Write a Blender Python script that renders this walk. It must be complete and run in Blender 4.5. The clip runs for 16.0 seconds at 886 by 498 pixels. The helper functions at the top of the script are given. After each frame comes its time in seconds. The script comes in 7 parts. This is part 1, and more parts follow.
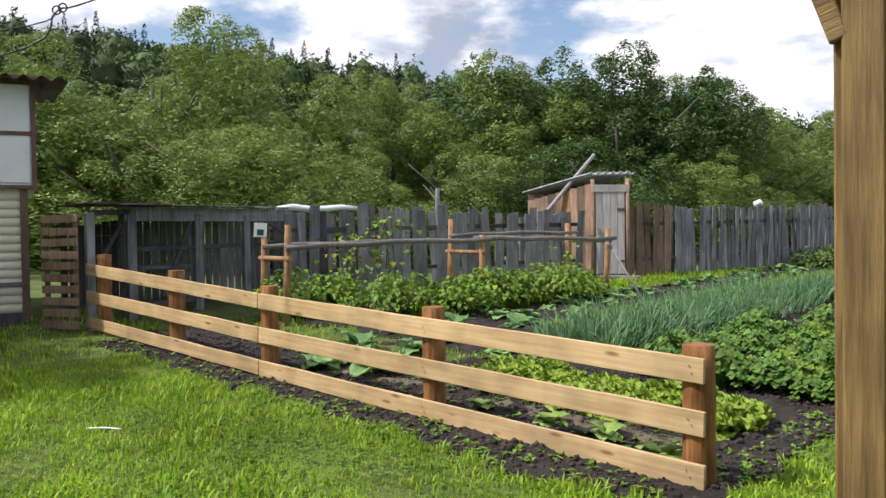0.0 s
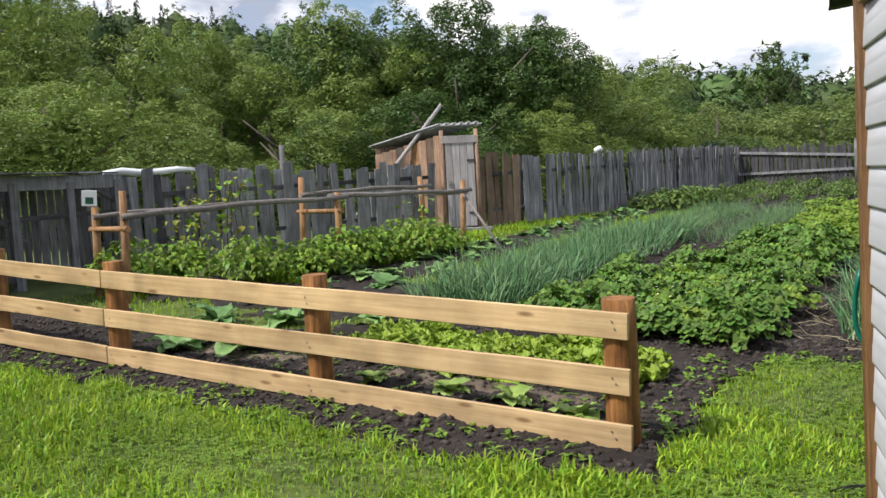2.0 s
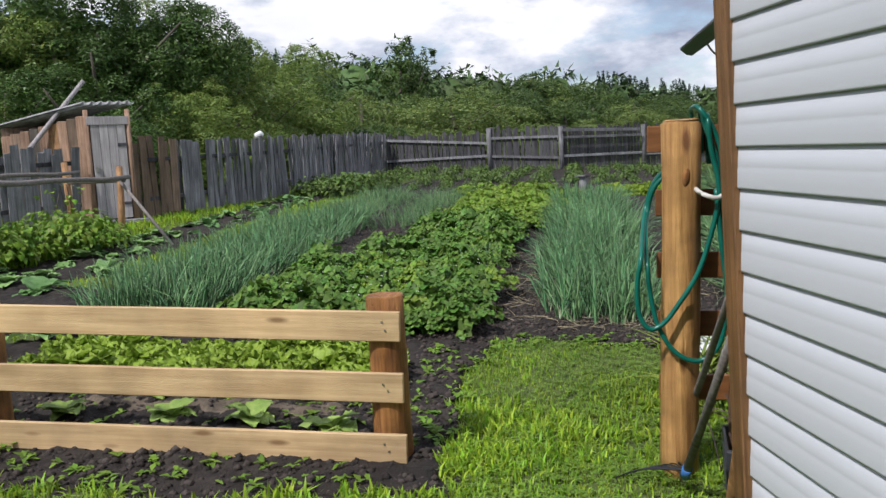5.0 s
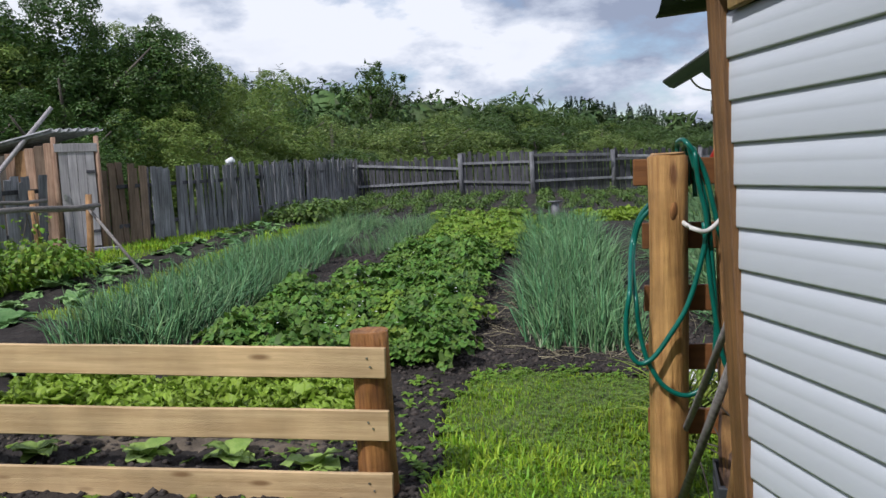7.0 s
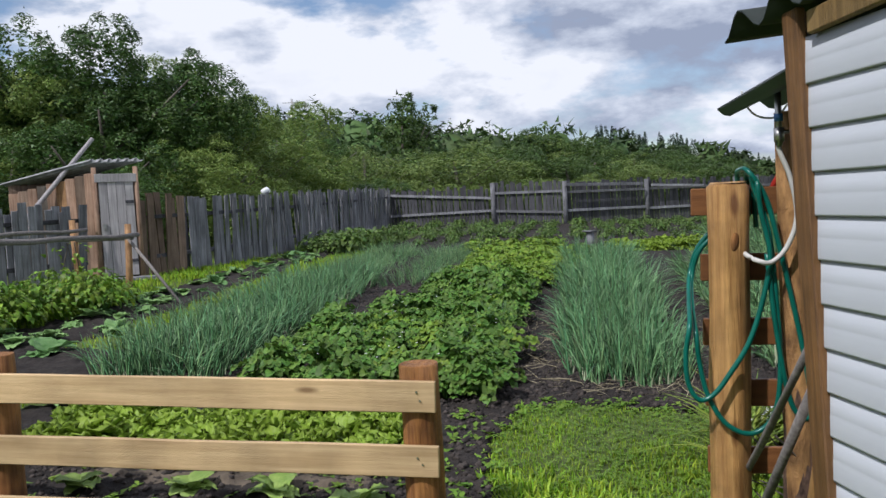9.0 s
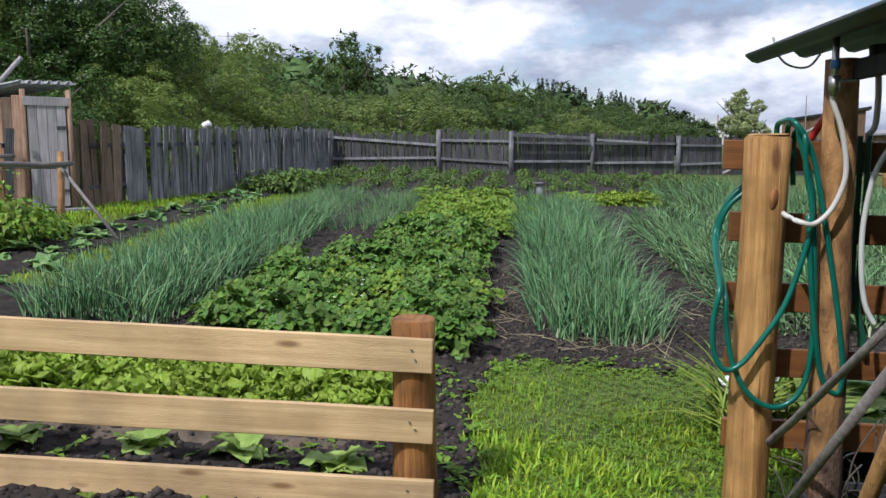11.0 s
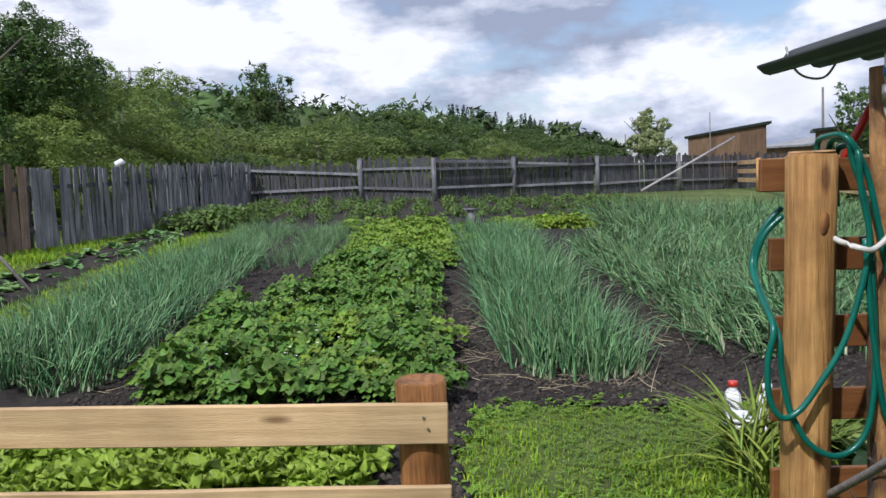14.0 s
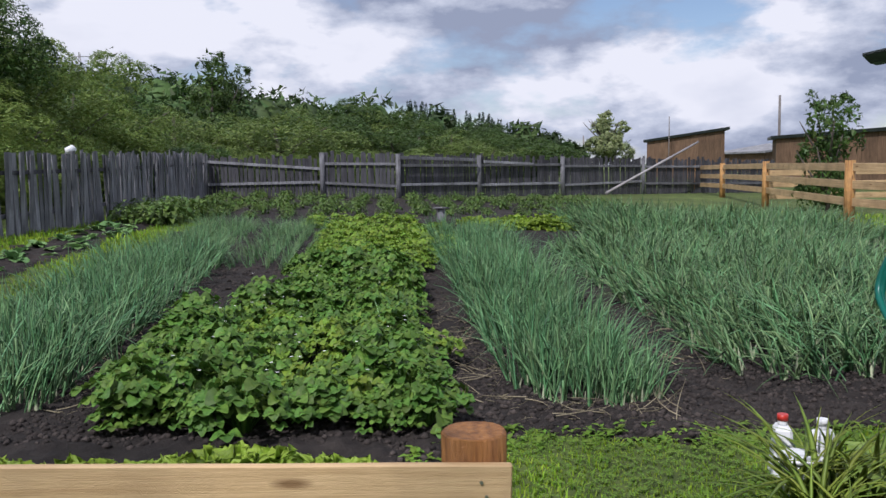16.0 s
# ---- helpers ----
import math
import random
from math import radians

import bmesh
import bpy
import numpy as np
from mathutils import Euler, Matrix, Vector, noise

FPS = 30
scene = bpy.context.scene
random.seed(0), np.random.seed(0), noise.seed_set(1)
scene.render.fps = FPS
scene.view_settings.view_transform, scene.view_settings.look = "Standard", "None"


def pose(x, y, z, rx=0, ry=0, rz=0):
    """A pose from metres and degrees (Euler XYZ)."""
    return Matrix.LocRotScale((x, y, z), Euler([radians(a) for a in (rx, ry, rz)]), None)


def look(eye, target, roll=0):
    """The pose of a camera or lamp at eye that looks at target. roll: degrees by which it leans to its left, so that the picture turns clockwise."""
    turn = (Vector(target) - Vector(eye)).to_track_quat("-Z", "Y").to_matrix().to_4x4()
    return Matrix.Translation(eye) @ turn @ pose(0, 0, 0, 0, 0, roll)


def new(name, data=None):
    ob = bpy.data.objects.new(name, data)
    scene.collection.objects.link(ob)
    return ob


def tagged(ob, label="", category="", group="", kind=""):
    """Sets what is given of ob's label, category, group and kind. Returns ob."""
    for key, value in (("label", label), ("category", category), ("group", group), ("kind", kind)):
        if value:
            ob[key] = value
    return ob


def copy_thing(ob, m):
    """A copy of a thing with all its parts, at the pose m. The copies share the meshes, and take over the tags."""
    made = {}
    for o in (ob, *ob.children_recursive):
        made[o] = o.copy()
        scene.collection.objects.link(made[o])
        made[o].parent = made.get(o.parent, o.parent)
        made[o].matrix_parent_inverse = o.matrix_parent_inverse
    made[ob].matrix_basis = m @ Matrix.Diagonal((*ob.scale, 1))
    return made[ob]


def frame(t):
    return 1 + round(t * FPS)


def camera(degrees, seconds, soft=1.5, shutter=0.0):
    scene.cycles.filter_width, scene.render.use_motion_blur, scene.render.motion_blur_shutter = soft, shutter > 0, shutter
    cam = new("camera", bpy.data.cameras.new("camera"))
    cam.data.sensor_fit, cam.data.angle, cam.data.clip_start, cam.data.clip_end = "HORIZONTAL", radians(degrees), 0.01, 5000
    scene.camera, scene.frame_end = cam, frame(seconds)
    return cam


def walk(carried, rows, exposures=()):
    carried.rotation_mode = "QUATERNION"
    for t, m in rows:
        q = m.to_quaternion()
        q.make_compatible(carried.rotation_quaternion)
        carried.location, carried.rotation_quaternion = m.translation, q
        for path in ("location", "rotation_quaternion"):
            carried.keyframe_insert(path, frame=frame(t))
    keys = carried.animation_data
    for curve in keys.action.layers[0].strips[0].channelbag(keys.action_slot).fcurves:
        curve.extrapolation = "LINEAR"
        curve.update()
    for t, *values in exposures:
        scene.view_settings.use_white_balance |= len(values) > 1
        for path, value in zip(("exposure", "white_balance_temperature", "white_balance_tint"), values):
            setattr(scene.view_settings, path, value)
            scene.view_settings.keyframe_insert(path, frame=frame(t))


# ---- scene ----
cam = camera(55.4, 16.0)
PATH = [
    (0, (-0.039, -0.121, 1.61), (-0.029, 1.879, 1.568), -0.8),
    (0.5, (-0.143, -0.04, 1.598), (-0.171, 1.957, 1.479), -1.7),
    (1, (-0.259, 0.102, 1.585), (-0.201, 2.092, 1.393), -2.1),
    (1.5, (-0.325, 0.252, 1.59), (-0.086, 2.229, 1.413), -1.8),
    (2, (-0.361, 0.472, 1.62), (0.039, 2.425, 1.46), -3.3),
    (2.5, (-0.462, 0.582, 1.621), (0.098, 2.494, 1.446), -2.5),
    (3, (-0.611, 0.741, 1.624), (0.031, 2.625, 1.435), -4.5),
    (3.5, (-0.664, 0.897, 1.614), (0.03, 2.765, 1.441), -4.7),
    (4, (-0.619, 1.128, 1.62), (0.261, 2.915, 1.448), -6.2),
    (4.5, (-0.644, 1.253, 1.636), (0.444, 2.917, 1.421), -3.5),
    (4.7, (-0.656, 1.236, 1.63), (0.48, 2.865, 1.391), -3.3),
    (7, (-0.69, 1.328, 1.677), (0.535, 2.898, 1.492), -3.2),
    (7.5, (-0.688, 1.322, 1.686), (0.548, 2.887, 1.54), -3.7),
    (8, (-0.701, 1.336, 1.687), (0.522, 2.914, 1.567), -3.4),
    (8.5, (-0.709, 1.385, 1.68), (0.482, 2.987, 1.568), -2.9),
    (8.7, (-0.721, 1.406, 1.684), (0.457, 3.019, 1.575), -3.3),
    (10.8, (-0.72, 1.89, 1.662), (0.459, 3.491, 1.442), -1.3),
    (11, (-0.715, 1.941, 1.657), (0.575, 3.45, 1.416), -0.3),
    (11.5, (-0.77, 2.061, 1.695), (0.66, 3.447, 1.503), -2.1),
    (12, (-0.829, 2.142, 1.694), (0.637, 3.492, 1.524), -3.0),
    (12.5, (-0.876, 2.172, 1.693), (0.556, 3.556, 1.506), -2.4),
    (13, (-0.807, 2.229, 1.682), (0.55, 3.685, 1.488), -2.4),
    (13.5, (-0.666, 2.328, 1.681), (0.705, 3.767, 1.462), -1.8),
    (14, (-0.644, 2.515, 1.686), (0.795, 3.892, 1.503), -2.6),
    (14.5, (-0.671, 2.783, 1.69), (0.704, 4.226, 1.533), -3.8),
    (15, (-0.667, 2.892, 1.702), (0.567, 4.458, 1.555), -3.7),
    (15.5, (-0.5, 3.057, 1.721), (0.87, 4.512, 1.636), -3.5),
    (16, (-0.391, 3.183, 1.693), (1.121, 4.477, 1.5), -1.0),
]
EXPO = [(0.0, 0.12, 6400, 13), (0.6, 0.22, 6420, 13), (1.5, 0.20, 6420, 13), (2.5, 0.02, 6450, 13), (3.5, -0.02, 6430, 13), (4.6, -0.14, 6200, 14), (7.0, -0.35, 5900, 13), (8.5, -0.37, 5900, 13), (11.0, -0.17, 5920, 14), (12.0, -0.31, 5920, 14), (13.0, -0.28, 5880, 14), (14.0, -0.22, 5880, 15), (14.5, -0.38, 5920, 15), (15.0, -0.32, 5920, 15), (16.0, -0.46, 5880, 17)]
walk(cam, [(t, look(eye, target, roll)) for t, eye, target, roll in PATH], EXPO)

# ---- light ----
SUN_DIR = Vector((-0.62, -0.10, 0.78)).normalized()
sun = new("sun", bpy.data.lights.new("sun", "SUN"))
sun.data.energy, sun.data.angle, sun.data.color = 5.0, radians(1.2), (1.0, 0.95, 0.87)
sun.matrix_basis = look(SUN_DIR * 50, (0, 0, 0))

world = bpy.data.worlds.new("sky")
scene.world = world
world.use_nodes = True
wn = world.node_tree
wn.nodes.clear()


def wnode(kind, **sets):
    n = wn.nodes.new(kind)
    for k, v in sets.items():
        n.inputs[k].default_value = v
    return n


def wmath(op, a, b=None, clamp=False):
    n = wn.nodes.new("ShaderNodeMath")
    n.operation, n.use_clamp = op, clamp
    for i, v in enumerate((a, b)):
        if v is None:
            continue
        if isinstance(v, (int, float)):
            n.inputs[i].default_value = v
        else:
            wn.links.new(v, n.inputs[i])
    return n.outputs[0]


sky = wn.nodes.new("ShaderNodeTexSky")
sky.sky_type, sky.sun_disc = "NISHITA", False
sky.sun_elevation, sky.sun_rotation = math.asin(SUN_DIR.z), math.atan2(SUN_DIR.x, SUN_DIR.y)
sky.altitude, sky.dust_density = 400, 1.0
tc = wn.nodes.new("ShaderNodeTexCoord")
sep = wn.nodes.new("ShaderNodeSeparateXYZ")
wn.links.new(tc.outputs["Generated"], sep.inputs[0])
# heaped clouds: noise over the view direction, flattened towards the horizon
stretch = wn.nodes.new("ShaderNodeVectorMath")
stretch.operation = "MULTIPLY"
stretch.inputs[1].default_value = (1.0, 1.0, 2.3)
wn.links.new(tc.outputs["Generated"], stretch.inputs[0])
def cloud_noise(offset):
    move = wn.nodes.new("ShaderNodeVectorMath")
    move.inputs[1].default_value = offset
    wn.links.new(stretch.outputs[0], move.inputs[0])
    n = wnode("ShaderNodeTexNoise", Scale=3.6, Detail=10.0, Roughness=0.56, Distortion=0.0)
    wn.links.new(move.outputs[0], n.inputs["Vector"])
    return n.outputs["Fac"]


dense = cloud_noise((-18.92, -19.3, -6.41))
above = cloud_noise((-18.92 + SUN_DIR.x * 0.10, -19.3 + SUN_DIR.y * 0.10, -6.41 + 0.15))
cover = wn.nodes.new("ShaderNodeMapRange")
cover.inputs[1].default_value, cover.inputs[2].default_value = 0.41, 0.50
wn.links.new(dense, cover.inputs[0])
lit = wmath("ADD", wmath("MULTIPLY", wmath("SUBTRACT", dense, above), 5.5), 0.62, True)
thick = wmath("MULTIPLY", wmath("SUBTRACT", dense, 0.5), 1.4)
lit = wmath("SUBTRACT", lit, thick, True)
shade = wn.nodes.new("ShaderNodeValToRGB")
els = shade.color_ramp.elements
els[0].position, els[0].color = 0.08, (0.44, 0.49, 0.60, 1)
els[1].position, els[1].color = 0.86, (1.18, 1.17, 1.16, 1)
mid = els.new(0.50)
mid.color = (0.80, 0.84, 0.91, 1)
wn.links.new(lit, shade.inputs[0])
blue = wn.nodes.new("ShaderNodeMix")
blue.data_type = "RGBA"
blue.inputs[0].default_value = 1.0
blue.blend_type = "MULTIPLY"
wn.links.new(sky.outputs[0], blue.inputs[6])
blue.inputs[7].default_value = (0.15, 0.145, 0.14, 1)
mixc = wn.nodes.new("ShaderNodeMix")
mixc.data_type = "RGBA"
wn.links.new(cover.outputs[0], mixc.inputs[0])
wn.links.new(blue.outputs[2], mixc.inputs[6])
wn.links.new(shade.outputs[0], mixc.inputs[7])
bg = wnode("ShaderNodeBackground", Strength=1.0)
wn.links.new(mixc.outputs[2], bg.inputs[0])
wout = wn.nodes.new("ShaderNodeOutputWorld")
wn.links.new(bg.outputs[0], wout.inputs[0])

# ---- plan ----
R2 = 0.5 ** 0.5
UP = Vector((0, 0, 1))
rng = np.random.default_rng(7)


def smooth(a):
    a = np.clip(a, 0, 1)
    return a * a * (3 - 2 * a)


def gz(x, y):
    """Height of the ground: a gentle slope up into the garden."""
    far = np.hypot(x + 0.4, y - 2)
    lift = 0.035 * np.minimum(y, 40) - 0.0105 * np.minimum(x, 60)
    return lift + 0.12 * smooth((far - 6) / 9)


def sw(s, w, z=0.0):
    """World point from the garden's own axes (s into the garden, w along the front fence), z above the ground."""
    x, y = (s + w) * R2, (s - w) * R2
    return Vector((x, y, float(gz(x, y)) + z))


def onground(x, y, z=0.0):
    return Vector((x, y, float(gz(x, y)) + z))


# ---- materials ----
def material(name, dark, light, rough=0.8, scale=6.0, stretch=(1, 1, 1), bump=0.3, fine=40.0, vary="", amount=0.25,
             hue=0.0, through_light=0.0, metal=0.0, stain=0.25, stain_scale=1.3, knots=None, coat=0.0):
    m = bpy.data.materials.new(name)
    m.use_nodes = True
    nt = m.node_tree
    nt.nodes.clear()
    link = nt.links.new

    def node(kind, **sets):
        n = nt.nodes.new(kind)
        for k, v in sets.items():
            n.inputs[k].default_value = v
        return n

    tex = node("ShaderNodeTexCoord")
    vec = tex.outputs["Object"]
    rnd = None
    if vary == "island":
        rnd = node("ShaderNodeNewGeometry").outputs["Random Per Island"]
    elif vary == "object":
        rnd = node("ShaderNodeObjectInfo").outputs["Random"]
        add = node("ShaderNodeVectorMath")
        mul = node("ShaderNodeMath")
        mul.operation = "MULTIPLY"
        mul.inputs[1].default_value = 37.0
        link(rnd, mul.inputs[0])
        link(vec, add.inputs[0])
        link(mul.outputs[0], add.inputs[1])
        vec = add.outputs[0]
    mp = node("ShaderNodeMapping")
    mp.inputs["Scale"].default_value = stretch
    link(vec, mp.inputs["Vector"])
    n1 = node("ShaderNodeTexNoise", Scale=scale, Detail=8.0, Roughness=0.62)
    link(mp.outputs[0], n1.inputs["Vector"])
    ramp = node("ShaderNodeValToRGB")
    ramp.color_ramp.elements[0].position, ramp.color_ramp.elements[0].color = 0.30, (*dark, 1)
    ramp.color_ramp.elements[1].position, ramp.color_ramp.elements[1].color = 0.70, (*light, 1)
    link(n1.outputs["Fac"], ramp.inputs[0])
    col = ramp.outputs[0]
    n2 = node("ShaderNodeTexNoise", Scale=stain_scale, Detail=4.0, Roughness=0.55)
    link(vec, n2.inputs["Vector"])
    mr = node("ShaderNodeMapRange")
    mr.inputs[1].default_value, mr.inputs[2].default_value = 0.3, 0.7
    mr.inputs[3].default_value, mr.inputs[4].default_value = 1 - stain, 1 + stain * 0.6
    link(n2.outputs["Fac"], mr.inputs[0])
    hsv = node("ShaderNodeHueSaturation")
    link(col, hsv.inputs["Color"])
    val = mr.outputs[0]
    if rnd is not None:
        vr = node("ShaderNodeMapRange")
        vr.inputs[3].default_value, vr.inputs[4].default_value = 1 - amount, 1 + amount
        link(rnd, vr.inputs[0])
        mu = node("ShaderNodeMath")
        mu.operation = "MULTIPLY"
        link(val, mu.inputs[0])
        link(vr.outputs[0], mu.inputs[1])
        val = mu.outputs[0]
        if hue:
            hr = node("ShaderNodeMapRange")
            hr.inputs[3].default_value, hr.inputs[4].default_value = 0.5 - hue, 0.5 + hue
            wob = node("ShaderNodeMath")
            wob.operation = "FRACT"
            m7 = node("ShaderNodeMath")
            m7.operation = "MULTIPLY"
            m7.inputs[1].default_value = 7.31
            link(rnd, m7.inputs[0])
            link(m7.outputs[0], wob.inputs[0])
            link(wob.outputs[0], hr.inputs[0])
            link(hr.outputs[0], hsv.inputs["Hue"])
    link(val, hsv.inputs["Value"])
    col = hsv.outputs[0]
    if knots:
        mk = node("ShaderNodeMapping")
        mk.inputs["Scale"].default_value = knots
        link(vec, mk.inputs["Vector"])
        vo = node("ShaderNodeTexVoronoi", Scale=1.0)
        link(mk.outputs[0], vo.inputs["Vector"])
        kr = node("ShaderNodeMapRange")
        kr.inputs[1].default_value, kr.inputs[2].default_value = 0.07, 0.15
        kr.inputs[3].default_value, kr.inputs[4].default_value = 0.85, 0.0
        link(vo.outputs["Distance"], kr.inputs[0])
        mx = node("ShaderNodeMix")
        mx.data_type = "RGBA"
        link(kr.outputs[0], mx.inputs[0])
        link(col, mx.inputs[6])
        mx.inputs[7].default_value = (dark[0] * 0.45, dark[1] * 0.36, dark[2] * 0.3, 1)
        col = mx.outputs[2]
    p = node("ShaderNodeBsdfPrincipled", Roughness=rough, Metallic=metal)
    p.inputs["Specular IOR Level"].default_value = 0.35
    if coat:
        p.inputs["Coat Weight"].default_value = coat
        p.inputs["Coat Roughness"].default_value = 0.15
    link(col, p.inputs["Base Color"])
    if bump:
        n3 = node("ShaderNodeTexNoise", Scale=fine, Detail=6.0, Roughness=0.7)
        link(mp.outputs[0], n3.inputs["Vector"])
        b = node("ShaderNodeBump", Strength=bump, Distance=0.02)
        link(n3.outputs["Fac"], b.inputs["Height"])
        link(b.outputs[0], p.inputs["Normal"])
    out = node("ShaderNodeOutputMaterial")
    if through_light:
        tr = node("ShaderNodeBsdfTranslucent")
        link(col, tr.inputs["Color"])
        ms = node("ShaderNodeMixShader")
        ms.inputs[0].default_value = through_light
        link(p.outputs[0], ms.inputs[1])
        link(tr.outputs[0], ms.inputs[2])
        link(ms.outputs[0], out.inputs[0])
    else:
        link(p.outputs[0], out.inputs[0])
    return m


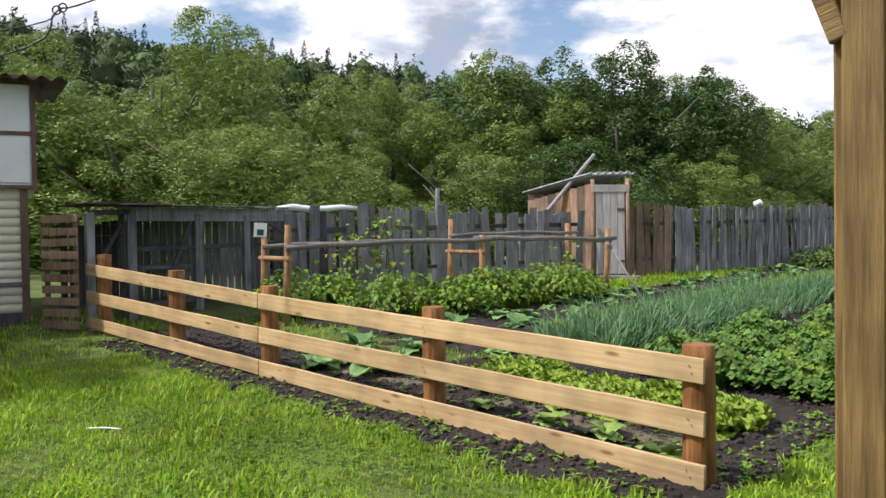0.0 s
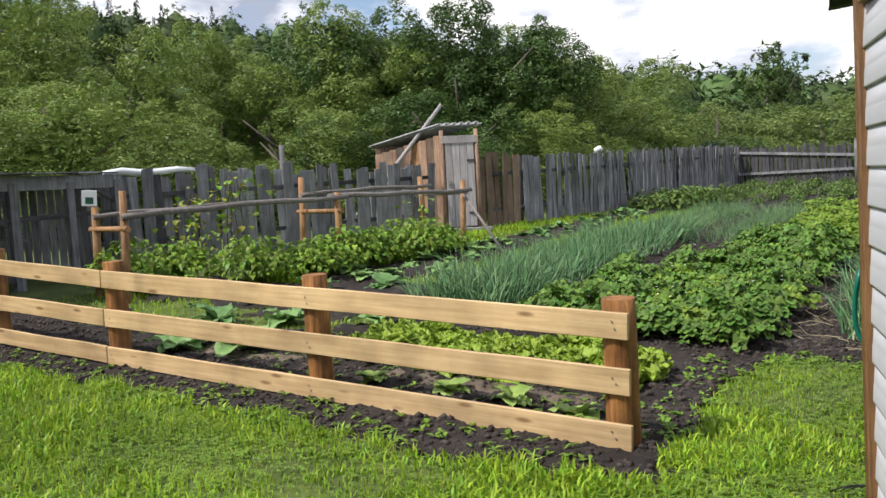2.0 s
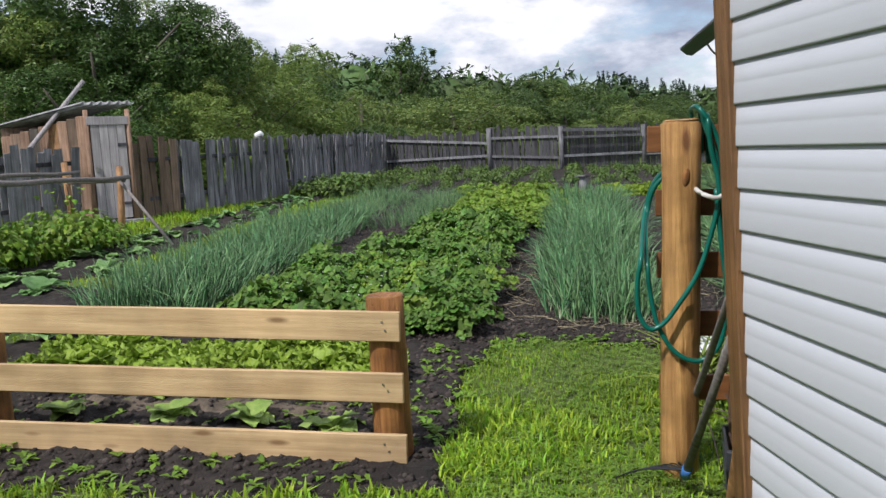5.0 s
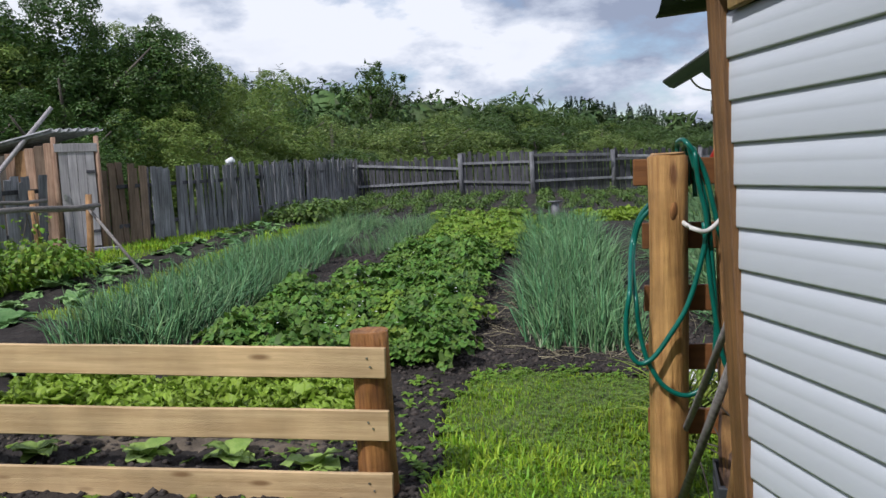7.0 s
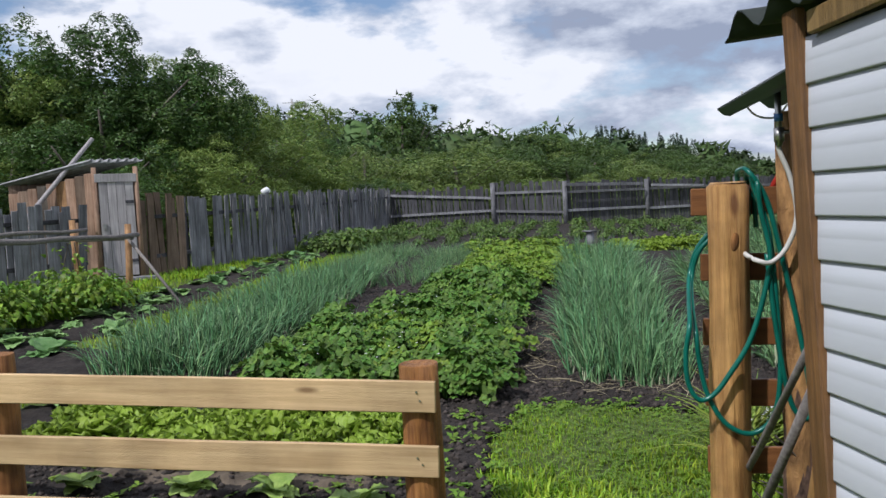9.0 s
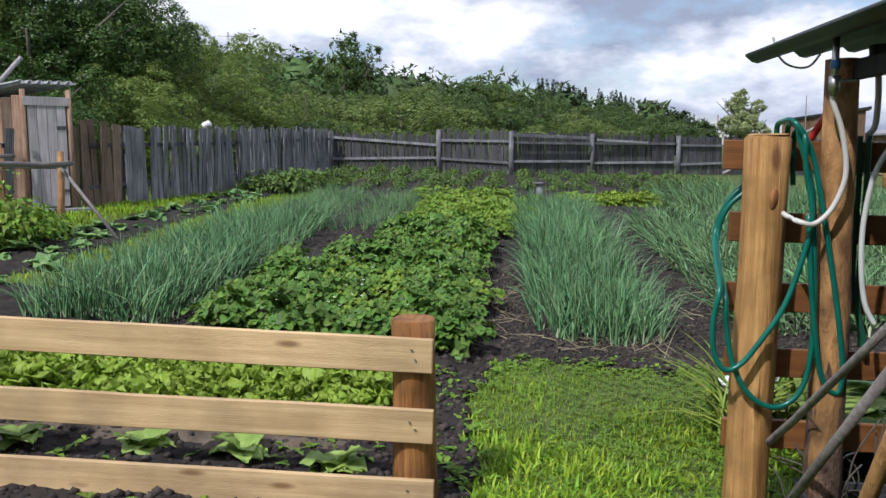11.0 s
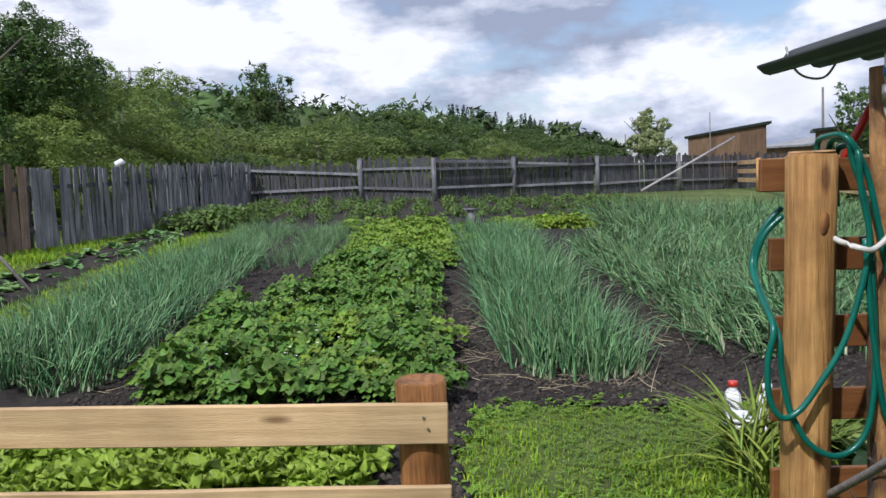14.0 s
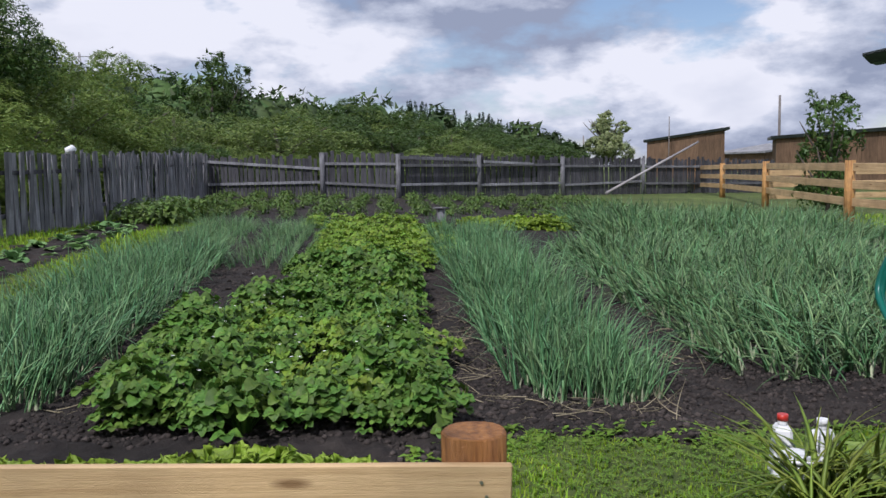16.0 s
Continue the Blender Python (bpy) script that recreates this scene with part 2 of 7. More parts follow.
MAT = dict(
    ground=material("meadow_ground", (0.048, 0.070, 0.017), (0.121, 0.161, 0.039), 0.95, 3.0, bump=0.6, stain=0.35, stain_scale=0.4),
    soil=material("garden_soil", (0.014, 0.011, 0.010), (0.044, 0.036, 0.031), 0.95, 9.0, bump=0.9, fine=55, stain=0.45, stain_scale=1.1),
    drysoil=material("dry_soil", (0.09, 0.07, 0.05), (0.19, 0.15, 0.11), 0.95, 9.0, bump=0.8, fine=55),
    clod=material("soil_clod", (0.024, 0.019, 0.017), (0.078, 0.064, 0.056), 0.95, 20, bump=0.8, vary="island", amount=0.45),
    straw=material("dry_stalk", (0.20, 0.17, 0.10), (0.38, 0.33, 0.22), 0.8, 12, vary="island", amount=0.3, bump=0.1),
    lawn=material("lawn_blade", (0.174, 0.312, 0.018), (0.345, 0.501, 0.036), 0.55, 3, vary="island", amount=0.4, hue=0.025, through_light=0.35, bump=0, stain=0.25, stain_scale=0.8),
    clover=material("clover_leaf", (0.120, 0.229, 0.023), (0.197, 0.317, 0.040), 0.6, 5, vary="island", amount=0.3, hue=0.015, through_light=0.3, bump=0),
    lily=material("daylily_leaf", (0.150, 0.240, 0.030), (0.300, 0.380, 0.060), 0.45, 5, vary="island", amount=0.3, hue=0.02, through_light=0.3, bump=0),
    onion=material("onion_leaf", (0.070, 0.175, 0.068), (0.200, 0.360, 0.160), 0.45, 4, vary="island", amount=0.55, hue=0.03, through_light=0.08, bump=0),
    garlic=material("garlic_leaf", (0.080, 0.180, 0.066), (0.220, 0.365, 0.160), 0.45, 4, vary="island", amount=0.58, hue=0.035, through_light=0.12, bump=0),
    onionstem=material("pale_onion_stem", (0.24, 0.30, 0.16), (0.46, 0.48, 0.34), 0.5, 8, vary="island", amount=0.3, bump=0),
    berry=material("strawberry_leaf", (0.070, 0.162, 0.022), (0.158, 0.275, 0.045), 0.55, 30, vary="island", amount=0.38, hue=0.02, through_light=0.25, bump=0.15, fine=90),
    berrylight=material("young_strawberry_leaf", (0.130, 0.235, 0.022), (0.258, 0.382, 0.046), 0.45, 30, vary="island", amount=0.3, hue=0.02, through_light=0.25, bump=0.15, fine=90),
    lettuce=material("lettuce_leaf", (0.235, 0.400, 0.036), (0.430, 0.610, 0.085), 0.4, 22, vary="island", amount=0.25, hue=0.012, through_light=0.35, bump=0.35, fine=60),
    cabbage=material("cabbage_leaf", (0.199, 0.324, 0.060), (0.352, 0.473, 0.113), 0.45, 14, vary="island", amount=0.2, through_light=0.2, bump=0.3, fine=40),
    squash=material("squash_leaf", (0.100, 0.215, 0.050), (0.250, 0.390, 0.150), 0.5, 14, vary="island", amount=0.35, hue=0.02, through_light=0.2, bump=0.2),
    potato=material("potato_leaf", (0.065, 0.127, 0.023), (0.139, 0.218, 0.042), 0.5, 14, vary="island", amount=0.35, hue=0.02, through_light=0.2, bump=0),
    raspberry=material("raspberry_leaf", (0.115, 0.220, 0.020), (0.225, 0.350, 0.040), 0.5, 14, vary="island", amount=0.4, hue=0.025, through_light=0.25, bump=0),
    yellowleaf=material("yellowish_vine_leaf", (0.15, 0.18, 0.02), (0.27, 0.27, 0.03), 0.5, 14, vary="island", amount=0.3, hue=0.02, through_light=0.25, bump=0),
    willow=material("willow_leaf", (0.129, 0.199, 0.037), (0.246, 0.333, 0.077), 0.5, 3, vary="island", amount=0.28, hue=0.02, through_light=0.28, bump=0, stain=0.3, stain_scale=0.6),
    farwillow=material("distant_willow_leaf", (0.105, 0.165, 0.034), (0.205, 0.275, 0.066), 0.5, 3, vary="island", amount=0.28, hue=0.02, through_light=0.2, bump=0, stain=0.3, stain_scale=0.6),
    darkleaf=material("alder_leaf", (0.041, 0.092, 0.017), (0.094, 0.166, 0.033), 0.5, 3, vary="island", amount=0.45, hue=0.02, through_light=0.22, bump=0, stain=0.3, stain_scale=0.6),
    fardark=material("distant_alder_leaf", (0.045, 0.088, 0.018), (0.095, 0.155, 0.034), 0.5, 3, vary="island", amount=0.4, hue=0.02, through_light=0.22, bump=0, stain=0.3, stain_scale=0.6),
    paleleaf=material("birch_leaf", (0.230, 0.280, 0.120), (0.370, 0.420, 0.200), 0.5, 3, vary="island", amount=0.35, hue=0.02, through_light=0.28, bump=0),
    forest=material("far_forest_leaf", (0.034, 0.070, 0.019), (0.080, 0.132, 0.035), 0.7, 0.3, vary="island", amount=0.45, hue=0.02, through_light=0.1, bump=0, stain=0.45, stain_scale=0.05),
    spruce=material("spruce_needles", (0.012, 0.033, 0.015), (0.030, 0.063, 0.024), 0.8, 0.5, vary="island", amount=0.4, bump=0),
    bark=material("grey_bark", (0.05, 0.042, 0.034), (0.14, 0.12, 0.10), 0.9, 14, (1, 1, 0.25), 0.8, 30),
    pine=material("fresh_pine_board", (0.40, 0.26, 0.125), (0.60, 0.43, 0.235), 0.55, 3.0, (0.5, 13, 13), 0.25, 20, vary="object", amount=0.07, stain=0.30, stain_scale=2.3, knots=(2.1, 8, 8)),
    post=material("varnished_pine_post", (0.12, 0.040, 0.010), (0.40, 0.185, 0.055), 0.55, 4.5, (9, 9, 0.5), 0.6, 16, vary="object", amount=0.1, stain=0.5, stain_scale=5, knots=(5, 5, 3.6)),
    post_pale=material("varnished_log", (0.24, 0.100, 0.026), (0.64, 0.37, 0.130), 0.5, 3.2, (9, 9, 0.35), 0.7, 14, stain=0.35, stain_scale=6, knots=(7, 7, 2.2)),
    stainrail=material("brown_stained_board", (0.115, 0.045, 0.014), (0.21, 0.088, 0.028), 0.5, 3.0, (0.7, 9, 9), 0.25, 20, vary="object", amount=0.12, stain=0.25, knots=(1.6, 7, 7)),
    trim=material("weathered_stained_trim", (0.095, 0.055, 0.018), (0.36, 0.23, 0.085), 0.6, 3.5, (9, 9, 0.5), 0.5, 16, stain=0.45, stain_scale=3, knots=(6, 6, 1.6)),
    browntrim=material("brown_stained_trim", (0.075, 0.034, 0.012), (0.29, 0.145, 0.050), 0.5, 3.5, (14, 14, 0.5), 0.5, 16, stain=0.45, stain_scale=3, knots=(6, 6, 1.6)),
    greywood=material("weathered_grey_board", (0.109, 0.107, 0.115), (0.300, 0.301, 0.323), 0.85, 4.0, (10, 10, 0.55), 0.7, 18, vary="object", amount=0.35, stain=0.4, stain_scale=2),
    darkwood=material("dark_weathered_wood", (0.035, 0.035, 0.042), (0.099, 0.096, 0.106), 0.85, 4.0, (10, 10, 0.6), 0.7, 18, vary="object", amount=0.3, stain=0.35, stain_scale=2),
    brownwood=material("brown_weathered_board", (0.13, 0.085, 0.058), (0.28, 0.20, 0.145), 0.85, 4.0, (10, 10, 0.55), 0.7, 18, vary="object", amount=0.3, stain=0.4, stain_scale=2),
    slabwood=material("orange_slab_board", (0.202, 0.110, 0.067), (0.423, 0.290, 0.207), 0.8, 4.0, (10, 10, 0.5), 0.6, 18, vary="object", amount=0.25, stain=0.4, stain_scale=2),
    doorwood=material("pale_grey_door_board", (0.28, 0.26, 0.265), (0.50, 0.47, 0.475), 0.85, 4.0, (10, 10, 0.5), 0.5, 18, vary="object", amount=0.12),
    greypole=material("debarked_grey_pole", (0.12, 0.105, 0.10), (0.26, 0.235, 0.22), 0.8, 5.0, (0.8, 9, 9), 0.5, 18, vary="object", amount=0.15),
    stake=material("peeled_orange_stake", (0.20, 0.10, 0.045), (0.42, 0.25, 0.12), 0.8, 5.0, (9, 9, 0.8), 0.6, 18, vary="object", amount=0.2, stain=0.4, stain_scale=6),
    siding=material("white_vinyl_siding", (0.440, 0.458, 0.495), (0.495, 0.512, 0.548), 0.35, 2.0, (0.3, 8, 8), 0.05, 60, stain=0.05, stain_scale=1.0),
    cream=material("cream_vinyl_siding", (0.62, 0.58, 0.47), (0.72, 0.68, 0.56), 0.4, 2.0, bump=0.05, stain=0.08),
    panel=material("white_painted_panel", (0.70, 0.72, 0.76), (0.78, 0.80, 0.83), 0.5, 2.0, bump=0.08, stain=0.08),
    frame=material("brown_painted_frame", (0.10, 0.055, 0.045), (0.19, 0.115, 0.09), 0.7, 6, (6, 6, 1), 0.3, stain=0.3),
    slate=material("grey_corrugated_slate", (0.180, 0.180, 0.186), (0.348, 0.348, 0.360), 0.85, 7, bump=0.5, stain=0.35),
    darkroof=material("dark_green_roof_sheet", (0.012, 0.017, 0.014), (0.030, 0.038, 0.032), 0.45, 6, bump=0.1, stain=0.3),
    rust=material("brown_tin_roof", (0.06, 0.045, 0.04), (0.12, 0.09, 0.08), 0.7, 5, bump=0.2),
    plank=material("far_hut_board", (0.105, 0.062, 0.036), (0.23, 0.145, 0.088), 0.85, 3, (6, 6, 0.5), 0.4, vary="object", amount=0.2),
    hose=material("green_garden_hose", (0.004, 0.085, 0.062), (0.008, 0.135, 0.10), 0.28, 8, bump=0.03, stain=0.15),
    white_hose=material("white_plastic_hose", (0.464, 0.448, 0.416), (0.560, 0.544, 0.512), 0.4, 8, bump=0.05),
    clear_hose=material("clear_plastic_hose", (0.42, 0.44, 0.42), (0.56, 0.58, 0.56), 0.25, 8, bump=0.03),
    darkbark=material("rough_dark_bark", (0.018, 0.011, 0.009), (0.24, 0.145, 0.100), 0.9, 16.0, (1.6, 1.6, 0.7), 1.0, 40, stain=0.5, stain_scale=6),
    barkpost=material("flaking_bark", (0.11, 0.050, 0.022), (0.55, 0.30, 0.11), 0.7, 11.0, (1.6, 1.6, 0.6), 0.9, 24, stain=0.5, stain_scale=2.5),
    metal=material("tap_metal", (0.35, 0.34, 0.32), (0.5, 0.49, 0.47), 0.35, 20, metal=0.9, bump=0.1),
    black=material("black_plastic", (0.012, 0.012, 0.014), (0.03, 0.03, 0.034), 0.45, 8, bump=0.05),
    crate=material("dark_plastic_crate", (0.025, 0.028, 0.034), (0.05, 0.054, 0.062), 0.5, 8, bump=0.05),
    blue=material("blue_plastic", (0.04, 0.13, 0.35), (0.07, 0.19, 0.45), 0.4, 8, bump=0),
    white=material("white_plastic", (0.72, 0.73, 0.74), (0.82, 0.83, 0.84), 0.35, 8, bump=0.02, stain=0.06),
    red=material("red_plastic", (0.45, 0.03, 0.02), (0.6, 0.05, 0.035), 0.35, 8, bump=0),
    greenlabel=material("green_label", (0.01, 0.07, 0.04), (0.015, 0.1, 0.06), 0.4, 8, bump=0),
    tarp=material("white_tarp", (0.72, 0.74, 0.78), (0.82, 0.84, 0.87), 0.5, 4, bump=0.3, fine=9),
    net=material("dark_wire_netting", (0.02, 0.02, 0.022), (0.045, 0.045, 0.05), 0.6, 8, bump=0),
    rope=material("white_rope", (0.5, 0.5, 0.48), (0.65, 0.65, 0.62), 0.9, 60, bump=0.5),
    endgrain=material("sawn_log_end", (0.34, 0.18, 0.07), (0.52, 0.33, 0.16), 0.6, 24, bump=0.3, stain=0.3, stain_scale=9),
    stone=material("pale_stone", (0.22, 0.2, 0.18), (0.4, 0.37, 0.33), 0.9, 9, bump=0.6),
    glass=material("dark_window_glass", (0.02, 0.025, 0.03), (0.03, 0.035, 0.04), 0.08, 4, bump=0),
    flower=material("white_petal", (0.75, 0.75, 0.72), (0.85, 0.85, 0.82), 0.6, 4, bump=0),
)


# ---- building tools ----
def np_mesh(name, verts, faces, mat=None, flat=True):
    me = bpy.data.meshes.new(name)
    verts, faces = np.asarray(verts, dtype=np.float32), np.asarray(faces, dtype=np.int32)
    k = faces.shape[1]
    me.vertices.add(len(verts))
    me.vertices.foreach_set("co", verts.ravel())
    me.loops.add(faces.size)
    me.loops.foreach_set("vertex_index", faces.ravel())
    me.polygons.add(len(faces))
    me.polygons.foreach_set("loop_start", np.arange(0, faces.size, k, dtype=np.int32))
    me.update(calc_edges=True)
    if not flat:
        me.polygons.foreach_set("use_smooth", np.ones(len(faces), dtype=bool))
    if mat:
        me.materials.append(mat)
    return me


def bm_mesh(name, bm, mat, soft=False):
    me = bpy.data.meshes.new(name)
    bm.normal_update()
    bm.to_mesh(me)
    bm.free()
    me.materials.append(mat)
    if soft:
        me.polygons.foreach_set("use_smooth", np.array([p.loop_total <= 4 for p in me.polygons], dtype=bool))
    return me


WORLD_OF = {}


def thing(name, at, label, category, group="", kind="", turn=None):
    """An Empty at a thing's base that carries its parts."""
    ob = new(name)
    ob.matrix_basis = turn if turn is not None else Matrix.Translation(at)
    ob.empty_display_size = 0.1
    WORLD_OF[ob] = ob.matrix_basis.copy()
    return tagged(ob, label, category, group, kind)


def put(name, me, m, parent=None, label="", category="", group="", kind=""):
    """One mesh object at the world pose m, under a parent or at top level."""
    ob = new(name, me)
    WORLD_OF[ob] = m.copy()
    if parent is not None:
        ob.parent = parent
        ob.matrix_basis = WORLD_OF[parent].inverted() @ m
    else:
        ob.matrix_basis = m
    return tagged(ob, label, category, group, kind)


def span(p, q, up=UP):
    """A pose at the middle of p and q, with x along them."""
    p, q = Vector(p), Vector(q)
    x = (q - p).normalized()
    y = up.cross(x).normalized()
    z = x.cross(y)
    m = Matrix((x, y, z)).transposed().to_4x4()
    m.translation = (p + q) / 2
    return m


def box_bm(lx, ly, lz, bevel=0.004, base=False):
    bm = bmesh.new()
    bmesh.ops.create_cube(bm, size=1.0)
    bmesh.ops.scale(bm, vec=(lx, ly, lz), verts=bm.verts)
    if base:
        bmesh.ops.translate(bm, vec=(0, 0, lz / 2), verts=bm.verts)
    if bevel:
        bmesh.ops.bevel(bm, geom=list(bm.edges), offset=bevel, segments=1, affect="EDGES")
    return bm


def board(name, p, q, width, thick, mat, parent=None, up=UP, seg=1, wob=0.0, **tags):
    """A sawn board from p to q; width along up, with a slightly uneven edge."""
    p, q = Vector(p), Vector(q)
    ln = (q - p).length
    bm = box_bm(ln, thick, width, min(0.004, thick * 0.2))
    if seg > 1:
        for i in range(1, seg):
            bmesh.ops.bisect_plane(bm, geom=list(bm.verts) + list(bm.edges) + list(bm.faces),
                                   plane_co=(ln * (i / seg - 0.5), 0, 0), plane_no=(1, 0, 0))
        for v in bm.verts:
            n = noise.noise((v.co.x * 1.7 + p.x * 3, v.co.z * 2, p.z * 9))
            v.co.z += wob * n
            v.co.y += wob * 0.4 * noise.noise((v.co.x * 1.3, p.y * 5, 3.3))
    return put(name, bm_mesh(name, bm, mat), span(p, q, up), parent, **tags)


def log_bm(points, radii, sides=12, rough=0.0, cap=True, seed=0.0):
    """A round, slightly uneven stem through points."""
    bm = bmesh.new()
    pts = [Vector(p) for p in points]
    rings = []
    for i, p in enumerate(pts):
        d = (pts[min(i + 1, len(pts) - 1)] - pts[max(i - 1, 0)]).normalized()
        side = d.cross(Vector((0.31, 0.95, 0.05)) if abs(d.y) < 0.9 else Vector((1, 0, 0.1))).normalized()
        oth = d.cross(side)
        ring = []
        for k in range(sides):
            a = 2 * math.pi * k / sides
            r = radii[i] * (1 + rough * noise.noise((math.cos(a) * 1.5 + seed, math.sin(a) * 1.5, i * 0.6 + seed)))
            ring.append(bm.verts.new(p + side * (r * math.cos(a)) + oth * (r * math.sin(a))))
        rings.append(ring)
    for a, b in zip(rings, rings[1:]):
        for k in range(sides):
            bm.faces.new((a[k], a[(k + 1) % sides], b[(k + 1) % sides], b[k]))
    if cap:
        bm.faces.new(rings[0][::-1])
        bm.faces.new(rings[-1])
    bmesh.ops.recalc_face_normals(bm, faces=bm.faces)
    return bm


def log(name, points, radii, mat, parent=None, sides=12, rough=0.15, **tags):
    at = Vector(points[0])
    bm = log_bm([Vector(p) - at for p in points], radii, sides, rough, seed=at.x * 3.1 + at.y)
    return put(name, bm_mesh(name, bm, mat, True), Matrix.Translation(at), parent, **tags)


def tube(name, points, radius, mat, parent=None, sides=10, **tags):
    """A hose, rope or wire along a smooth line through points."""
    pts = [Vector(p) for p in points]
    fine = []
    for i in range(len(pts) - 1):
        a, b, c, d = pts[max(i - 1, 0)], pts[i], pts[i + 1], pts[min(i + 2, len(pts) - 1)]
        for k in range(6):
            u = k / 6
            fine.append(0.5 * ((2 * b) + (c - a) * u + (2 * a - 5 * b + 4 * c - d) * u * u + (3 * b - a - 3 * c + d) * u ** 3))
    fine.append(pts[-1])
    at = fine[0].copy()
    bm = log_bm([p - at for p in fine], [radius] * len(fine), sides, 0.0)
    return put(name, bm_mesh(name, bm, mat, True), Matrix.Translation(at), parent, **tags)


def stamp(tv, tf, pos, rot, size):
    """Copies of a small template (tv, tf) at pos with rotations rot and sizes, as one array of vertices and faces."""
    tv, tf = np.asarray(tv), np.asarray(tf)
    v = np.einsum("nij,kj->nki", rot, tv) * size[:, None, None] + pos[:, None, :]
    f = tf[None] + (np.arange(len(pos)) * len(tv))[:, None, None]
    return v.reshape(-1, 3), f.reshape(-1, tf.shape[1])


def turns(yaw, tilt, spin=None):
    """Rotations: spin about z, then a tilt away from upright, then yaw about z."""
    cy, sy, ct, st = np.cos(yaw), np.sin(yaw), np.cos(tilt), np.sin(tilt)
    o, e = np.zeros_like(yaw), np.ones_like(yaw)
    rz = np.stack([cy, -sy, o, sy, cy, o, o, o, e], -1).reshape(-1, 3, 3)
    ry = np.stack([ct, o, st, o, e, o, -st, o, ct], -1).reshape(-1, 3, 3)
    m = rz @ ry
    if spin is not None:
        c, s = np.cos(spin), np.sin(spin)
        m = m @ np.stack([c, -s, o, s, c, o, o, o, e], -1).reshape(-1, 3, 3)
    return m


def facing(normals, r):
    """Rotations that lay a leaf's face along a normal, with a chance turn about it."""
    n = normals / np.linalg.norm(normals, axis=1, keepdims=True)
    t = np.cross(n, r.normal(size=n.shape))
    t /= np.linalg.norm(t, axis=1, keepdims=True)
    return np.stack([t, np.cross(n, t), n], -1)


def join(parts):
    vs, fs, n = [], [], 0
    for v, f in parts:
        vs.append(v)
        fs.append(f + n)
        n += len(v)
    return np.concatenate(vs), np.concatenate(fs)


# small leaf templates, stem at the origin, tip along +x
LEAF = (np.array([(0, 0, 0), (0.45, 0.26, 0.05), (1, 0, -0.03), (0.45, -0.26, 0.05)]), np.array([(0, 2, 1), (0, 3, 2)]))


def blade_template(bend, width, rings=5, flat=0.5):
    """An upright leaf 1 tall that bends towards +x; three-sided."""
    v, f = [], []
    for i in range(rings):
        u = i / (rings - 1)
        x, z = bend * u ** 2.2, u * (1 - 0.35 * abs(bend) * u)
        r = width * (1 - u ** 1.6) + 0.0006
        v += [(x - r * flat, 0, z), (x + r * 0.3, r, z), (x + r * 0.3, -r, z)]
        if i:
            a, b = 3 * (i - 1), 3 * i
            for k in range(3):
                l = (k + 1) % 3
                f += [(a + k, a + l, b + l), (a + k, b + l, b + k)]
    return np.array(v), np.array(f)


def cupped_leaf(length, width, nx=5, ny=4, droop=0.4, frill=0.0, seed=0, fold=0.2, notch=0.0):
    """A broad leaf as a bent grid, with a toothed or frilled rim."""
    r = np.random.default_rng(seed)
    v, f = [], []
    for i in range(nx + 1):
        u = i / nx
        half = width * 0.5 * (math.sin(math.pi * min(1.0, 0.08 + 0.90 * u ** 0.8)) ** 0.5) * (1 if i else 0)
        for j in range(ny + 1):
            t = 2 * j / ny - 1
            x = u * length * (1 - 0.12 * abs(t) ** 2)
            y = half * t
            z = length * (0.55 * u - droop * u * u) * 0.8 + fold * abs(y)
            if i and frill and (abs(t) > 0.6 or u > 0.85):
                z += frill * r.normal()
                x += frill * 0.7 * r.normal()
                y += frill * 0.7 * r.normal()
            v.append((x, y, z))
    for i in range(nx):
        for j in range(ny):
            a = i * (ny + 1) + j
            f.append((a, a + ny + 1, a + ny + 2, a + 1))
    return np.array(v), np.array(f)


# ---- ground, hill and soil ----
def hill(x, y):
    """Wooded ridge behind the garden: high on the far left, running out to the right."""
    d, az = np.hypot(x, y), np.degrees(np.arctan2(x, y))
    top = np.interp(az, [-180, -60, -24, -6, 9, 23, 32, 40, 52, 60, 180], [16, 24, 26, 22.5, 17, 10, 6.5, 3.5, 0.5, 0, 0])
    return top * smooth((d - 55) / 95)


def ground_sheet():
    def axis(near_lo, near_hi, step, far):
        a = list(np.arange(near_lo, near_hi + 1e-6, step))
        g, lo, hi = step, near_lo, near_hi
        while hi < far or lo > -far:
            g *= 1.25
            if hi < far:
                hi += g
                a.append(hi)
            if lo > -far:
                lo -= g
                a.insert(0, lo)
        return np.array(a)
    xs, ys = axis(-8, 16, 0.25, 900), axis(-6, 26, 0.25, 900)
    gx, gy = np.meshgrid(xs, ys)
    z = gz(gx, gy) + hill(gx, gy) + 0.012 * np.sin(gx * 2.1 + gy * 0.7) * np.cos(gy * 1.7)
    n = len(xs)
    i, j = np.meshgrid(np.arange(n - 1), np.arange(len(ys) - 1))
    a = (j * n + i).ravel()
    me = np_mesh("ground", np.stack([gx, gy, z], -1).reshape(-1, 3), np.stack([a, a + 1, a + n + 1, a + n], -1), MAT["ground"], False)
    put("ground", me, Matrix(), None, "sloping meadow ground with short grass", "ground", kind="structure")


ground_sheet()


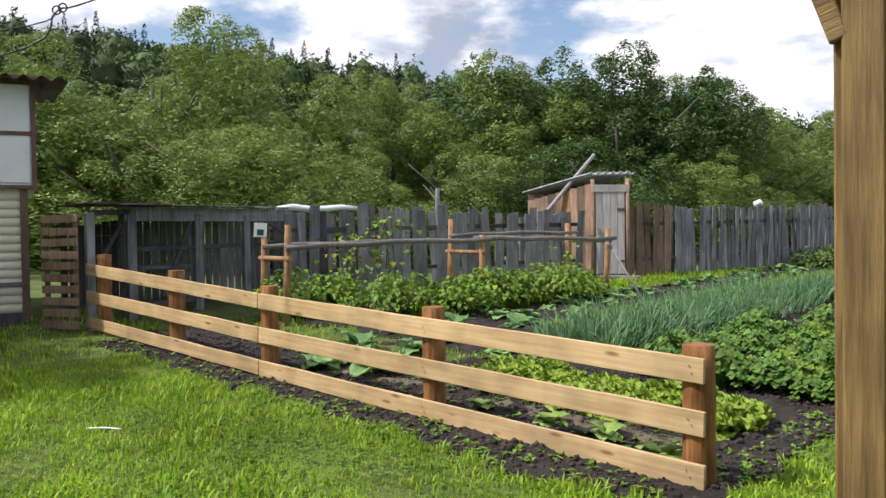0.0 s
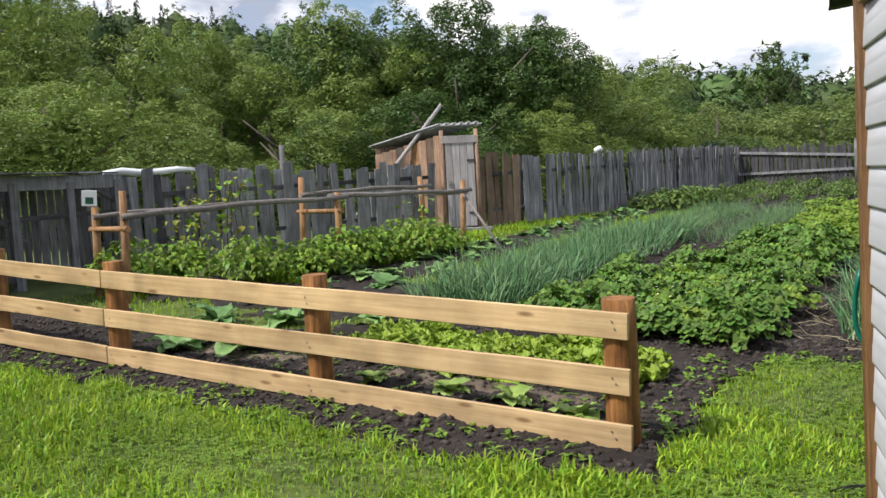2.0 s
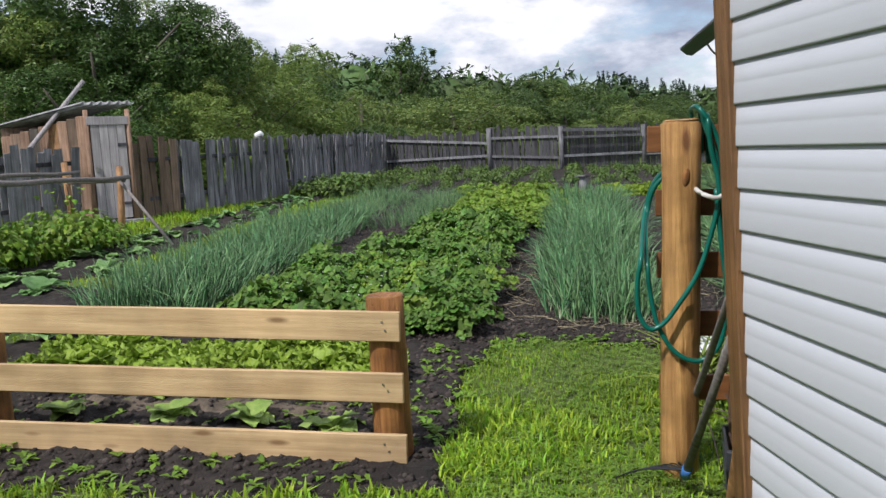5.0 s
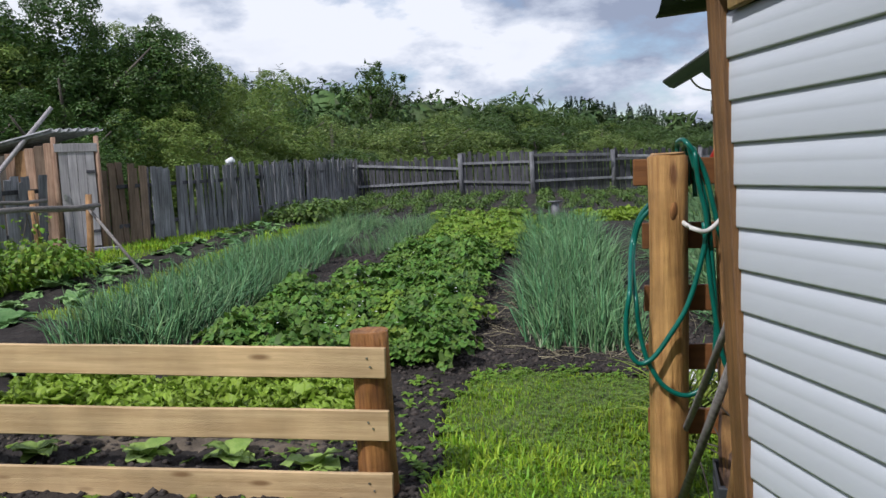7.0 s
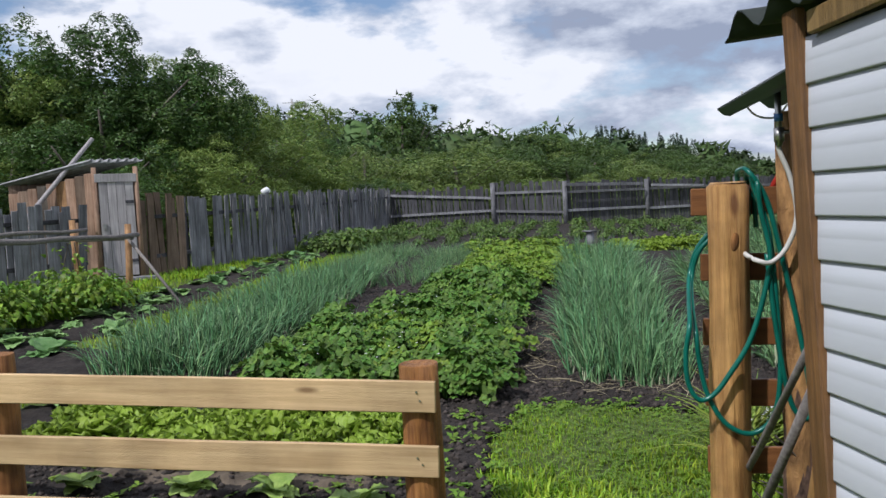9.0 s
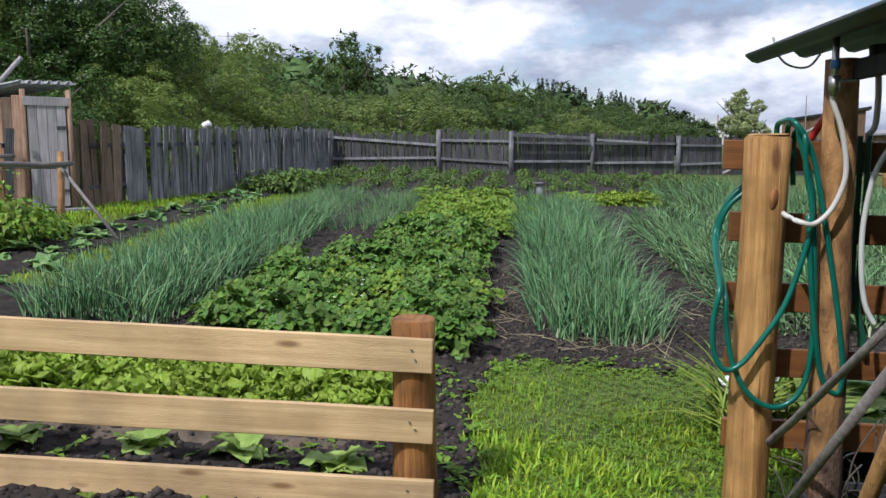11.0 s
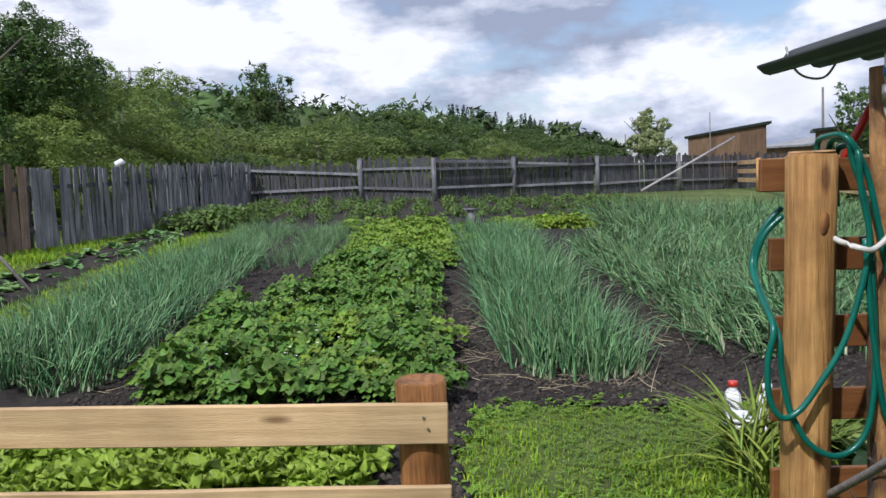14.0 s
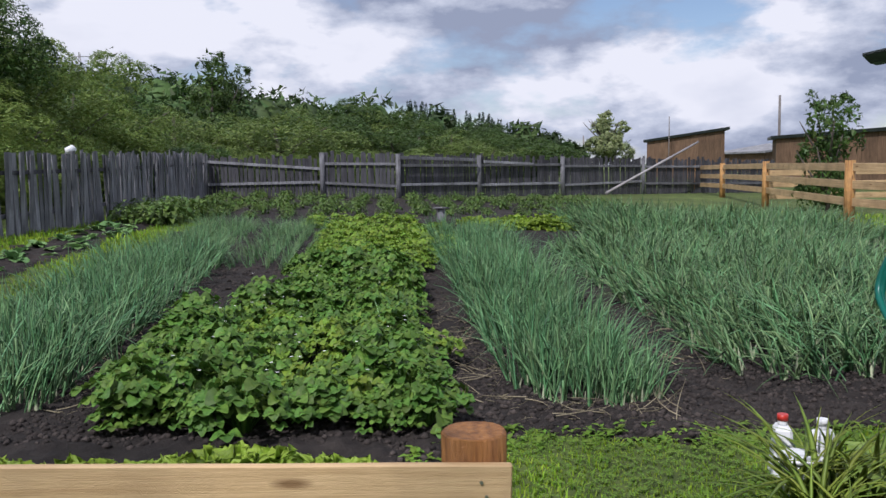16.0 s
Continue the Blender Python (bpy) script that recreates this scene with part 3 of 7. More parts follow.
def hash_noise(s, w, scale):
    """Smooth value noise on arrays."""
    a, b = s * scale, w * scale
    ia, ib = np.floor(a).astype(int), np.floor(b).astype(int)
    fa, fb = smooth(a - ia), smooth(b - ib)

    def h(i, j):
        q = np.sin(i * 127.1 + j * 311.7) * 43758.5453
        return q - np.floor(q)
    return ((h(ia, ib) * (1 - fa) + h(ia + 1, ib) * fa) * (1 - fb) + (h(ia, ib + 1) * (1 - fa) + h(ia + 1, ib + 1) * fa) * fb) * 2 - 1


def is_soil(s, w):
    """Where the garden is dug over, in garden axes."""
    e = 0.12 * hash_noise(s, w, 2.3) + 0.09 * hash_noise(s, w, 6.0) + 0.05 * hash_noise(s, w, 15.0)
    front = (s > 3.72 + e - 0.02 * (w + 2.2)) & (w < -2.02 + e) & (w > -9.6 + 2 * e)
    beds = (s > 6.52 + e) & (w > -2.6)
    weedy = (w > -6.75 + e) & (w < -5.95 + e) & (s > 8.3)
    verge = w < -7.75 + 2 * e
    strip = verge & (s > 7.8)
    near_left = (w < -5.7 + 3 * e) & (s > 5.3 + 4 * e) & (s < 6.5 + 3 * e)
    lawn_right = (w > 7.6 + e) | ((w > 4.8 + e) & (s > 19.8 + e)) | ((w > 5.6) & (s > 14.6 + e) & (s < 15.2))
    lawn_far = s > 29.6
    return (front | beds) & ~weedy & ~strip & ~near_left & ~lawn_right & ~lawn_far


def soil_height(s, w):
    """Loose, clotted soil with low paths between the beds."""
    h = 0.030 + 0.022 * hash_noise(s, w, 3.1) + 0.020 * hash_noise(s, w, 8.3) + 0.014 * hash_noise(s, w, 19.0) + 0.007 * hash_noise(s, w, 41.0)
    for lo, hi in ((-4.55, -4.15), (-2.15, -1.68), (-0.62, -0.05)):
        h = h - 0.035 * smooth(1 - np.abs(w - (lo + hi) / 2) / (hi - lo) * 1.4) * (s > 6.5)
    return np.maximum(h - 0.02 * (s < 4.25), 0.014)


def soil_sheet(name, s0, s1, w0, w1, step, label):
    ss, ww = np.arange(s0, s1 + 1e-6, step), np.arange(w0, w1 + 1e-6, step)
    gs, gw = np.meshgrid(ss, ww)
    x, y = (gs + gw) * R2, (gs - gw) * R2
    inside = is_soil(gs, gw)
    z = gz(x, y) + np.where(inside, soil_height(gs, gw), -0.03)
    n = len(ss)
    i, j = np.meshgrid(np.arange(n - 1), np.arange(len(ww) - 1))
    keep = (inside[:-1, :-1] | inside[1:, :-1] | inside[:-1, 1:] | inside[1:, 1:]).ravel()
    a = (j * n + i).ravel()[keep]
    f = np.stack([a, a + 1, a + n + 1, a + n], -1)
    used, inv = np.unique(f, return_inverse=True)
    v = np.stack([x, y, z], -1).reshape(-1, 3)[used]
    put(name, np_mesh(name, v, inv.reshape(f.shape), MAT["soil"], False), Matrix(), None, label, "soil", kind="structure")


soil_sheet("ground_soil_1", 3.4, 8.4, -10.2, 3.4, 0.03, "dark freshly dug soil along the board fence")
soil_sheet("ground_soil_2", 8.37, 15.0, -8.6, 8.2, 0.06, "dark moist soil between the vegetable rows")
soil_sheet("ground_soil_3", 14.94, 30.0, -8.6, 8.4, 0.15, "dark soil of the far potato plot")


def scatter(n, s0, s1, w0, w1, soil=None):
    s, w = rng.uniform(s0, s1, n), rng.uniform(w0, w1, n)
    if soil is not None:
        k = is_soil(s, w) == soil
        s, w = s[k], w[k]
    x, y = (s + w) * R2, (s - w) * R2
    return s, w, np.stack([x, y, gz(x, y)], -1)


def clods():
    ico = np.array([(0, 0, .7), (.8, 0, .1), (.2, .8, .15), (-.7, .45, .1), (-.6, -.5, .12), (.25, -.8, .1), (0, 0, -.5)])
    tri = np.array([(0, 1, 2), (0, 2, 3), (0, 3, 4), (0, 4, 5), (0, 5, 1), (6, 2, 1), (6, 3, 2), (6, 4, 3), (6, 5, 4), (6, 1, 5)])
    parts = []
    for n, box in ((9000, (3.5, 5.1, -9.6, -2.0)), (20000, (6.4, 8.6, -4.6, 3.0)), (9000, (8.6, 13, -5, 1.0)), (1500, (4.2, 6.6, -2.5, -1.8))):
        s, w, p = scatter(n, *box, soil=True)
        p[:, 2] += soil_height(s, w) - 0.002
        size = 0.007 + 0.032 * rng.random(len(p)) ** 3
        parts.append(stamp(ico, tri, p, turns(rng.uniform(0, 6.28, len(p)), rng.uniform(-.5, .5, len(p))), size))
    put("soil_clods", np_mesh("soil_clods", *join(parts), MAT["clod"]), Matrix(), None, "loose dark soil clods lying on the beds", "soil", kind="stuff")


clods()


def dry_soil():
    """Pale dry crust lying between the salad and the board fence."""
    for s0, s1, w0, w1 in ((4.72, 4.98, -4.7, -2.5), (4.75, 5.0, -6.6, -5.0)):
        ss, ww = np.linspace(s0, s1, 14), np.linspace(w0, w1, 90)
        gs, gw = np.meshgrid(ss, ww)
        x, y = (gs + gw) * R2, (gs - gw) * R2
        edge = np.minimum(np.minimum(gs - s0, s1 - gs) / 0.08, np.minimum(gw - w0, w1 - gw) / 0.2)
        z = gz(x, y) + soil_height(gs, gw) + 0.012 * np.clip(edge + hash_noise(gs, gw, 5), -1, 1) - 0.004
        i, j = np.meshgrid(np.arange(13), np.arange(89))
        a = (j * 14 + i).ravel()
        put("ground_dry_soil", np_mesh("dry_soil", np.stack([x, y, z], -1).reshape(-1, 3), np.stack([a, a + 1, a + 15, a + 14], -1), MAT["drysoil"], False),
            Matrix(), None, "pale dried crust on the dug soil", "soil", kind="structure")


dry_soil()


def lawn():
    parts, leaves = [], []
    temps = [(np.array([(0, -0.08, 0), (0, 0.08, 0), (b * 0.3, 0.07, 0.55), (b * 0.3, -0.07, 0.55), (b, 0, 1 - 0.3 * b)]), np.array([(0, 1, 2), (0, 2, 3), (3, 2, 4)])) for b in (0.15, 0.4, 0.7, 0.95)]
    areas = [(70000, 0.2, 3.95, -8.5, -1.2, 1.0), (30000, 1.2, 4.4, -2.4, 1.0, 1.0), (26000, 4.1, 6.7, -2.3, 1.0, 0.85),
             (9000, 4.5, 8.0, -10.0, -5.0, 0.9), (9000, 7.8, 20.0, -9.0, -7.6, 1.5), (5000, 8.2, 19.0, -6.8, -5.9, 1.2), (6000, 1.0, 5.0, -12, -8.5, 1.1),
             (7000, 14.5, 24, 4.8, 11.5, 1.6)]
    for n, s0, s1, w0, w1, tall in areas:
        s, w, p = scatter(n, s0, s1, w0, w1, soil=False)
        k = np.hypot(p[:, 0] + 0.3, p[:, 1] - 0.8) > 0.7
        s, w, p = s[k], w[k], p[k]
        patch = 1 + 0.45 * hash_noise(s, w, 1.3) + 0.3 * hash_noise(s, w, 4.1)
        size = tall * patch * rng.uniform(0.026, 0.078, len(p))
        pick = rng.integers(0, 4, len(p))
        for i, (tv, tf) in enumerate(temps):
            q = pick == i
            m = q.sum()
            parts.append(stamp(tv, tf, p[q], turns(rng.uniform(0, 6.28, m), rng.uniform(-.5, .5, m)), size[q]))
        c = rng.random(len(p)) < 0.34 * (1 + hash_noise(s, w, 0.9))
        m = c.sum()
        for turn in (0, 2.1, 4.2):
            q = p[c] + [0, 0, 0.03]
            leaves.append(stamp(*LEAF, q, turns(np.arange(m) * 1.7 + turn, np.full(m, -0.1)), rng.uniform(0.014, 0.028, m)))
    put("lawn_grass", np_mesh("lawn_grass", *join(parts), MAT["lawn"]), Matrix(), None, "short bright green lawn grass in sunlight", "grass", kind="stuff")
    put("lawn_clover", np_mesh("lawn_clover", *join(leaves), MAT["clover"]), Matrix(), None, "clover leaves growing in the lawn", "grass", kind="stuff")


lawn()


# ---- front board fence ----
def front_fence():
    f = thing("board_fence", sw(4.25, -6.3), "low new pine fence of three long boards on log posts", "fence")
    tops = {-2.27: 0.80, -4.40: 0.83, -6.55: 0.84, -8.30: 0.88, -10.10: 0.95}
    for w, h in tops.items():
        b = sw(4.28, w, -0.1)
        r = 0.092 if w > -3 else 0.085
        pts = [b + UP * (h + 0.1) * k / 6 for k in range(7)]
        pts.append(b + UP * (h + 0.106))
        log("post", pts, [r * 1.04, r * 1.02, r, r, r * 0.99, r, r * 0.985, r * 0.94], MAT["post"], f, 20, 0.10)
    for top in (0.745, 0.45, 0.155):
        grow = {0.745: 0.10, 0.45: 0.055, 0.155: 0.03}[top]
        za, zb, zc = (sw(4.2, w).z for w in (-2.19, -6.58, -10.4))
        mid = -6.58
        a = sw(4.18, -2.18)
        a.z = za + top - 0.07
        b = sw(4.18, mid + 0.005)
        b.z = zb + top + grow * 0.35 - 0.07
        c = sw(4.18, mid - 0.005)
        c.z = b.z + 0.004
        d = sw(4.18, -10.38)
        d.z = zc + top + grow * 0.9 - 0.07
        board("board", b, a, 0.142, 0.026, MAT["pine"], f, seg=14, wob=0.006)
        board("board", d, c, 0.138, 0.026, MAT["pine"], f, seg=14, wob=0.006)
    for w in (-2.27, -4.40, -6.50):
        for top in (0.70, 0.66, 0.40, 0.37, 0.11, 0.075):
            p = sw(4.163, w + 0.02 * math.sin(top * 40), top)
            bm = bmesh.new()
            bmesh.ops.create_cone(bm, cap_ends=True, segments=8, radius1=0.005, radius2=0.005, depth=0.004)
            put("nail", bm_mesh("nail", bm, MAT["metal"]), Matrix.Translation(p) @ pose(0, 0, 0, 90, 0, -45), f)


front_fence()


# ---- fence with the hose, and its lean-to ----
def side_fence():
    f = thing("rail_fence", sw(4.28, 0.4), "brown-stained fence of five boards beside a log post", "fence")
    base = sw(4.2, -0.935, 0)
    pts = [Vector((base.x + 0.005 * k, base.y - 0.005 * k, base.z - 0.15 + 0.288 * k)) for k in range(7)]
    lean = pts[-1] - pts[0]
    pts = [pts[0] + lean * (k / 6) for k in range(7)]
    pts.append(pts[-1] + UP * 0.012)
    log("log_post", pts, [0.083, 0.083, 0.082, 0.083, 0.082, 0.083, 0.086, 0.072], MAT["post_pale"], f, 24, 0.14, label="varnished round log post")
    bm = log_bm([(0, 0, 0), (0, 0, 0.006)], [0.076, 0.072], 24, 0.12)
    put("sawn_end", bm_mesh("sawn_end", bm, MAT["endgrain"]), Matrix.Translation(pts[-1] + UP * 0.001), f, "pale sawn end of the log")
    k1 = pts[5] + (Vector((-0.56, -0.83, 0)) * 0.076) + UP * 0.06
    bm = bmesh.new()
    bmesh.ops.create_uvsphere(bm, u_segments=14, v_segments=8, radius=1)
    bmesh.ops.scale(bm, vec=(0.018, 0.012, 0.042), verts=bm.verts)
    put("knot", bm_mesh("knot", bm, MAT["post"], True), Matrix.Translation(k1) @ pose(0, 0, 0, 0, 8, -34), f, "dark oval knot")
    for z in (1.62, 1.335, 1.055, 0.785, 0.485):
        a, b = sw(4.31, -1.03 if z > 1.6 else -1.0), sw(4.31, 2.4)
        a.z = z
        b.z = z - 0.09
        board("board", a, b, 0.118, 0.026, MAT["stainrail"], f, seg=6, wob=0.004)
    b = sw(4.36, 2.2, -0.1)
    log("post", [b, b + UP * 1.6], [0.07, 0.07], MAT["post_pale"], f, 14)


side_fence()


def corrugated(name, width, length, mat, parent, m, pitch=0.15, height=0.025, thick=0.006, label="", skew=None):
    """A wavy roof sheet; waves along x, ridges along y."""
    n = max(8, int(width / pitch * 8))
    v, f = [], []
    for side in (0, 1):
        for i in range(n + 1):
            x = width * (i / n - 0.5)
            z = height * math.sin(2 * math.pi * x / pitch) + (thick if side else 0)
            v += [(x, -length / 2, z), (x, length / 2, z)]
    o = 2 * (n + 1)
    for i in range(n):
        a = 2 * i
        f += [(a, a + 1, a + 3, a + 2), (o + a, o + a + 2, o + a + 3, o + a + 1), (a, a + 2, o + a + 2, o + a), (a + 1, o + a + 1, o + a + 3, a + 3)]
    f += [(0, o, o + 1, 1), (2 * n, 2 * n + 1, o + 2 * n + 1, o + 2 * n)]
    if skew is not None:
        v = [skew @ Vector(p) for p in v]
    return put(name, np_mesh(name, v, f, mat, False), m, parent, label)


def lean_to():
    f = thing("lean_to", sw(4.15, -0.65), "open lean-to with a dark green roof on a bark-covered post", "lean-to")
    p = sw(4.13, -0.655, -0.1)
    pts = [p + Vector((0.004 * k, 0.002 * k, 0.265 * k)) for k in range(8)]
    pts[-1].z = 1.97
    log("bark_post", pts, [0.066, 0.065, 0.064, 0.064, 0.064, 0.063, 0.062, 0.060], MAT["barkpost"], f, 18, 0.12, label="log post peeled to orange wood")
    low = [p + Vector((0.004 * k, 0.002 * k, 0.16 * k)) for k in range(8)]
    sleeve = log_bm([q - low[0] for q in low], [0.076, 0.073, 0.072, 0.071, 0.071, 0.070, 0.070, 0.066], 26, 0.16, seed=4.2)
    for v in sleeve.verts:
        if v.co.z > 1.0:
            v.co.z += 0.16 * noise.noise((v.co.x * 22, v.co.y * 22, 1.7))
    put("bark", bm_mesh("bark", sleeve, MAT["darkbark"], True), Matrix.Translation(low[0]), f, "rough dark bark left on the foot")
    # one dark sheet, ridges along the garden axis, rising a little away from the opening
    a, b = sw(3.62, -0.81), sw(3.62, 1.9)
    a.z, b.z = 2.06, 2.06 + 0.10 * 2.71
    corrugated("roof_sheet", (b - a).length, 2.5, MAT["darkroof"], f, span(a, b), 0.21, 0.042, 0.01)
    for s in (4.15, 3.5, 2.9):
        a, b = sw(s, -0.55), sw(s, 1.9)
        a.z, b.z = 1.99, 1.99 + 0.10 * 2.5
        board("rafter", a, b, 0.06, 0.045, MAT["darkwood"], f)
    a, b = sw(4.22, -0.60), sw(2.4, -0.60)
    a.z = b.z = 1.93
    board("beam", a, b, 0.07, 0.05, MAT["darkwood"], f)
    q = sw(4.7, 1.75, -0.1)
    log("back_post", [q, Vector((q.x, q.y, 2.20))], [0.06, 0.055], MAT["bark"], f, 12)
    q = sw(2.4, 1.75, -0.1)
    log("back_post", [q, Vector((q.x, q.y, 2.20))], [0.06, 0.055], MAT["bark"], f, 12)
    a, b = sw(4.7, 1.75), sw(2.4, 1.75)
    a.z = b.z = 2.15
    board("beam", a, b, 0.09, 0.05, MAT["darkwood"], f)
    # tap with its pipe on the post
    tap = thing("water_tap", sw(4.05, -0.72), "small metal water tap fixed to the bark post", "tap")
    o = sw(4.03, -0.72)
    log("pipe", [(o.x, o.y, 2.05), (o.x, o.y, 1.83)], [0.013, 0.013], MAT["metal"], tap, 12, 0)
    log("valve", [(o.x, o.y, 1.90), (o.x, o.y, 1.845)], [0.02, 0.02], MAT["metal"], tap, 12, 0)
    log("collar", [(o.x, o.y, 1.955), (o.x, o.y, 1.925)], [0.017, 0.017], MAT["blue"], tap, 12, 0, label="blue tap collar")
    log("lever", [(o.x, o.y, 1.88), (o.x + 0.06, o.y - 0.05, 1.885)], [0.008, 0.006], MAT["metal"], tap, 8, 0)


lean_to()


def in_plane(s, pts):
    out = []
    for w, z in pts:
        p = sw(s, w)
        p.z = z
        out.append(p)
    return out


def hoses():
    h = thing("garden_hose", sw(4.2, -0.9, 0.5), "coiled green garden hose hung on the log post", "hose")
    tube("hose_loop", in_plane(4.27, [(-0.80, 1.55), (-0.80, 1.69)]) + in_plane(4.20, [(-0.815, 1.735)]) + in_plane(4.09, [(-0.82, 1.72), (-0.81, 1.67), (-0.76, 1.5), (-0.74, 1.25), (-0.73, 0.95), (-0.76, 0.74), (-0.85, 0.66), (-0.95, 0.70), (-1.02, 0.82), (-1.05, 0.97), (-1.058, 1.08)]) + in_plane(4.20, [(-1.055, 1.17)]) + in_plane(4.35, [(-1.035, 1.28), (-1.0, 1.40), (-0.93, 1.47)]), 0.0108, MAT["hose"], h)
    tube("hose_loop", in_plane(4.27, [(-0.77, 1.5), (-0.775, 1.67)]) + in_plane(4.19, [(-0.79, 1.71)]) + in_plane(4.07, [(-0.80, 1.69), (-0.79, 1.57), (-0.76, 1.4), (-0.79, 1.23), (-0.85, 1.05), (-0.93, 0.92), (-1.0, 0.83), (-1.06, 0.81), (-1.10, 0.88), (-1.105, 1.0), (-1.085, 1.12)]) + in_plane(4.22, [(-1.065, 1.20)]) + in_plane(4.36, [(-1.04, 1.30), (-1.0, 1.42), (-0.93, 1.50)]), 0.0108, MAT["hose"], h)
    tube("hose_loop", in_plane(4.27, [(-0.83, 1.6), (-0.84, 1.72)]) + in_plane(4.18, [(-0.845, 1.745)]) + in_plane(4.08, [(-0.83, 1.735), (-0.765, 1.62), (-0.72, 1.42), (-0.67, 1.16), (-0.64, 0.98), (-0.62, 0.80), (-0.64, 0.72), (-0.70, 0.80), (-0.745, 1.1), (-0.77, 1.4)]), 0.0108, MAT["hose"], h)
    w = tube("white_hose", in_plane(4.04, [(-0.72, 1.83), (-0.715, 1.80), (-0.68, 1.70), (-0.66, 1.55), (-0.70, 1.43), (-0.76, 1.37), (-0.81, 1.375)]) + in_plane(4.14, [(-0.845, 1.40)]) + in_plane(4.27, [(-0.855, 1.45)]), 0.0100, MAT["white_hose"])
    tagged(w, "white plastic hose looping down from the tap", "hose")
    c = tube("clear_hose", in_plane(4.06, [(-0.28, 1.60), (-0.36, 1.70), (-0.43, 1.71), (-0.49, 1.66), (-0.55, 1.55), (-0.58, 1.38), (-0.58, 1.21), (-0.56, 1.07), (-0.52, 0.99)]), 0.0100, MAT["clear_hose"])
    tagged(c, "milky clear plastic hose hung over the top board", "hose")
    g = tube("thin_hose", in_plane(4.27, [(-0.50, 2.0), (-0.47, 1.92), (-0.47, 1.74), (-0.5, 1.69)]), 0.012, MAT["white_hose"])
    tagged(g, "white hose hanging under the roof", "hose")
    d = thing("dark_hose", sw(4.26, -0.52, 0.8), "dark green hose folded over the fence board", "hose")
    for k in range(3):
        tube("strand", in_plane(4.27 - 0.01 * k, [(-0.56 + 0.03 * k, 1.69), (-0.55 + 0.025 * k, 1.5), (-0.55 + 0.02 * k, 1.25 - 0.1 * k), (-0.50 + 0.01 * k, 1.0 - 0.05 * k), (-0.48, 0.86)]), 0.011, MAT["greenlabel"], d)
    rope = tube("gutter_rope", in_plane(4.84, [(-0.70, 2.14), (-0.68, 2.07), (-0.64, 2.02), (-0.58, 2.0), (-0.53, 2.01), (-0.49, 2.06)]), 0.005, MAT["rope"])
    tagged(rope, "frayed white rope tied round the roof edge", "rope")
    ends = in_plane(4.45, [(-0.66, 1.66), (-0.50, 1.94)])
    red = log("red_handle", [ends[0], ends[0].lerp(ends[1], 0.45), ends[1]], [0.014, 0.016, 0.018], MAT["red"], None, 10, 0)
    tagged(red, "red and black tool handle leaning on the fence", "tool handle")


hoses()


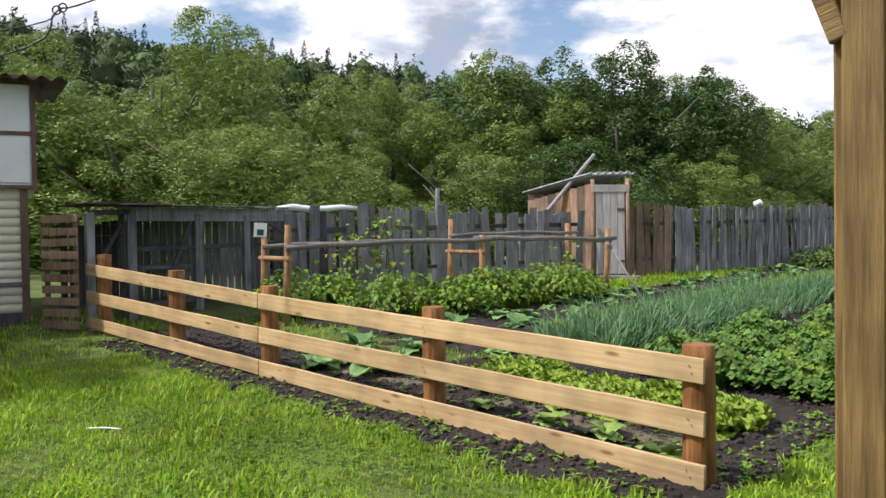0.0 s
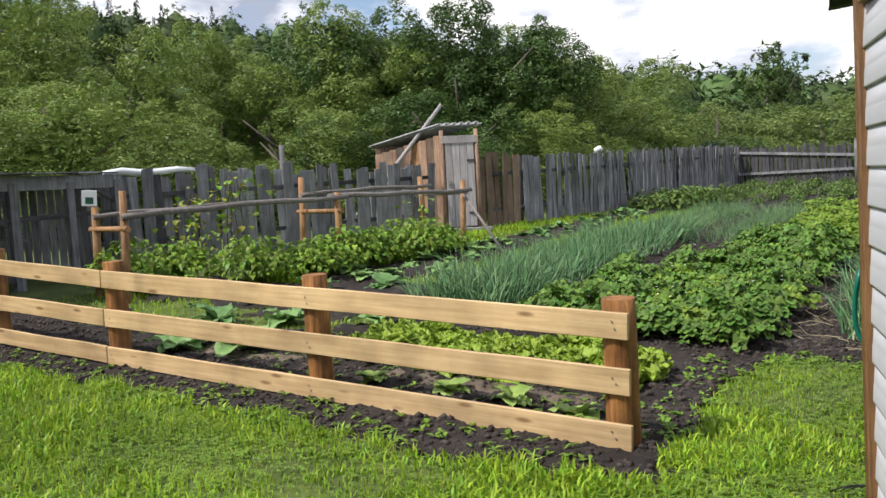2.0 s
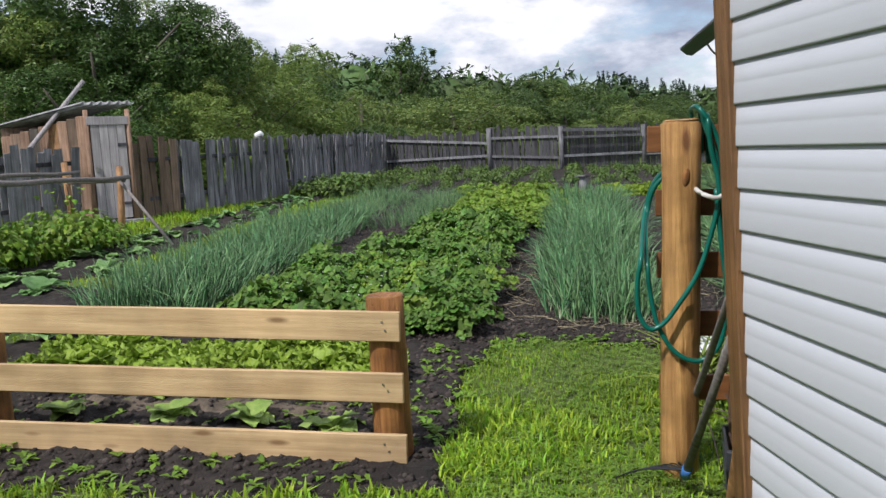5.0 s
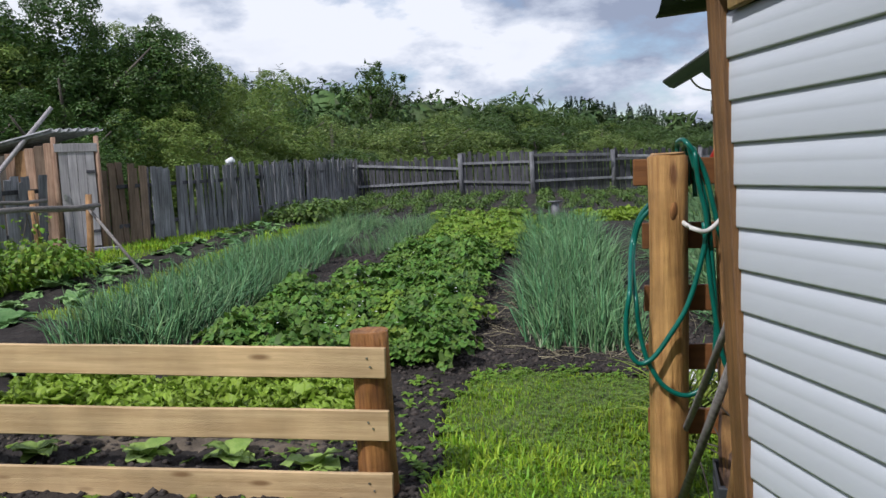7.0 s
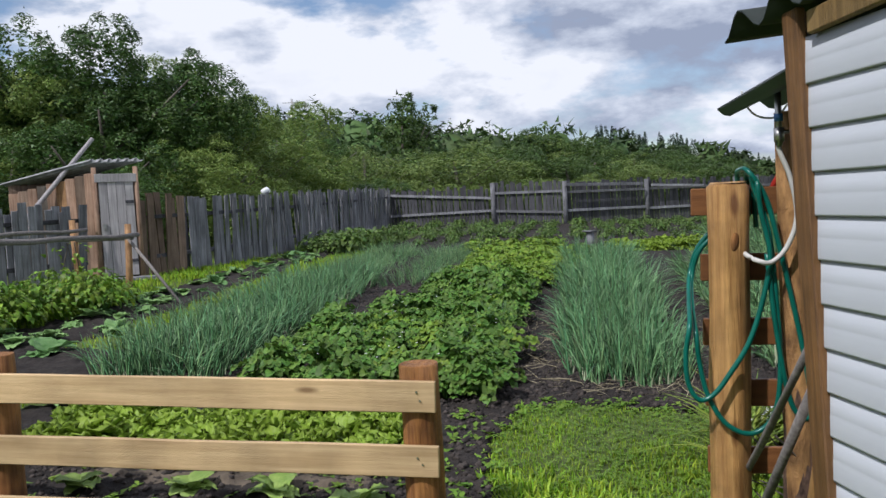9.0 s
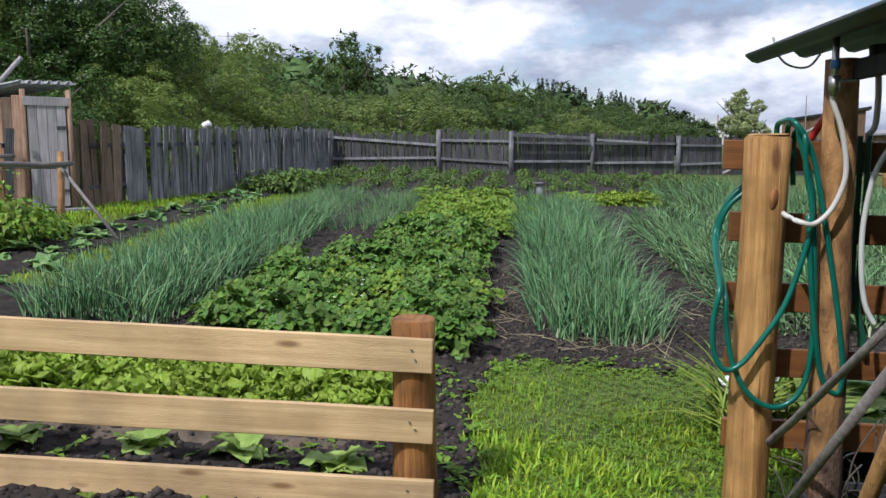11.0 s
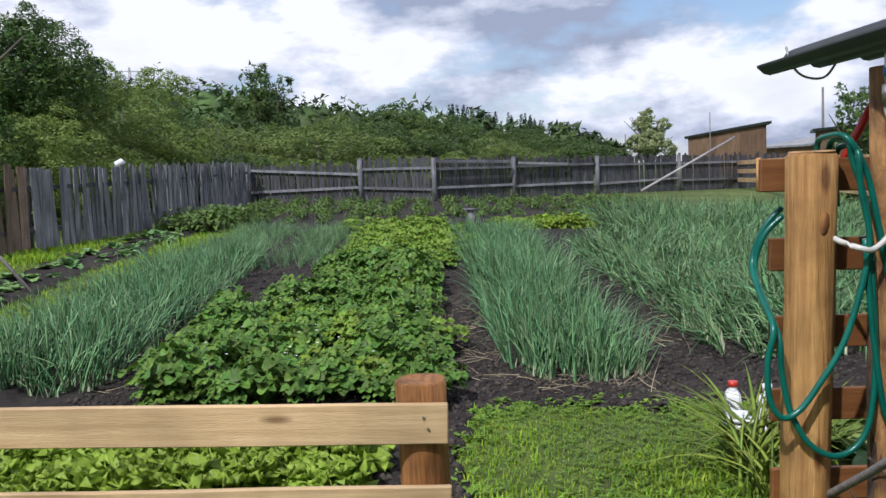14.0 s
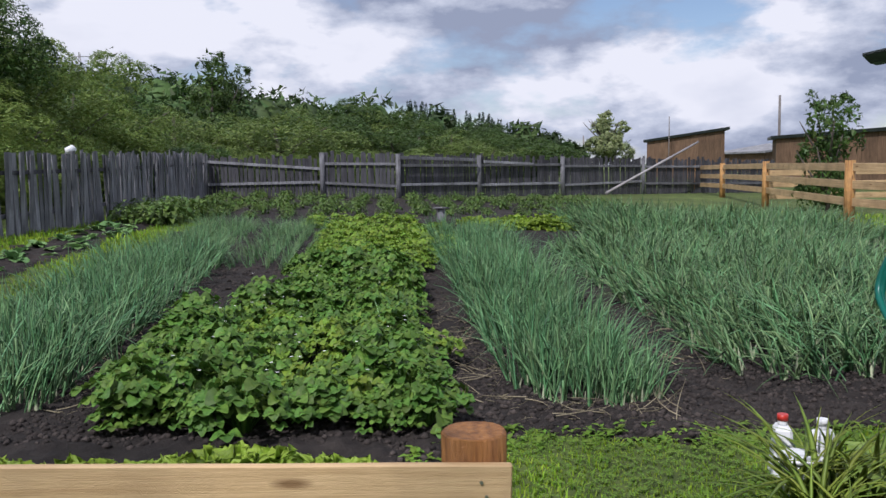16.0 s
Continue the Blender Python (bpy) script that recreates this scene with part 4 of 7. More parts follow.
def tools():
    # sticks leaning against the fence, foot on the ground
    for p, q, r, key, label in (((2.72, 3.93), (1.565, 2.775, 1.245), 0.0145, "greypole", "grey wooden pole leaning on the shed corner"),
                                ((2.02, 3.16), (1.66, 2.80, 0.98), 0.026, "barkpost", "rough bark-covered stick leaning on the shed corner")):
        a, b = onground(*p, 0.01), Vector(q)
        pts = [a.lerp(b, k / 4) + Vector((0, 0, 0.006 * math.sin(k * 2.1))) for k in range(5)]
        tagged(log("pole", pts, [r * 1.05, r, r, r * 0.95, r * 0.9], MAT[key], None, 12, 0.15), label, "pole", "leaning poles")
    rk = thing("rake", sw(4.09, -1.05), "old fan rake with a long grey handle and blue collar", "rake")
    head, top = Vector((2.10, 3.42, 0.24)), Vector((1.617, 2.804, 1.111))
    foot = Vector((2.20, 3.72, 0.115))
    log("handle", [head, head.lerp(top, 0.5), top], [0.017, 0.016, 0.016], MAT["greypole"], rk, 12, 0.05)
    log("collar", [head - (top - head).normalized() * 0.05, head + (top - head).normalized() * 0.02], [0.022, 0.022], MAT["blue"], rk, 12, 0)
    side = (foot - head).cross(UP).normalized()
    for k in range(9):
        u = (k - 4) / 4
        tip = foot + side * (u * 0.17) + (head - foot) * (0.12 * abs(u))
        elbow = head.lerp(tip, 0.6) + UP * 0.03
        tip.z = float(gz(tip.x, tip.y)) + 0.01
        tube("tine", [head, elbow, tip + UP * 0.02, tip], 0.0035, MAT["black"], rk, 6)
    # crate on the ground behind the post
    c0 = sw(3.98, -0.50)
    cr = thing("crate", c0, "dark plastic crate with slotted sides on the ground", "crate")
    m0 = Matrix.Translation(c0) @ pose(0, 0, 0, 0, 0, -52)
    for z in (0.02, 0.10, 0.17, 0.24):
        for off, ln, ang in (((0, -0.17), 0.52, 0), ((0, 0.17), 0.52, 0), ((-0.26, 0), 0.34, 90), ((0.26, 0), 0.34, 90)):
            put("slat", bm_mesh("slat", box_bm(ln, 0.012, 0.035, 0.003), MAT["crate"]), m0 @ pose(off[0], off[1], z, 0, 0, ang), cr)
    for i in range(4):
        put("corner", bm_mesh("corner", box_bm(0.03, 0.03, 0.26, 0.003, True), MAT["crate"]), m0 @ pose((-0.25, 0.25)[i % 2], (-0.16, 0.16)[i // 2], 0), cr)
    put("bottom", bm_mesh("bottom", box_bm(0.5, 0.33, 0.012, 0.003, True), MAT["crate"]), m0, cr)
    # bucket
    b0 = sw(4.55, -0.36)
    bu = thing("bucket", b0, "black plastic bucket lying beside the crate", "bucket")
    mb = Matrix.Translation(b0 + UP * 0.15) @ pose(0, 0, 0, 62, 0, -40)
    bm = bmesh.new()
    prof = [(0.105, -0.13), (0.14, 0.13), (0.152, 0.135), (0.152, 0.122), (0.132, 0.12), (0.10, -0.12)]
    rings = [[bm.verts.new((r * math.cos(a), r * math.sin(a), z)) for a in np.linspace(0, 2 * math.pi, 24, endpoint=False)] for r, z in prof]
    for a, b in zip(rings, rings[1:]):
        for k in range(24):
            bm.faces.new((a[k], a[(k + 1) % 24], b[(k + 1) % 24], b[k]))
    bm.faces.new(rings[0][::-1])
    bm.faces.new(rings[-1])
    put("body", bm_mesh("body", bm, MAT["black"], True), mb, bu)
    put("handle", bm_mesh("handle", log_bm([mb.to_3x3() @ Vector((0.15 * math.cos(a), 0.15 * math.sin(a) * 0.4, 0.13 + 0.10 * math.sin(a))) for a in np.linspace(0, math.pi, 10)], [0.004] * 10, 6), MAT["metal"], True), Matrix.Translation(mb.translation), bu)
    wires = thing("dry_stems", sw(4.2, -0.62), "tangle of thin dry brown stems by the post", "dry stems")
    for k in range(14):
        a = sw(4.12 + 0.1 * rng.random(), -0.75 + 0.3 * rng.random(), 0.02)
        b = a + Vector((rng.normal() * 0.15, rng.normal() * 0.15, 0.25 + 0.3 * rng.random()))
        tube("stem", [a, a.lerp(b, 0.5) + Vector((rng.normal() * 0.05, rng.normal() * 0.05, 0.08)), b], 0.0035, MAT["bark"], wires, 5)


tools()


# ---- white shed at the camera's side ----
def shed():
    C, P0 = Vector((1.42, 2.755, 0)), Vector((0.795, 1.645, 0))
    along = (C - P0).normalized()
    out = Vector((-along.y, along.x, 0))
    side = -out
    f = thing("shed", (P0.x + 0.6, P0.y - 0.3, 0.05), "small white vinyl-sided shed with weathered wooden corner trim", "shed")
    pitch, z0 = 0.1155, 0.09
    C, P0 = C + side * 0.05, P0 + side * 0.05

    def laps(a, b, normal, slip=0.0):
        ln = (b - a).length
        prof = [(0.0, 0.0), (0.0120, 0.0), (0.0125, 0.006), (0.0100, 0.054), (0.0088, 0.058), (0.0088, 0.062), (0.0042, pitch + 0.008), (0.0, pitch + 0.008)]
        n = len(prof)
        v = [(x, -d, z) for x in (-ln / 2, ln / 2) for d, z in prof]
        fs = [(i, (i + 1) % n, n + (i + 1) % n, n + i) for i in range(n)]
        me = np_mesh("siding_board", v, fs, MAT["siding"])
        xa = (b - a).normalized()
        for k in range(17):
            mid = (a + b) / 2 + UP * (z0 + k * pitch) + normal * 0.033 + xa * slip * (k - 8) / 8
            m = Matrix((xa, -normal, UP)).transposed().to_4x4()
            m.translation = mid
            put("siding_board", me, m, f)

    laps(P0 + along * 0.07, C - along * 0.085, out, 0.03)
    Q = P0 + side * 1.9
    laps(P0 + side * 0.10, Q, -along)
    back = C + side * 1.9
    for a, b in ((P0, C), (C, back), (back, Q), (Q, P0)):
        d = (b - a).normalized()
        bm = box_bm((b - a).length - 0.12, 0.06, 2.02, 0.0, True)
        put("wall", bm_mesh("wall", bm, MAT["darkwood"]), span(a, b) @ Matrix.Translation((0, 0, 0.06)), f)
    for a, b, nrm, wd in ((Vector((1.329, 2.595, 0.05)), Vector((1.405, 2.719, 2.14)), out, 0.062), (Vector((1.372, 2.607, 0.05)), Vector((1.447, 2.732, 2.14)), along, 0.085)):
        x = (b - a).normalized()
        t = nrm.cross(x).normalized()
        m = Matrix((t, x.cross(t), x)).transposed().to_4x4()
        m.translation = a
        put("corner_trim", bm_mesh("corner_trim", box_bm(wd, 0.028, (b - a).length, 0.004, True), MAT["browntrim"]), m, f, "weathered stained corner board")
    for p, wd, nrm in ((P0 - along * 0.03 + side * 0.004, 0.080, -along), (P0 + out * 0.038 + along * 0.022, 0.07, out)):
        m = Matrix((UP.cross(nrm).normalized(), nrm, UP)).transposed().to_4x4()
        m.translation = p + UP * 0.05
        put("corner_trim", bm_mesh("corner_trim", box_bm(wd, 0.03, 2.09, 0.004, True), MAT["trim"]), m, f, "weathered stained corner board")
    mid = (P0 + back) / 2 + UP * 2.29
    m = Matrix((along, -out, UP)).transposed().to_4x4() @ pose(0, 0, 0, 6, 2.5, 0)
    m.translation = mid + along * 0.13
    corrugated("roof", 1.18 + 0.40, 1.9 + 0.20, MAT["darkroof"], f, m, 0.21, 0.034, label="dark corrugated roof sheet")
    fa = P0 + out * 0.05 + UP * 2.13
    board("fascia", fa + along * 0.04, fa + along * 1.15 - UP * 0.04, 0.06, 0.025, MAT["trim"], f)
    board("bracket", P0 + out * 0.04 - along * 0.03 + UP * 1.99, P0 + out * 0.10 - along * 0.03 + UP * 2.16, 0.04, 0.03, MAT["trim"], f)


shed()


# ---- picket fences ----
def picket_mesh(h, w, seed, mat):
    r = np.random.default_rng(seed)
    bm = box_bm(w, 0.022, h, 0.003, True)
    for v in bm.verts:
        if v.co.z > h * 0.5:
            v.co.z += 0.014 * r.normal() * (1 if v.co.x > 0 else -0.6)
            v.co.x += 0.006 * r.normal()
    return bm_mesh("picket", bm, mat)


def picket_fence(name, pts, h, kinds, label, gap=0.115, lean=0.03, rails=(0.35, 1.05), seed=1, side=1, loose=0.12, wid=0.10, posts=()):
    r = np.random.default_rng(seed)
    f = thing(name, onground(*pts[0]), label, "fence")
    meshes = [picket_mesh(h * (1 + 0.025 * r.normal()), wid * (0.95 + 0.45 * r.random()), seed * 10 + i, MAT[k]) for i, k in enumerate(kinds)]
    for (x0, y0), (x1, y1) in zip(pts, pts[1:]):
        d = Vector((x1 - x0, y1 - y0, 0))
        ln = d.length
        d.normalize()
        ang = math.degrees(math.atan2(d.y, d.x))
        n = Vector((d.y, -d.x, 0)) * side
        for k in range(int(ln / gap)):
            if r.random() < 0.015:
                continue
            u = (k + 0.5 + 0.15 * r.normal()) * gap
            p = onground(x0 + d.x * u, y0 + d.y * u, -0.05 + 0.03 * r.normal())
            put("picket", meshes[r.integers(len(meshes))], Matrix.Translation(p + n * 0.03) @ pose(0, 0, 0, 2 * r.normal(), math.degrees(lean) + (2.2 * r.normal() if r.random() < loose * 4 else 0.8 * r.normal()), ang + 3 * r.normal()), f)
        for z in rails:
            board("rail", onground(x0, y0, z), onground(x1, y1, z), 0.07, 0.045, MAT["darkwood"], f)
        m = max(1, int(ln / 2.6))
        for k in range(m):
            p = onground(x0 + d.x * ln * k / m, y0 + d.y * ln * k / m, -0.1) - n * 0.07
            log("post", [p, p + UP * (h + 0.08)], [0.055, 0.05], MAT["darkwood"], f, 10)
    return f


GREY = ["greywood"] * 7
picket_fence("picket_fence", [(-3.0, 13.95), (0.10, 15.1)], 1.42, ["greywood"] * 5 + ["darkwood"], "grey weathered picket fence behind the raspberry rows", 0.165, 0, seed=2, wid=0.14, loose=0.03)
picket_fence("picket_fence", [(0.10, 15.3), (2.75, 16.25)], 1.36, ["greywood"] * 5, "grey weathered picket fence beside the outhouse", 0.13, 0, seed=3, wid=0.115)
picket_fence("picket_fence", [(3.62, 16.35), (4.75, 17.0)], 1.46, ["brownwood"] * 3, "brown board fence next to the outhouse", 0.165, 0.01, seed=4, wid=0.15)
picket_fence("picket_fence", [(4.75, 17.0), (7.0, 18.4), (11.2, 22.4), (15.25, 26.5)], 1.40, ["greywood"] * 6, "old grey picket fence along the garden edge", 0.105, 0.02, seed=5, wid=0.10)


def far_fence():
    pts = [(15.3, 26.55), (17.8, 23.8), (19.5, 22.05), (22.9, 21.4), (26.7, 20.4), (30.8, 19.2), (38.4, 16.5)]
    r = np.random.default_rng(11)
    f = thing("slat_fence", onground(*pts[0]), "dark weathered slat fence with horizontal rails at the far end", "fence")
    low = [picket_mesh(1.26 * (1 + 0.05 * r.normal()), 0.10, 80 + i, MAT["darkwood"]) for i in range(7)]
    high = [picket_mesh(1.42 * (1 + 0.04 * r.normal()), 0.105, 90 + i, MAT["darkwood"]) for i in range(7)]
    for seg, ((x0, y0), (x1, y1)) in enumerate(zip(pts, pts[1:])):
        d = Vector((x1 - x0, y1 - y0, 0))
        ln = d.length
        d.normalize()
        ang = math.degrees(math.atan2(d.y, d.x))
        n = Vector((d.y, -d.x, 0))
        meshes, tall = (low, 1.26) if seg < 1 else (high, 1.42)
        gap = 0.125
        for k in range(int(ln / gap)):
            p = onground(x0 + d.x * k * gap, y0 + d.y * k * gap, 0.02 * r.normal()) - n * 0.05
            put("slat", meshes[r.integers(7)], Matrix.Translation(p) @ pose(0, 0, 0, 0, 1.2 * r.normal(), ang + 2 * r.normal()), f)
        for z in (0.45, tall - 0.28):
            board("rail", onground(x0, y0, z + 0.05 * r.normal()), onground(x1, y1, z + 0.05 * r.normal()), 0.085, 0.05, MAT["greywood"], f)
        p = onground(x0, y0, -0.1)
        log("post", [p, p + UP * (tall + 0.14)], [0.085, 0.08], MAT["greywood"], f, 10)
    a, b = onground(19.4, 21.9, 1.34), onground(22.6, 21.3, 1.30)
    board("top_rail", a, b, 0.10, 0.05, MAT["greywood"], f)
    a, b = onground(23.0, 21.25, 1.24), onground(25.2, 20.7, 1.18)
    board("top_rail", a, b, 0.08, 0.05, MAT["greywood"], f)


far_fence()


# ---- outhouse ----
def outhouse():
    A = Vector((2.97, 16.30, 0))
    front, side = Vector((0.985, -0.17, 0)), Vector((-0.80, 0.60, 0))
    g = float(gz(3.2, 16.3))
    f = thing("outhouse", (3.2, 16.4, g), "small wooden outhouse with a slab-board wall and grey door", "outhouse")
    W, D = 0.66, 1.45
    B = A + front * W
    z1, z2 = 2.62, 2.32
    # slab boards of the long wall
    n = 9
    for k in range(n):
        u = (k + 0.5) / n
        p = A + side * (D * u)
        top = z1 + (z2 - z1) * u - 0.10
        h = top - g
        w = D / n * (0.98 + 0.1 * rng.random())
        m = Matrix((side, UP.cross(side), UP)).transposed().to_4x4()
        m.translation = p + UP * (g - 0.02)
        put("slab_board", bm_mesh("slab_board", box_bm(w, 0.03 + 0.01 * rng.random(), h, 0.006, True), MAT[("slabwood", "brownwood", "slabwood", "stake", "slabwood", "bark")[k % 6]]), m, f)
    back = A + side * D
    for p, q in ((back, back + front * W), (B, B + side * D)):
        board("wall", p + UP * (g + 0.9), q + UP * (g + 0.9), 1.62, 0.03, MAT["brownwood"], f)
    # front: posts, lintel, door of boards
    for p in (A, B):
        log("corner_post", [p + UP * (g - 0.05), p + UP * 2.58], [0.045, 0.04], MAT["slabwood"], f, 10)
    fr = front.cross(UP)
    board("lintel", A + UP * 2.40 + fr * 0.035, B + UP * 2.39 + fr * 0.035, 0.14, 0.025, MAT["doorwood"], f)
    d = put("door", bm_mesh("door", box_bm(W - 0.10, 0.02, 1.60, 0.003, True), MAT["darkwood"]),
            Matrix((front, -fr, UP)).transposed().to_4x4(), f, "closed grey board door")
    md = Matrix((front, -fr, UP)).transposed().to_4x4()
    md.translation = (A + B) / 2 + UP * (g + 0.08)
    WORLD_OF[d] = md
    d.matrix_basis = WORLD_OF[f].inverted() @ md
    for k in range(4):
        mk = md @ Matrix.Translation(((k - 1.5) * 0.138, -0.022, 0))
        put("door_board", bm_mesh("door_board", box_bm(0.132, 0.02, 1.60, 0.003, True), MAT["doorwood"]), mk, d)
    for z in (0.25, 1.25):
        put("hinge", bm_mesh("hinge", box_bm(0.14, 0.012, 0.05, 0.003), MAT["darkwood"]), md @ Matrix.Translation((0.2, -0.04, z)), d)
    put("latch", bm_mesh("latch", box_bm(0.05, 0.03, 0.10, 0.003), MAT["metal"]), md @ Matrix.Translation((-0.22, -0.045, 0.85)), d)
    # corrugated roof with a slope to the back
    c = A + front * W / 2 + side * D / 2
    zr = (z1 + z2) / 2 + 0.06
    fwd = Vector((side.x * D, side.y * D, z2 - z1)).normalized()
    up = front.cross(fwd).normalized()
    corrugated("roof", W + 0.18, D + 0.14, MAT["slate"], f, Matrix.Translation(c + UP * zr), 0.14, 0.034, label="grey corrugated slate roof",
               skew=Matrix((front, fwd, up)).transposed())
    board("step", onground(2.75, 15.95, 0.06), onground(3.75, 15.80, 0.06), 0.05, 0.32, MAT["greywood"], f)
    # pole leaning on the roof
    p, q = Vector((2.10, 16.66, 1.95)), Vector((3.06, 16.55, 3.09))
    foot = p + (p - q).normalized() * 1.70
    foot.z = float(gz(foot.x, foot.y))
    tagged(log("leaning_pole", [foot, p, p.lerp(q, 0.5), q], [0.04, 0.04, 0.038, 0.036], MAT["doorwood"], None, 12, 0.1),
           "pale wooden pole leaning on the outhouse", "pole")


outhouse()
tagged(put("white_jar", bm_mesh("white_jar", log_bm([(0, 0, 0), (0, 0, 0.05), (0.09, 0.02, 0.09), (0.15, 0.03, 0.08)], [0.05, 0.085, 0.08, 0.03], 12, 0.1), MAT["white"], True),
           Matrix.Translation((6.95, 18.40, float(gz(6.95, 18.4)) + 1.36))), "white plastic jug upturned on a fence picket", "jug")
p = onground(-0.05, 15.35, -0.1)
tagged(log("pole", [p, p + UP * 1.85], [0.05, 0.045], MAT["greywood"], None, 10, 0.1), "grey post rising above the picket fence", "pole")


# ---- trellis ----
def trellis():
    f = thing("trellis", onground(0.6, 12.3), "rough pole trellis of peeled stakes and grey rails", "trellis")
    P = {"a": (-2.0, 10.75, 1.72), "a2": (-2.42, 11.35, 1.55), "b": (0.60, 12.35, 1.55), "b2": (0.14, 13.2, 1.80), "c": (2.74, 13.85, 1.62), "c2": (2.27, 14.8, 1.72)}
    for k, (x, y, z) in P.items():
        b = onground(x, y, -0.1)
        lean = Vector((0.03 * math.sin(x * 5), 0.03 * math.cos(x * 3), 0))
        log("stake", [b - lean, b.lerp(Vector((x, y, z)), 0.5) + lean * 0.3, Vector((x, y, z)) + lean], [0.05, 0.046, 0.042], MAT["stake"], f, 12, 0.25)

    def at(k, z, dx=0.0, dy=0.0):
        return Vector((P[k][0] + dx, P[k][1] + dy, z))
    for u, v, za, zb, r, sag in (("a", "b", 1.42, 1.47, 0.034, 0.02), ("b", "c", 1.50, 1.45, 0.035, 0.0), ("b2", "c2", 1.53, 1.55, 0.03, 0.02), ("a2", "b2", 1.43, 1.46, 0.03, 0.02)):
        p, q = at(u, za, -0.12 if u == "b" else 0, -0.06), at(v, zb, 0.15, -0.05)
        pts = [p.lerp(q, k / 6) + Vector((0, 0, sag * math.sin(math.pi * k / 6) * 1.4 + 0.012 * math.sin(k * 2.3))) for k in range(7)]
        log("rail", pts, [r * 1.1, r * 1.08, r * 1.05, r, r * 0.98, r * 0.95, r * 0.9], MAT["greypole"], f, 12, 0.15)
    for u, v, z in (("a", "a2", 1.28), ("b", "b2", 1.29), ("c", "c2", 1.42)):
        p, q = at(u, z), at(v, z)
        d = (q - p).normalized() * 0.12
        log("crossbar", [p - d, q + d], [0.035, 0.032], MAT["stake"] if u != "c" else MAT["greypole"], f, 10, 0.15)
    st = Vector((3.07, 12.70, float(gz(3.07, 12.7)) + 0.02))
    log("strut", [st, at("c", 1.44)], [0.022, 0.022], MAT["greypole"], f, 10, 0.1)


trellis()
sg = thing("small_sign", (-2.40, 11.28, 1.6), "small white picture plate nailed to a trellis stake", "sign")
put("plate", bm_mesh("plate", box_bm(0.17, 0.012, 0.19, 0.003), MAT["white"]), Matrix.Translation((-2.44, 11.27, 1.66)) @ pose(0, 0, 0, 0, 4, 10), sg)
put("picture", bm_mesh("picture", box_bm(0.09, 0.006, 0.08, 0.0), MAT["greenlabel"]), Matrix.Translation((-2.44, 11.262, 1.63)) @ pose(0, 0, 0, 0, 4, 10), sg)


# ---- left house, pallet gate and cage ----
def left_house():
    x0, y0 = -5.36, 10.82
    g = float(gz(x0, y0))
    f = thing("barn", (x0 - 2, y0 + 1, g), "barn with cream siding below and white framed panels above", "barn")
    L = 5.0
    d = Vector((-1, 0.02, 0)).normalized()
    n = 15
    prof = [(0.0, 0.0), (0.014, 0.002), (0.004, 0.118), (0.0, 0.118)]
    v = [(x, -dd, z) for x in (-L / 2, L / 2) for dd, z in prof]
    me = np_mesh("siding_board", v, [(i, (i + 1) % 4, 4 + (i + 1) % 4, 4 + i) for i in range(4)], MAT["cream"])
    for k in range(n):
        m = Matrix((-d, Vector((0, 1, 0)), UP)).transposed().to_4x4()
        m.translation = Vector((x0, y0, g + 0.16 + 0.11 * k)) + d * (L / 2 + 0.02) + Vector((0, -0.08, 0))
        put("siding_board", me, m, f)
    put("wall", bm_mesh("wall", box_bm(L, 3.0, 1.78, 0.0, True), MAT["cream"]), Matrix.Translation((x0 - L / 2, y0 + 1.45, g + 0.05)), f)
    put("upper_wall", bm_mesh("upper_wall", box_bm(L + 0.2, 3.1, 1.36, 0.0, True), MAT["panel"]), Matrix.Translation((x0 - L / 2 + 0.08, y0 + 1.42, 2.24)), f)
    for k in range(4):
        for z in (2.30, 2.94):
            put("panel", bm_mesh("panel", box_bm(1.15, 0.02, 0.60, 0.004, True), MAT["panel"]), Matrix.Translation((x0 + 0.16 - 0.62 - 1.2 * k, y0 - 0.145, z)), f, "white painted panel")
    for z in (2.245, 2.925, 3.57):
        board("frame_rail", (x0 - L, y0 - 0.16, z), (x0 + 0.20, y0 - 0.16, z), 0.05, 0.035, MAT["frame"], f)
    for x in (x0 + 0.155, x0 - 1.06, x0 - 2.26):
        put("frame_post", bm_mesh("frame_post", box_bm(0.055, 0.04, 1.38, 0.004, True), MAT["frame"]), Matrix.Translation((x, y0 - 0.165, 2.22)), f)
    put("corner_post", bm_mesh("corner_post", box_bm(0.09, 0.09, 1.75, 0.004, True), MAT["frame"]), Matrix.Translation((x0 + 0.03, y0 - 0.06, g + 0.05)), f)
    put("plinth", bm_mesh("plinth", box_bm(L, 0.05, 0.26, 0.004, True), MAT["darkwood"]), Matrix.Translation((x0 - L / 2, y0 - 0.1, g - 0.1)), f)
    corrugated("roof", L + 0.9, 3.8, MAT["rust"], f, Matrix.Translation((x0 - L / 2 + 0.1, y0 + 1.3, 3.70)) @ pose(0, 0, 0, 4, 0, 0), 0.2, 0.03, label="dark corrugated roof")
    board("eave_board", (x0 - L, y0 - 0.40, 3.60), (x0 + 0.35, y0 - 0.40, 3.60), 0.05, 0.03, MAT["frame"], f)
    board("prop", (x0 - 0.36, y0 - 0.30, g), (x0 - 0.36, y0 - 0.25, g + 0.55), 0.08, 0.05, MAT["greywood"], f, up=Vector((1, 0, 0)))
    board("ledge", (x0 - 1.2, y0 - 0.2, g + 0.53), (x0 + 0.0, y0 - 0.2, g + 0.53), 0.05, 0.05, MAT["greywood"], f)

    corner = Matrix.Translation((x0 + 0.1, y0 - 0.1, 0))
    f.matrix_basis = corner @ pose(0, 0, 0, 0, 0, 27) @ corner.inverted() @ f.matrix_basis


left_house()


